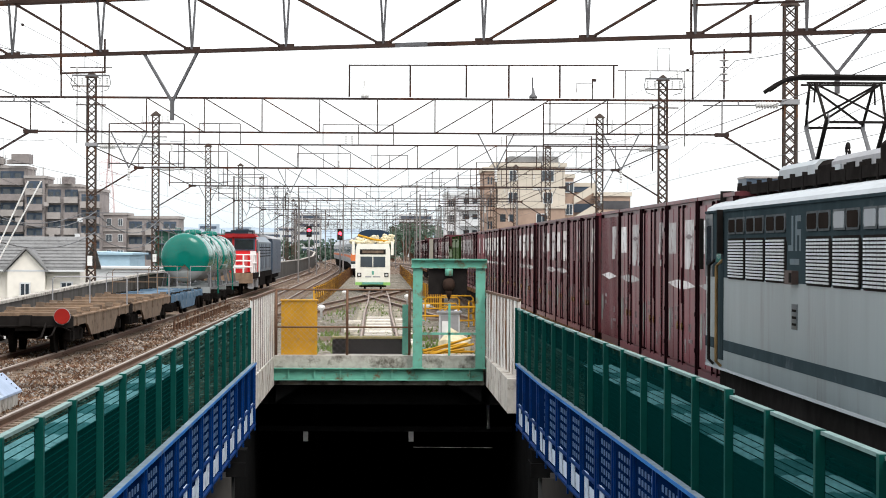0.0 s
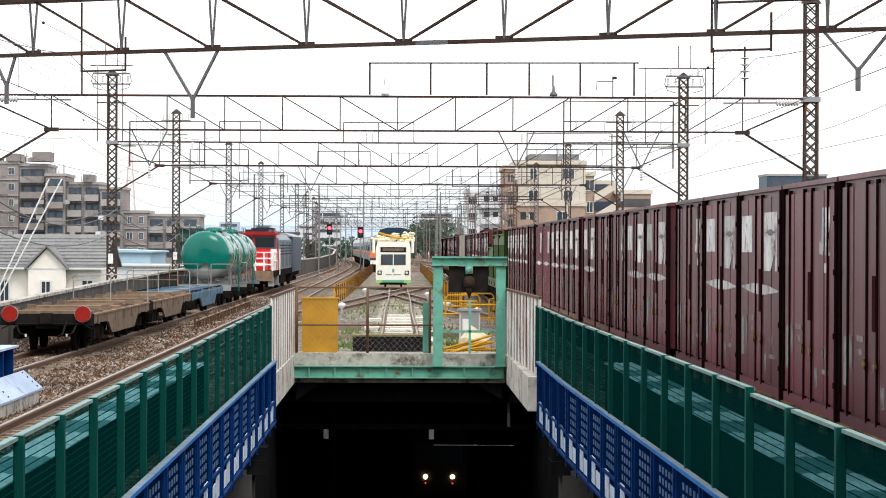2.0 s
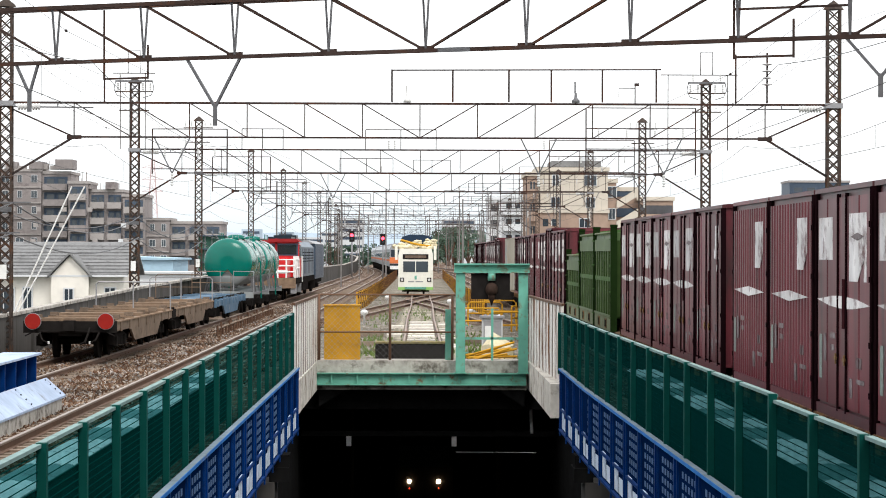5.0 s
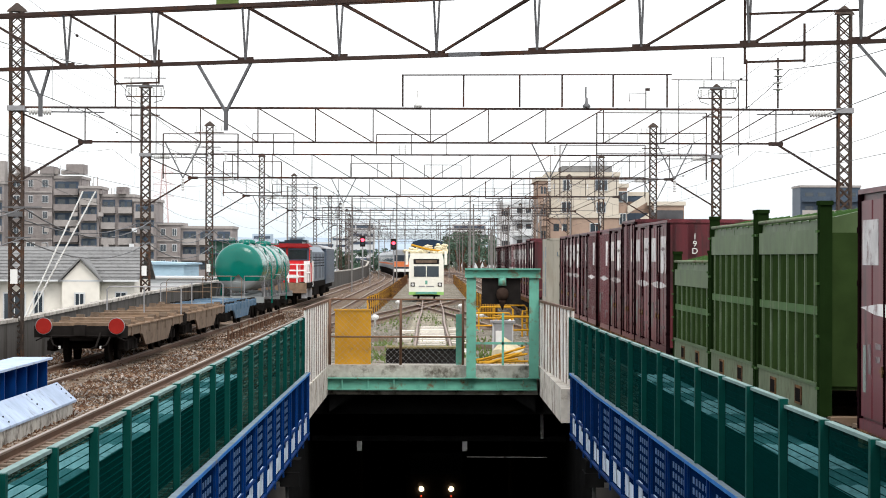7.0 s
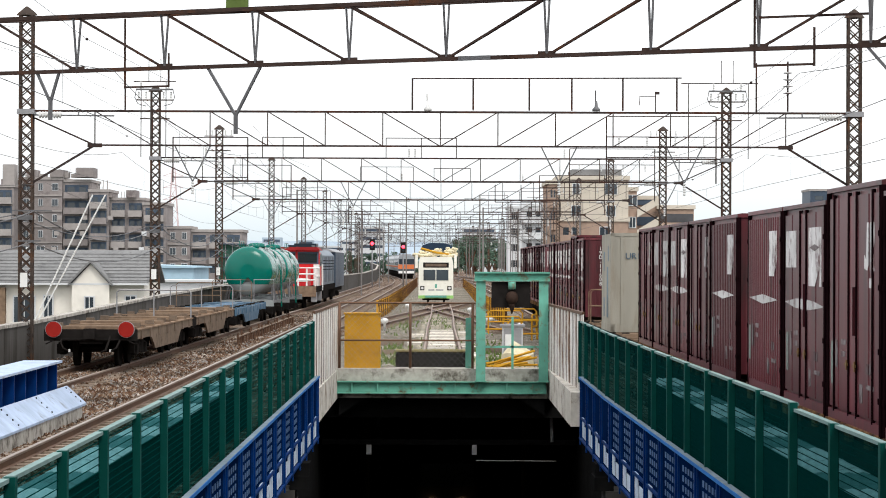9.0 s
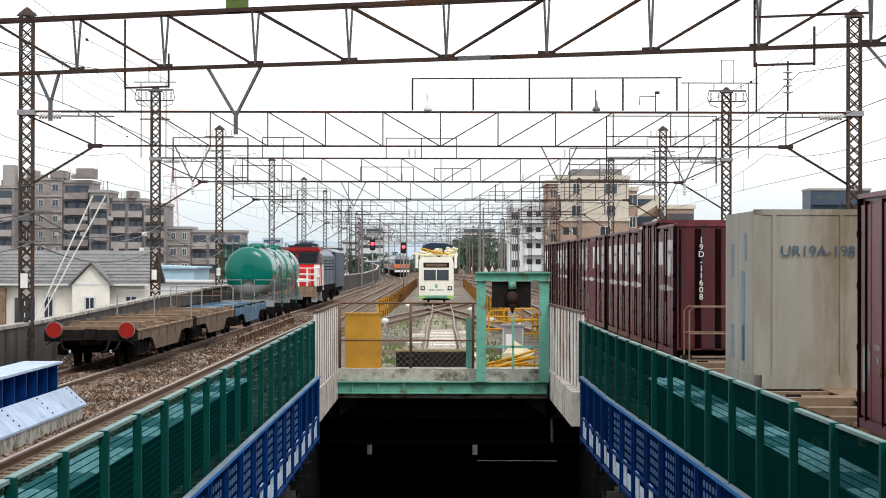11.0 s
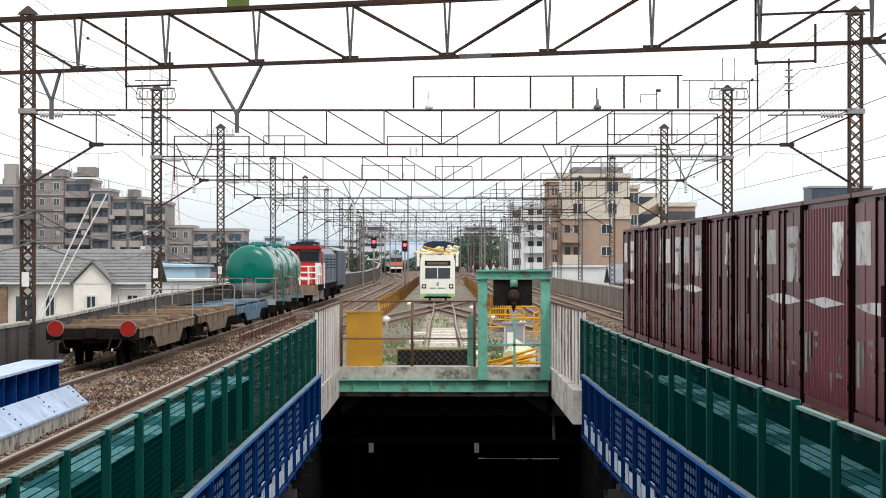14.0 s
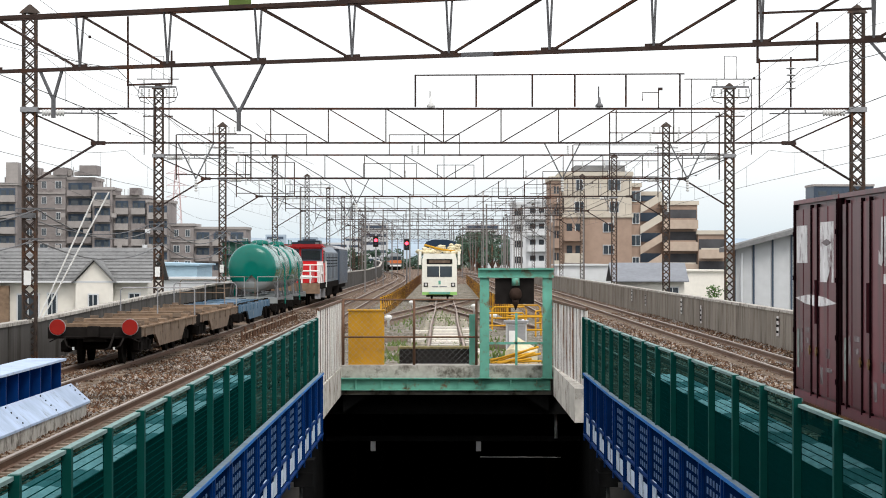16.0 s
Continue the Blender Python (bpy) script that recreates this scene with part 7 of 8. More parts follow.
for k in range(14):
    bm.faces.new((ring[k], ring[(k + 1) % 14], peak))
    bm.faces.new((low[k], low[(k + 1) % 14], ring[(k + 1) % 14], ring[k]))
part("cloth", bm, "tarp", cloth)

# blue girder section and its pale skirt, stored beside the siding
store = thing("stored_girder", "blue steel girder with pale top lying beside the siding", "girder")
part("web", boxes((-7.24, -7.21, 24, 48.3, 0.1, 0.88)), "blue", store)
part("top_flange", boxes((-7.62, -6.92, 24, 48.5, 0.88, 0.92)), "plate_dusty", store, "pale dusty top flange")
part("bottom_flange", boxes((-7.5, -6.98, 24, 48.3, BASE, 0.1)), "blue", store)
for i in range(20):
    y = 48.1 - i * 1.2
    part("stiffener", boxes((-7.21, -6.96, y - 0.03, y + 0.03, 0.1, 0.88)), "blue", store)
skirt = thing("girder_cover", "pale blue riveted sloping steel cover on a concrete plinth", "cover")
part("plinth", boxes((-6.94, -6.62, 24, 49.0, BASE, 0.06)), "concrete", skirt)
bm2 = bmesh.new()
prism(bm2, [(-6.96, 0.42), (-6.60, 0.10), (-6.60, 0.06), (-6.96, 0.06)], 24, 49.4, axis="y")
part("sloping_plate", bm2, "plate_dusty", skirt)
rv = bmesh.new()
for i in range(6):
    y = 49.0 - i * 3.6
    for k in range(4):
        x = -6.92 + k * 0.09
        z = 0.42 - (x + 6.96) * 0.889
        box(rv, x - 0.009, x + 0.009, y - 0.025, y + 0.025, z - 0.01, z + 0.02)
part("rivets", rv, "black", skirt)


# ---- colour light signals ----
def signal(x, y, z):
    root = thing("railway_signal", "black signal head showing a lit red lamp", "signal", "red signals")
    part("pole", tubes([[(x, y + 0.3, BASE), (x, y + 0.3, z + 1.2)]], 0.08, 8), "galv", root)
    head = part("signal_head", boxes((x - 0.3, x + 0.3, y, y + 0.2, z - 0.75, z + 0.5)), "black", root)
    bm = bmesh.new()
    tube(bm, [(x, y - 0.04, z), (x, y, z)], 0.19, 16)
    part("red_lamp", bm, "signal_red", head, "lit red lamp")
    bm = bmesh.new()
    tube(bm, [(x, y - 0.03, z - 0.42), (x, y, z - 0.42)], 0.14, 12)
    part("dark_lamp", bm, "glass", head)


signal(-7.85, 300, 4.75)
signal(-4.35, 300, 4.4)


# ---- buildings ----
def window(parent, x0, x1, y, z0, z1, face="y"):
    """A window set into a wall that faces the railway along -y."""
    fr = part("window", boxes((x0, x1, y - 0.10, y + 0.05, z0, z1)), "pale_render", parent)
    part("pane", boxes((x0 + 0.08, (x0 + x1) / 2 - 0.03, y - 0.12, y - 0.09, z0 + 0.08, z1 - 0.08)), "glass", fr)
    part("pane", boxes(((x0 + x1) / 2 + 0.03, x1 - 0.08, y - 0.12, y - 0.09, z0 + 0.08, z1 - 0.08)), "glass", fr)


def balcony(parent, x0, x1, y, z, material, depth=1.3, dark=False):
    b = part("balcony", boxes((x0, x1, y - depth, y + 0.05, z - 0.18, z), (x0, x1, y - depth, y - depth + 0.15, z, z + 1.05)), material, parent)
    w = (x1 - x0) / 2
    if dark:
        # flat slate sheet on the wall stands in for shade behind the parapet
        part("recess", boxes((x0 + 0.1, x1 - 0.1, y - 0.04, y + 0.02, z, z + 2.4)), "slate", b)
    part("balcony_door", boxes((x0 + w * 0.25, x0 + w * 0.85, y - 0.06, y + 0.02, z, z + 2.0)), "glass", b)
    part("balcony_door", boxes((x0 + w * 1.2, x0 + w * 1.75, y - 0.06, y + 0.02, z, z + 2.0)), "glass", b)


def stepped_block(name, label, y, blocks, material, trim, floor_h, category="apartment building", depth=14):
    """Blocks of (x0, x1, base, top, style, offset): each storey has balconies or windows."""
    root = thing(name, label, category)
    rnd = random.Random(len(blocks) * 7 + int(y))
    for x0, x1, base, top, style, off in blocks:
        yy = y + off
        part("wall", boxes((x0, x1, yy, yy + depth, base, top)), material if style != "w2" else trim, root)
        part("roof", boxes((x0 - 0.2, x1 + 0.2, yy - 0.2, yy + depth + 0.2, top, top + 0.5)), trim, root)
        z = top - floor_h
        while z > base - 0.5:
            if style == "b":
                n = max(1, round((x1 - x0) / (3.6 if material == "taupe" else 6.0)))
                for i in range(n):
                    a, b = x0 + (x1 - x0) * i / n + 0.3, x0 + (x1 - x0) * (i + 1) / n - 0.3
                    balcony(root, a, b, yy, z, trim if rnd.random() < 0.5 else material, dark=material == "taupe")
            elif style in ("w", "w2"):
                n = max(1, round((x1 - x0) / (2.7 if material == "taupe" else 4.2)))
                if material == "taupe":
                    part("ledge", boxes((x0, x1, yy - 0.25, yy, z - 0.12, z + 0.12)), trim, root)
                for i in range(n):
                    c = x0 + (x1 - x0) * (i + 0.5) / n
                    w = rnd.choice((0.45, 0.6, 0.8))
                    window(root, c - w, c + w, yy, z + 0.9, z + 2.3)
            elif style == "m":
                n = max(1, round((x1 - x0) / 4.6))
                for i in range(n):
                    a, b = x0 + (x1 - x0) * i / n, x0 + (x1 - x0) * (i + 1) / n
                    if i % 2:
                        balcony(root, a + 0.2, b - 0.2, yy, z, trim, 1.1)
                    else:
                        window(root, (a + b) / 2 - 0.7, (a + b) / 2 + 0.7, yy, z + 0.9, z + 2.1)
            z -= floor_h
    return root


# places on far fronts are worked out for a distance of 500 m (1 m is 9.4 across there)
apt = stepped_block("apartment_building", "taupe stepped apartment building with recessed balconies", 500,
                    [(-98, -79.6, TOWN, 16.3, "b", -6), (-79.6, -71.5, TOWN, 17.9, "w", 0), (-71.5, -66.3, TOWN, 17.5, "b", 1), (-66.3, -62.6, TOWN, 15.6, "b", -1), (-62.6, -56.2, TOWN, 14.1, "b", 1),
                     (-56.2, -52, TOWN, 13.2, "b", 0), (-52, -47.7, TOWN, 8.8, "w", 3), (-47.7, -38, TOWN, 8.2, "b", 5)], "taupe", "taupe_pale", 2.95)
part("lift_tower", boxes((-81.9, -79.7, 495, 499, 16, 20.6)), "taupe_pale", apt)
bm = bmesh.new()
bmesh.ops.create_icosphere(bm, subdivisions=2, radius=0.6, matrix=Matrix.Translation((-78.6, 497, 18.9)))
part("water_ball", bm, "galv", apt)
rr = random.Random(3)
bm = bmesh.new()
for i in range(26):
    x = -79 + rr.random() * 22
    z = 18.3 if x < -66.5 else (16.0 if x < -62.7 else 14.5)
    tube(bm, [(x, 502, z), (x, 502, z + rr.uniform(0.6, 2.0))], 0.06, 5)
for i in range(6):
    x = -78 + i * 2
    box(bm, x, x + rr.uniform(0.8, 1.6), 501, 503, 18.3, 18.3 + rr.uniform(0.6, 1.4))
part("roof_clutter", bm, "taupe_pale", apt, kind="stuff")

for i in range(9):
    x = -97 + i * 4.7
    top = 16.8 if x < -79.6 else (18.4 if x < -66.3 else 14.6)
    part("penthouse", boxes((x, x + rr.uniform(1.6, 3.4), 499.5, 506, top, top + rr.uniform(0.7, 1.8))), rr.choice(("taupe", "taupe_pale", "taupe")), apt)
for i in range(16):
    x, z = -78.5 + (i * 5.3) % 26, 1.5 + (i * 2.95) % 11.8
    part("air_unit", boxes((x, x + 0.9, 497.9, 498.6, z, z + 0.8)), rr.choice(("pale_render", "taupe_pale")), apt)

pylon = thing("power_pylon", "hazy red and white lattice power pylon far beyond the roofs", "pylon")
for k in range(4):
    cx, cy = (-1, 1)[k % 2], (-1, 1)[k // 2]
    part("leg", bars([((-182 + cx * 5, 1800 + cy * 5, TOWN), (-182 + cx * 0.9, 1800 + cy * 0.9, 66))], 0.45), "pylon_paint", pylon)
for k in range(9):
    z, w0, w1 = 2 + k * 7.0, 4.7 - k * 0.43, 4.7 - (k + 1) * 0.43
    part("brace", bars([((-182 - w0, 1795, z), (-182 + w1, 1795, z + 7)), ((-182 + w0, 1795.4, z), (-182 - w1, 1795.4, z + 7))], 0.3), "pylon_paint", pylon)
for z in (44, 52, 60):
    part("cross_arm", bars([((-189, 1799, z), (-175, 1799, z)), ((-189, 1799, z), (-182, 1799, z + 2.5)), ((-175, 1799, z), (-182, 1799, z + 2.5))], 0.35), "pylon_paint", pylon)

tan = stepped_block("apartment_building", "tan and ivory apartment block with outside stairs", 330,
                    [(13.1, 14.5, TOWN, 12.4, "b", 0), (14.5, 17.4, TOWN, 7.8, "b", 0.2), (17.4, 23.2, TOWN, 7.8, "m", 0.4), (14.5, 23.2, 7.8, 13.0, "w2", 0.4), (23.2, 24.3, TOWN, 11.6, "w", 1.0),
                     (24.3, 27.1, TOWN, 10.6, "", 3.0), (27.1, 31.5, TOWN, 9.4, "b", 2), (31.5, 35.0, TOWN, 5.7, "b", 1)], "tan", "ivory", 2.75)
part("roof_slab", boxes((16.2, 22.4, 331, 342, 13.5, 14.3)), "roof_tile", tan)
for k in range(5):
    z = -1.9 + k * 2.55
    bm = bmesh.new()
    prism(bm, [(24.3, z), (27.1, z + 1.7), (27.1, z + 2.7), (24.3, z + 1.0)], 330.6, 330.9, axis="y")
    flight = part("stair_flight", bm, "ivory" if k > 2 else "tan_pale", tan, "sloping stair parapet")
    # slate sheet paints the shade behind the stair flight
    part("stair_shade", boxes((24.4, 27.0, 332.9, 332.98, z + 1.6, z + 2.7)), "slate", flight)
for i, (x0, x1) in enumerate(((27.3, 31.4), (31.6, 34.9))):
    for k in range(4):
        z = (9.2, 5.5)[i] - 1.35 - k * 2.75
        # dark sheet in place of the shade under the balcony above
        part("balcony_shade", boxes((x0, x1, (331.9, 330.9)[i], (331.96, 330.96)[i], z - 0.35, z + 0.95)), "balcony_gloom", tan, "dark sheet for the shade in a balcony")
        part("parapet", boxes((x0 - 0.1, x1 + 0.1, (330.6, 329.6)[i], (330.75, 329.75)[i], z - 1.45, z - 0.35)), "tan_pale", tan)
part("roof_tank", boxes((20, 22, 334, 336, 14.3, 14.9)), "pale_render", tan)
stepped_block("apartment_building", "pale grey apartment block with balconies", 480, [(12.0, 14.6, TOWN, 12.4, "w", 0), (14.6, 18.6, TOWN, 12.8, "b", 0.5)], "pale_render", "pale_render", 2.9)
stepped_block("office_block", "grey office block with dark window bands", 620, [(86, 100, TOWN, 19.5, "b", 0)], "slate", "taupe_pale", 3.2, "office building")
stepped_block("low_block", "low taupe block behind the mast", 520, [(-42.5, -38.5, TOWN, 4.0, "b", 0)], "taupe", "taupe_pale", 2.9)


net = thing("netted_building", "low building wrapped in dull green net on scaffolding", "building")
part("wall", boxes((-33.6, -29.4, 400, 410, TOWN, 5.2)), "scaffold_net", net)
for k in range(5):
    part("scaffold_pole", bars([((-33.6 + k * 1.05, 399.8, TOWN), (-33.6 + k * 1.05, 399.8, 6.0))], 0.12), "galv", net)
for z in (1.2, 3.2, 5.2):
    part("scaffold_deck", boxes((-33.7, -29.3, 399.0, 399.9, z, z + 0.15)), "slate", net)


def house():
    root = thing("house", "cream house with grey slate roof and a gable", "house")
    y = 150.0
    part("wall", boxes((-25.5, -16.8, y, y + 8, TOWN, 1.45)), "house_wall", root)
    part("gable_wall", boxes((-20.8, -18.7, y - 0.6, y + 1, TOWN, 1.45)), "house_wall", root)
    bm = bmesh.new()
    prism(bm, [(-20.8, 1.44), (-18.7, 1.44), (-19.75, 2.55)], y - 0.6, y + 2.5, axis="y")
    part("gable", bm, "house_wall", root)
    bm = bmesh.new()
    prism(bm, [(y - 0.5, 1.42), (y + 4, 3.2), (y + 8.5, 1.42), (y + 8.5, 1.55), (y + 4, 3.35), (y - 0.5, 1.55)], -25.9, -16.5, axis="x")
    part("roof", bm, "roof_tile", root, "grey slate roof")
    bm = bmesh.new()
    for s in (-1, 1):
        prism(bm, [(-19.75, 2.62), (-19.75 + s * 1.25, 1.32), (-19.75 + s * 1.25, 1.44), (-19.75, 2.76)], y - 0.85, y + 2.6, axis="y")
    part("gable_roof", bm, "roof_tile", root)
    for k in range(9):
        z = 1.62 + k * 0.185
        yy = y - 0.42 + k * 0.47
        part("slate_course", boxes((-25.9, -16.5, yy, yy + 0.05, z - 0.01, z + 0.03)), "roof_tile", root)
    for x0, x1, z0, z1, yy in ((-24.2, -22.9, -1.4, 0.75, y), (-22.5, -21.9, -1.6, 0.8, y), (-20.1, -19.5, -1.2, 0.75, y - 0.6), (-17.9, -17.2, -0.3, 0.8, y)):
        window(root, x0, x1, yy, z0, z1)
    part("brown_wall", boxes((-27, -24.6, y - 0.4, y + 6, TOWN, 1.2)), "deck", root)
    part("gutter", boxes((-25.9, -16.5, y - 0.62, y - 0.5, 1.36, 1.46)), "pale_render", root)


house()


def shed_building(name, label, x0, x1, y0, y1, top, wall, roof, ridge=0.0):
    root = thing(name, label, "building")
    part("wall", boxes((x0, x1, y0, y1, TOWN, top)), wall, root)
    bm = bmesh.new()
    xm = (x0 + x1) / 2
    prism(bm, [(x0 - 0.3, top), (x1 + 0.3, top), (x1 + 0.3, top + 0.15), (xm, top + 0.15 + ridge), (x0 - 0.3, top + 0.15)], y0 - 0.3, y1 + 0.3, axis="y")
    part("roof", bm, roof, root)
    return root


shed_building("low_shed", "low shed with pale blue sheet roof", -40, -21.5, 230, 245, 2.1, "sky_roof", "sky_roof", 0.3)
shed_building("white_annex", "white rendered annex behind the wall", -23, -16.9, 200, 206, 1.15, "pale_render", "pale_render")
shed_building("low_building", "low white building behind the boundary wall", 12.6, 19.5, 300, 308, 1.9, "pale_render", "pale_render", 0.05)
shed_building("low_building", "low white building behind the boundary wall", 19.6, 31, 290, 300, 1.3, "house_wall", "house_wall", 0.05)
wh = thing("small_house", "small cream house with a blue-grey pitched roof", "house")
part("wall", boxes((12.9, 18.0, 200, 206, TOWN, 1.0)), "house_wall", wh)
bm = bmesh.new()
prism(bm, [(199.4, 0.95), (203, 2.25), (206.6, 0.95), (206.6, 1.05), (203, 2.4), (199.4, 1.05)], 12.5, 18.3, axis="x")
part("pitched_roof", bm, "grey_roof", wh, "blue-grey sheet roof")
window(wh, 16.6, 17.6, 200, -0.6, 0.6)

# pale clad warehouse beside the eastern wall, its eave falling towards the railway
ware = thing("warehouse", "pale grey clad warehouse with dark posts and sloping eave", "warehouse")
bm = bmesh.new()
prism(bm, [(15.1, TOWN), (60, TOWN), (60, 7.5), (21.6, 4.9), (15.1, 3.15)], 140, 142, axis="y")
part("wall", bm, "shed", ware)
for i in range(9):
    x = 15.2 + i * 1.0
    top = 3.15 + (x - 15.1) * 0.27
    part("cladding_post", boxes((x, x + 0.1, 139.93, 140, TOWN, top)), "slate", ware)
bm = bmesh.new()
prism(bm, [(14.7, 3.05), (21.6, 4.92), (60, 7.52), (60, 7.8), (21.6, 5.2), (14.7, 3.3)], 139.2, 142.5, axis="y")
part("roof", bm, "roof_tile", ware)
part("pipe", tubes([[(15.6, 139.8, 3.0), (15.6, 139.8, -3)]], 0.06, 6), "pale_render", ware)


for y, z0, z1, m in ((152, 0.3, 0.95, "white"), (142, 0.2, 0.8, "marking"), (121, 0.2, 0.9, "white"), (112, 0.0, 0.75, "marking"), (86.6, 0.2, 0.85, "marking")):
    root = thing("wall_sign", "narrow white marker plate on the boundary wall", "sign", "wall marker plates")
    xw = 11.2 + EAST * y - 0.13
    part("plate", boxes((xw - 0.02, xw, y - 0.28, y + 0.28, z0, z1)), m, root)
    for k in range(3):
        part("dark_bar", boxes((xw - 0.03, xw - 0.02, y - 0.28, y + 0.28, z0 + 0.1 + k * 0.2, z0 + 0.18 + k * 0.2)), "black", root)


# ---- trees and bushes ----
def leaf_clump(bm, c, r, n, size, rnd):
    for _ in range(n):
        d = Vector((rnd.gauss(0, 1), rnd.gauss(0, 1), rnd.gauss(0, 1))).normalized() * r * rnd.random() ** 0.4
        p = Vector(c) + Vector((d.x, d.y, d.z * 0.75))
        a = Vector((rnd.gauss(0, 1), rnd.gauss(0, 1), rnd.gauss(0, 1))).normalized() * size * rnd.uniform(0.6, 1.3)
        b = a.cross(Vector((rnd.gauss(0, 1), rnd.gauss(0, 1), rnd.gauss(0, 1)))).normalized() * size * 0.6
        bm.faces.new([bm.verts.new(p + v) for v in (-a, b, a, -b)])


def tree(x, y, base, height, spread, seed, material="foliage"):
    rnd = random.Random(seed)
    root = thing("tree", "leafy green tree beyond the railway", "tree", "trees")
    bm = bmesh.new()
    tube(bm, [(x, y, base), (x + 0.1, y, base + height * 0.35), (x, y, base + height * 0.75)], [height * 0.035, height * 0.025, height * 0.01], 7)
    for k in range(5):
        a = rnd.random() * 6.28
        tube(bm, [(x, y, base + height * 0.35), (x + math.cos(a) * spread * 0.6, y + math.sin(a) * spread * 0.6, base + height * rnd.uniform(0.55, 0.8))], [height * 0.016, height * 0.006], 5)
    part("trunk", bm, "rail", root)
    bm = bmesh.new()
    for k in range(16):
        a, rr = rnd.random() * 6.28, spread * rnd.random() ** 0.5
        leaf_clump(bm, (x + math.cos(a) * rr, y + math.sin(a) * rr, base + height * rnd.uniform(0.45, 0.92)), spread * 0.38, 60, spread * 0.09, rnd)
    part("crown", bm, material, root)


tree(16.2, 145, TOWN, 6.3, 0.95, 1, "foliage_fresh")
tree(15.2, 148, TOWN, 5.9, 0.8, 2, "foliage_fresh")
rt = random.Random(12)
for i in range(26):
    x = 2 + i * 1.3 + rt.uniform(-1, 1)
    tree(x - 3, 640 + rt.uniform(-30, 30), TOWN, 11 + 3.0 * math.sin(min(1, max(0, (i - 2) / 14)) * 3.1) + rt.uniform(-1, 1), 3.4, 20 + i)
for i in range(14):
    tree(-75 + i * 5 + rt.uniform(-1, 1), 700, TOWN, 8 + rt.uniform(-2, 2), 4.0, 60 + i)

# ---- hazy distance: low wooded ridges and far blocks ----
def ridge(name, y, x0, x1, heights, material, label):
    bm = bmesh.new()
    n = 120
    lo, hi = [], []
    for i in range(n + 1):
        x = x0 + (x1 - x0) * i / n
        h = heights(i / n) + 2.0 * noise.noise((x * 0.02, y, 0)) + 1.0 * noise.noise((x * 0.1, y, 3))
        lo.append(bm.verts.new((x, y, TOWN - 1)))
        hi.append(bm.verts.new((x, y + 60, max(TOWN, h))))
    for i in range(n):
        bm.faces.new((lo[i], lo[i + 1], hi[i + 1], hi[i]))
    tagged(part(name, bm, material), label, "hills", kind="structure")


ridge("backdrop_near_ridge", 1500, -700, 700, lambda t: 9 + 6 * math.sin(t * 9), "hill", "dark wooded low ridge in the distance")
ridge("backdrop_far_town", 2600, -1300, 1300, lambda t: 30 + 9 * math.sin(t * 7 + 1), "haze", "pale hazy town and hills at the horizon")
rb = random.Random(44)
for i in range(46):
    x, y, h, w = rb.uniform(-230, 30), rb.uniform(900, 1300), rb.uniform(4, 16), rb.uniform(5, 14)
    root = thing("far_building", "pale hazy building in the far town", "building", "far town buildings")
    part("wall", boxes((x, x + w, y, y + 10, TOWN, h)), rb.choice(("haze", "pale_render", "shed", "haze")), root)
    for k in range(max(1, int(h / 3))):
        part("window_band", boxes((x + 0.6, x + w - 0.6, y - 0.1, y, h - 1.8 - k * 3, h - 0.8 - k * 3)), "slate", root)

# pale boards laid between and beside the rails of the stub track
rb2 = random.Random(17)
for k in range(15):
    y = 80.0 + k * 2.1
    for x0, x1 in ((-0.46, 0.46),) + (((0.66, 1.15),) if k % 4 < 2 else ()) + (((-1.2, -0.68),) if k % 5 == 1 else ()):
        board_thing = thing("track_board", "pale weathered board laid beside a rail", "board", "track boards", pose((x0 + x1) / 2, y, 0, 0, 0, rb2.uniform(-1.5, 1.5)))
        w = (x1 - x0) / 2
        part("board", boxes((-w, w, -0.62, 0.62 + rb2.uniform(-0.1, 0.25), -0.2, -0.075 + rb2.uniform(0, 0.02))), "sleeper_pale", board_thing)


# small weeds between the rails of the stub track
bm = bmesh.new()
rw = random.Random(8)
for _ in range(1400):
    x, y = rw.choice((rw.gauss(-0.1, 0.3), rw.gauss(-1.6, 0.5), rw.gauss(1.7, 0.5))), rw.choice((rw.gauss(88, 4), rw.gauss(125, 12), rw.gauss(78, 3)))
    h = rw.uniform(0.05, 0.2)
    a = rw.random() * 3.14
    dx, dy = 0.05 * math.cos(a), 0.05 * math.sin(a)
    if y < 71:
        continue
    bm.faces.new([bm.verts.new(v) for v in ((x - dx, y - dy, BASE + 0.03), (x + dx, y + dy, BASE + 0.03), (x + dx * 0.3 + rw.gauss(0, 0.04), y, BASE + 0.03 + h))])
tagged(part("weeds", bm, "weeds"), "tufts of yellow-green weeds in the gravel", "weeds", kind="stuff")


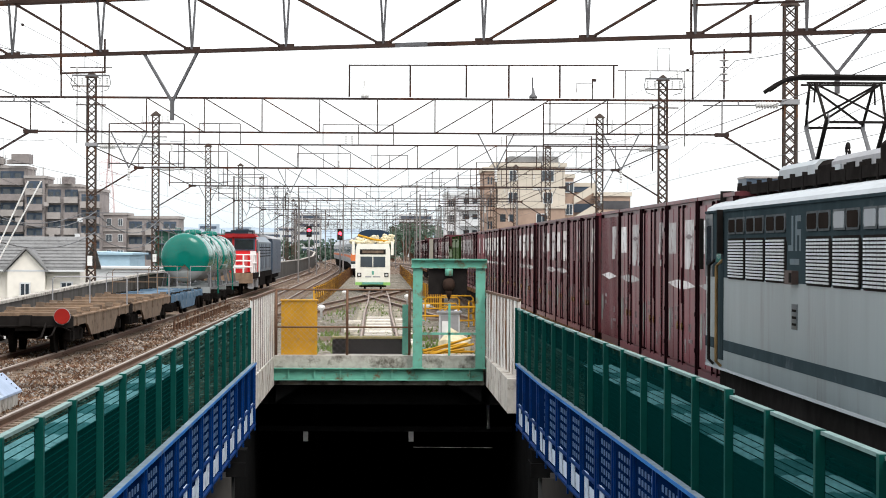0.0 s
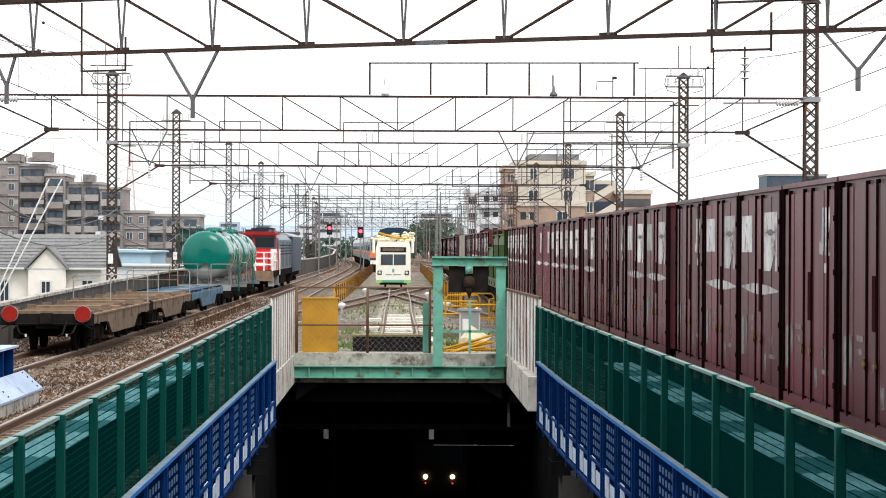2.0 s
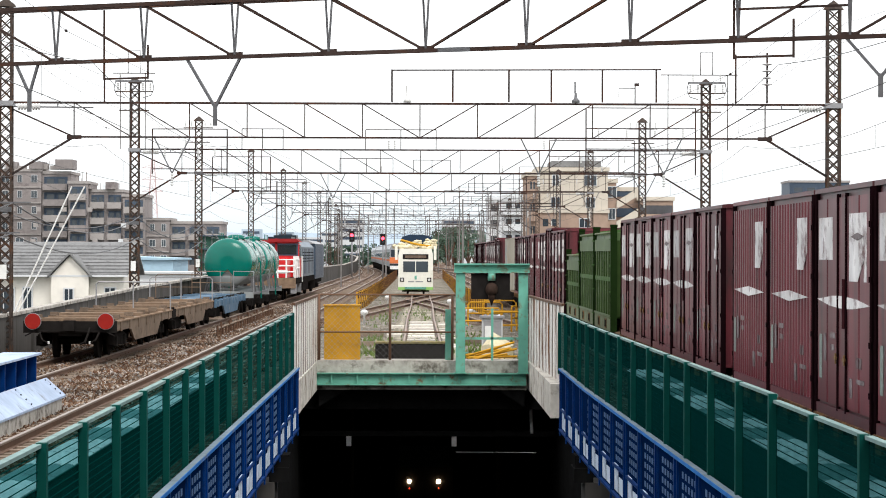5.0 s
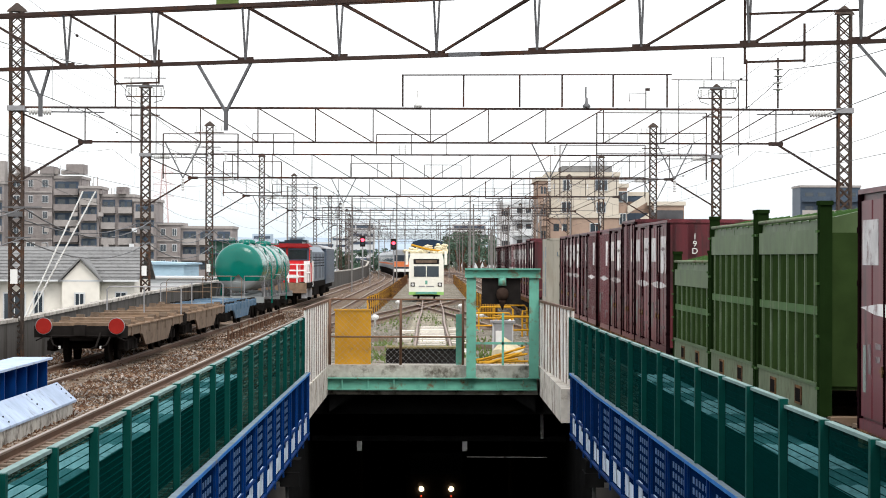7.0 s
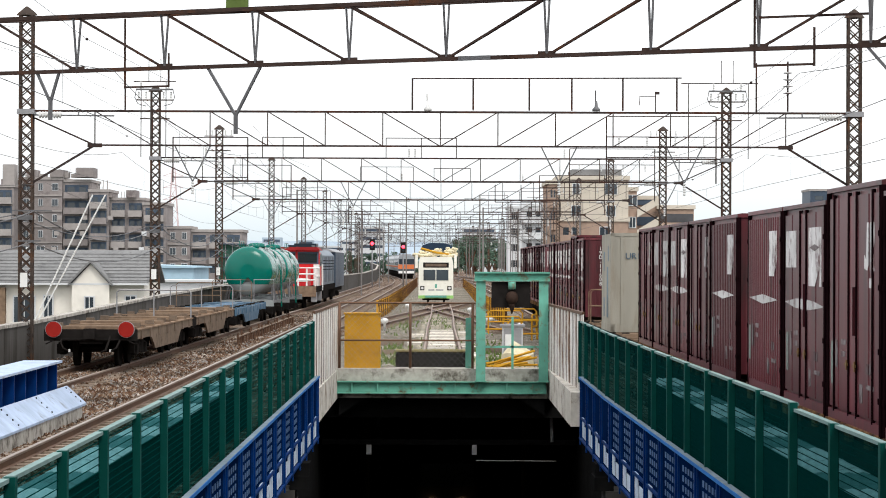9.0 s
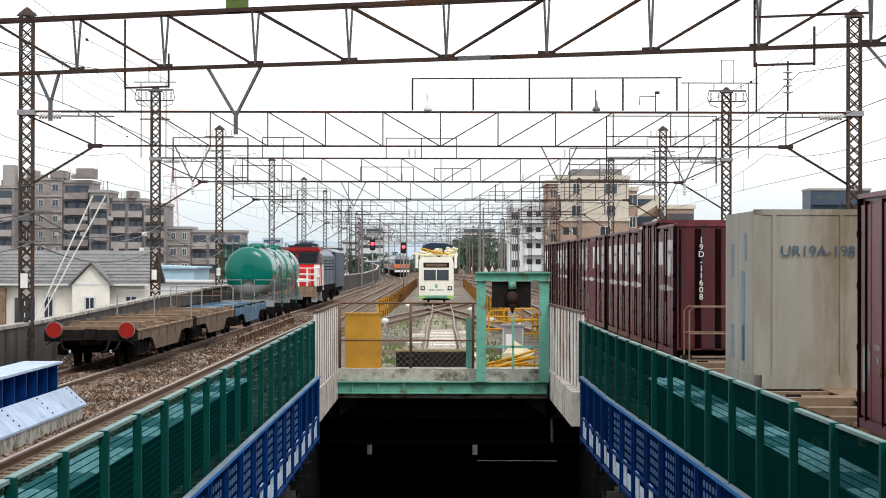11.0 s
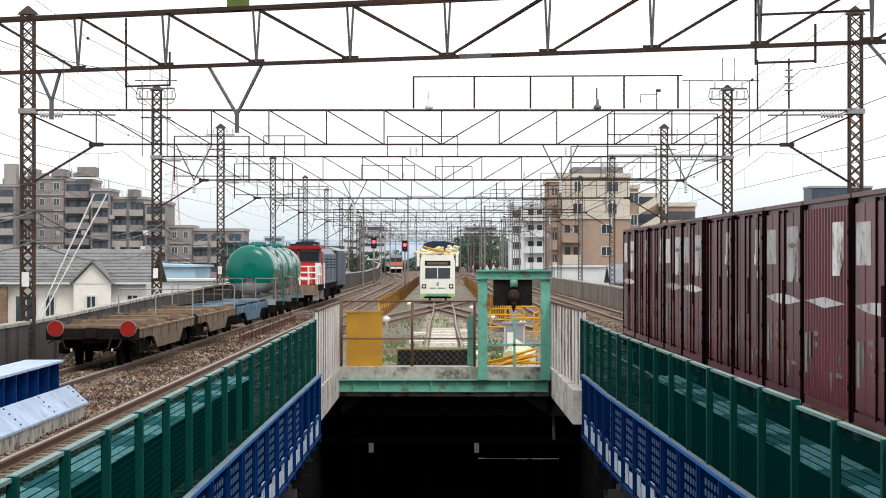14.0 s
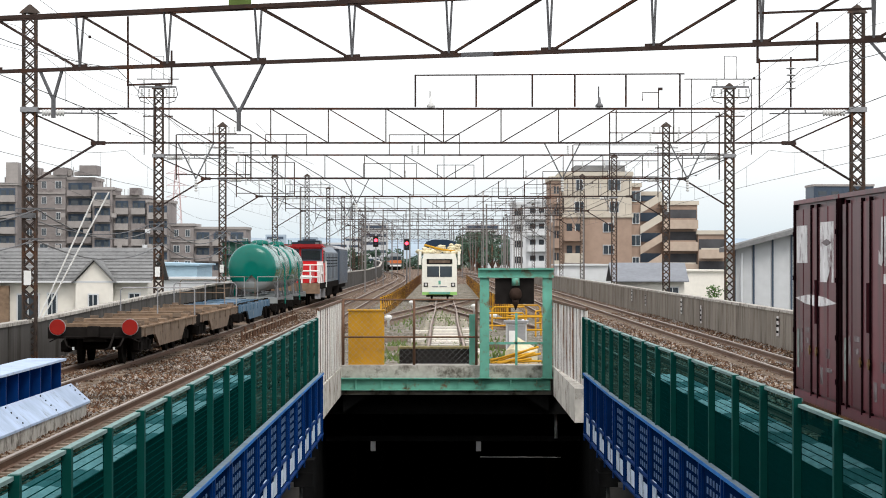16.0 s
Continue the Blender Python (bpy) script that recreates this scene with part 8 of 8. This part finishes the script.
# ---- loose stones on the ballast and in the yard ----
def stone_field(name, areas, material, label, seed):
    """Eight-sided stones strewn over areas of (x0, x1, y0, y1, number, x drift)."""
    rng = np.random.default_rng(seed)
    base = np.array([(1, 0, 0), (-1, 0, 0), (0, 1, 0), (0, -1, 0), (0, 0, 1), (0, 0, -1)], float)
    tri = np.array([(0, 2, 4), (2, 1, 4), (1, 3, 4), (3, 0, 4), (2, 0, 5), (1, 2, 5), (3, 1, 5), (0, 3, 5)])
    vs, fs, k = [], [], 0
    for x0, x1, y0, y1, count, z in areas:
        c = np.stack([rng.uniform(x0, x1, count), rng.uniform(y0, y1, count), np.full(count, z)], 1)
        size = rng.uniform(0.028, 0.066, count)[:, None] * rng.uniform(0.6, 1.3, (count, 3))
        a, b = rng.uniform(0, 6.28, count), rng.uniform(-0.6, 0.6, count)
        v = base[None] * size[:, None] * rng.uniform(0.75, 1.25, (count, 6, 1))
        ca, sa, cb, sb = (f(q)[:, None] for q in (a, b) for f in (np.cos, np.sin))
        x, y, z2 = v[..., 0], v[..., 1] * cb - v[..., 2] * sb, v[..., 1] * sb + v[..., 2] * cb
        v = np.stack([x * ca - y * sa, x * sa + y * ca, z2], 2) + c[:, None]
        vs.append(v.reshape(-1, 3))
        fs.append((tri[None] + 6 * np.arange(count)[:, None, None] + k).reshape(-1, 3))
        k += 6 * count
    me = bpy.data.meshes.new(name)
    me.from_pydata(np.concatenate(vs).tolist(), [], np.concatenate(fs).tolist())
    me.materials.append(M[material])
    tagged(new(name, me), label, "ballast", kind="stuff")


stone_field("ballast_stones", [(-8.3, -6.1, 30, 75, 13000, -0.19), (-8.3, -6.1, 75, 150, 11000, -0.19), (-11.4, -9.5, 40, 90, 4000, -0.19), (-9.4, -8.4, 30, 110, 7000, -0.15),
                               (-5.8, -5.2, 30, 110, 3000, -0.16), (-4.8, -3.9, 60, 110, 2500, -0.16), (4.2, 5.0, 20, 80, 3000, -0.17), (5.05, 5.95, 20, 90, 5000, -0.15),
                               (6.35, 8.4, 25, 75, 8000, -0.19), (6.3, 8.2, 75, 150, 6000, -0.19), (9.45, 11.0, 40, 140, 6000, -0.19), (8.35, 9.25, 40, 140, 7000, -0.15)],
            "pebbles", "loose brown and pale ballast stones", 4)
stone_field("yard_stones", [(-4.2, 4.1, 69.5, 110, 9000, BASE - 0.01), (-4.2, 4.1, 110, 175, 7000, BASE - 0.01)], "yard_pebbles", "loose grey stones of the yard", 5)


# low rusty pipe fence between the siding and the main track
stumps = thing("pipe_fence", "low rusty pipe fence beside the siding", "fence")
for i in range(26):
    y = 92 + i * 1.35
    part("post", tubes([[(-7.05, y, BASE), (-7.05 + 0.03 * math.sin(i * 2.1), y, 0.22 + 0.1 * math.sin(i * 1.7))]], 0.04, 6), "rail", stumps)
part("rail", tubes([[(-7.05, 92, 0.12), (-7.05, 126, 0.12)]], 0.035, 6), "sleeper", stumps)

# small fittings: a box on the near truss, and pale point markers in the yard
fitting = thing("junction_box", "small ochre junction box on the truss beam", "box")
part("body", boxes((-3.55, -3.2, 43.5, 43.8, 6.89, 7.1)), "weeds", fitting)
part("lid", boxes((-3.58, -3.17, 43.47, 43.83, 7.1, 7.13)), "galv", fitting)
for x, y in ((-2.4, 112), (2.1, 116), (1.5, 138), (-1.9, 150), (3.1, 104)):
    root = thing("point_marker", "small pale round point marker in the gravel", "marker", "point markers")
    bm = bmesh.new()
    tube(bm, [(x, y, BASE), (x, y, 0.1), (x, y, 0.2), (x, y, 0.3), (x, y, 0.36)], [0.05, 0.05, 0.16, 0.16, 0.05], 10)
    part("body", bm, "white", root)
for x, y, turn in ((-1.4, 84, 25), (-2.2, 93, -15), (-0.9, 78, 60), (1.6, 86, -40)):
    root = thing("loose_timber", "grey weathered timber lying in the yard", "timber", "loose timbers", pose(x, y, BASE + 0.1, 0, 0, turn))
    part("timber", boxes((-0.9, 0.9, -0.1, 0.1, -0.09, 0.08)), "sleeper", root)


def motions():
    # the freight train passes at a steady 15.1 m/s
    def place(t):
        y = 33.56 + 15.13 * (16 - t)
        return Matrix.Translation((5.7, 0, 0)) @ pose(0, 0, 0, 0, 0, math.degrees(-EAST)) @ Matrix.Translation((0, y, 0))
    for ob, s, z in FREIGHT:
        walk(ob, [(t, place(t) @ Matrix.Translation((0, -s, z))) for t in (0.0, 4.0, 8.0, 12.0, 16.0)])
    for ob, s in FAR_CARS:
        walk(ob, [(t, far_place(270 + s + (t * 13 if t < 5 else 65 + (t - 5) * 29.0))) for t in (0, 1, 2, 3, 4, 5, 6, 7, 8, 9, 10, 11, 12, 13, 14, 15, 16)])
    rows = [(0.0, 12.0, 150.0, -9.9, -30), (1.4, 6.6, 141.0, -9.5, -18), (1.8, 3.3, 138.0, -9.25, -9), (2.0, 2.1, 136.5, -9.1, -6), (2.3, 1.4, 135.0, -8.95, -4), (2.6, 0.8, 133.5, -8.8, -2), (3.0, 0.38, 132.0, -8.6, -1), (4.0, 0.15, 128.5, -8.25, 0),
            (6.0, 0.16, 126.5, -8.15, 0), (8.0, 0.28, 121.5, -8.0, 0), (9.0, 0.28, 119.0, -8.0, 0), (11.0, 0.28, 113.0, -7.9, 0), (16.0, 0.28, 96.0, -7.8, 0)]
    walk(TUNNEL_TRAIN, [(t, pose(x, y, z, 0, 0, turn)) for t, x, y, z, turn in rows])


motions()
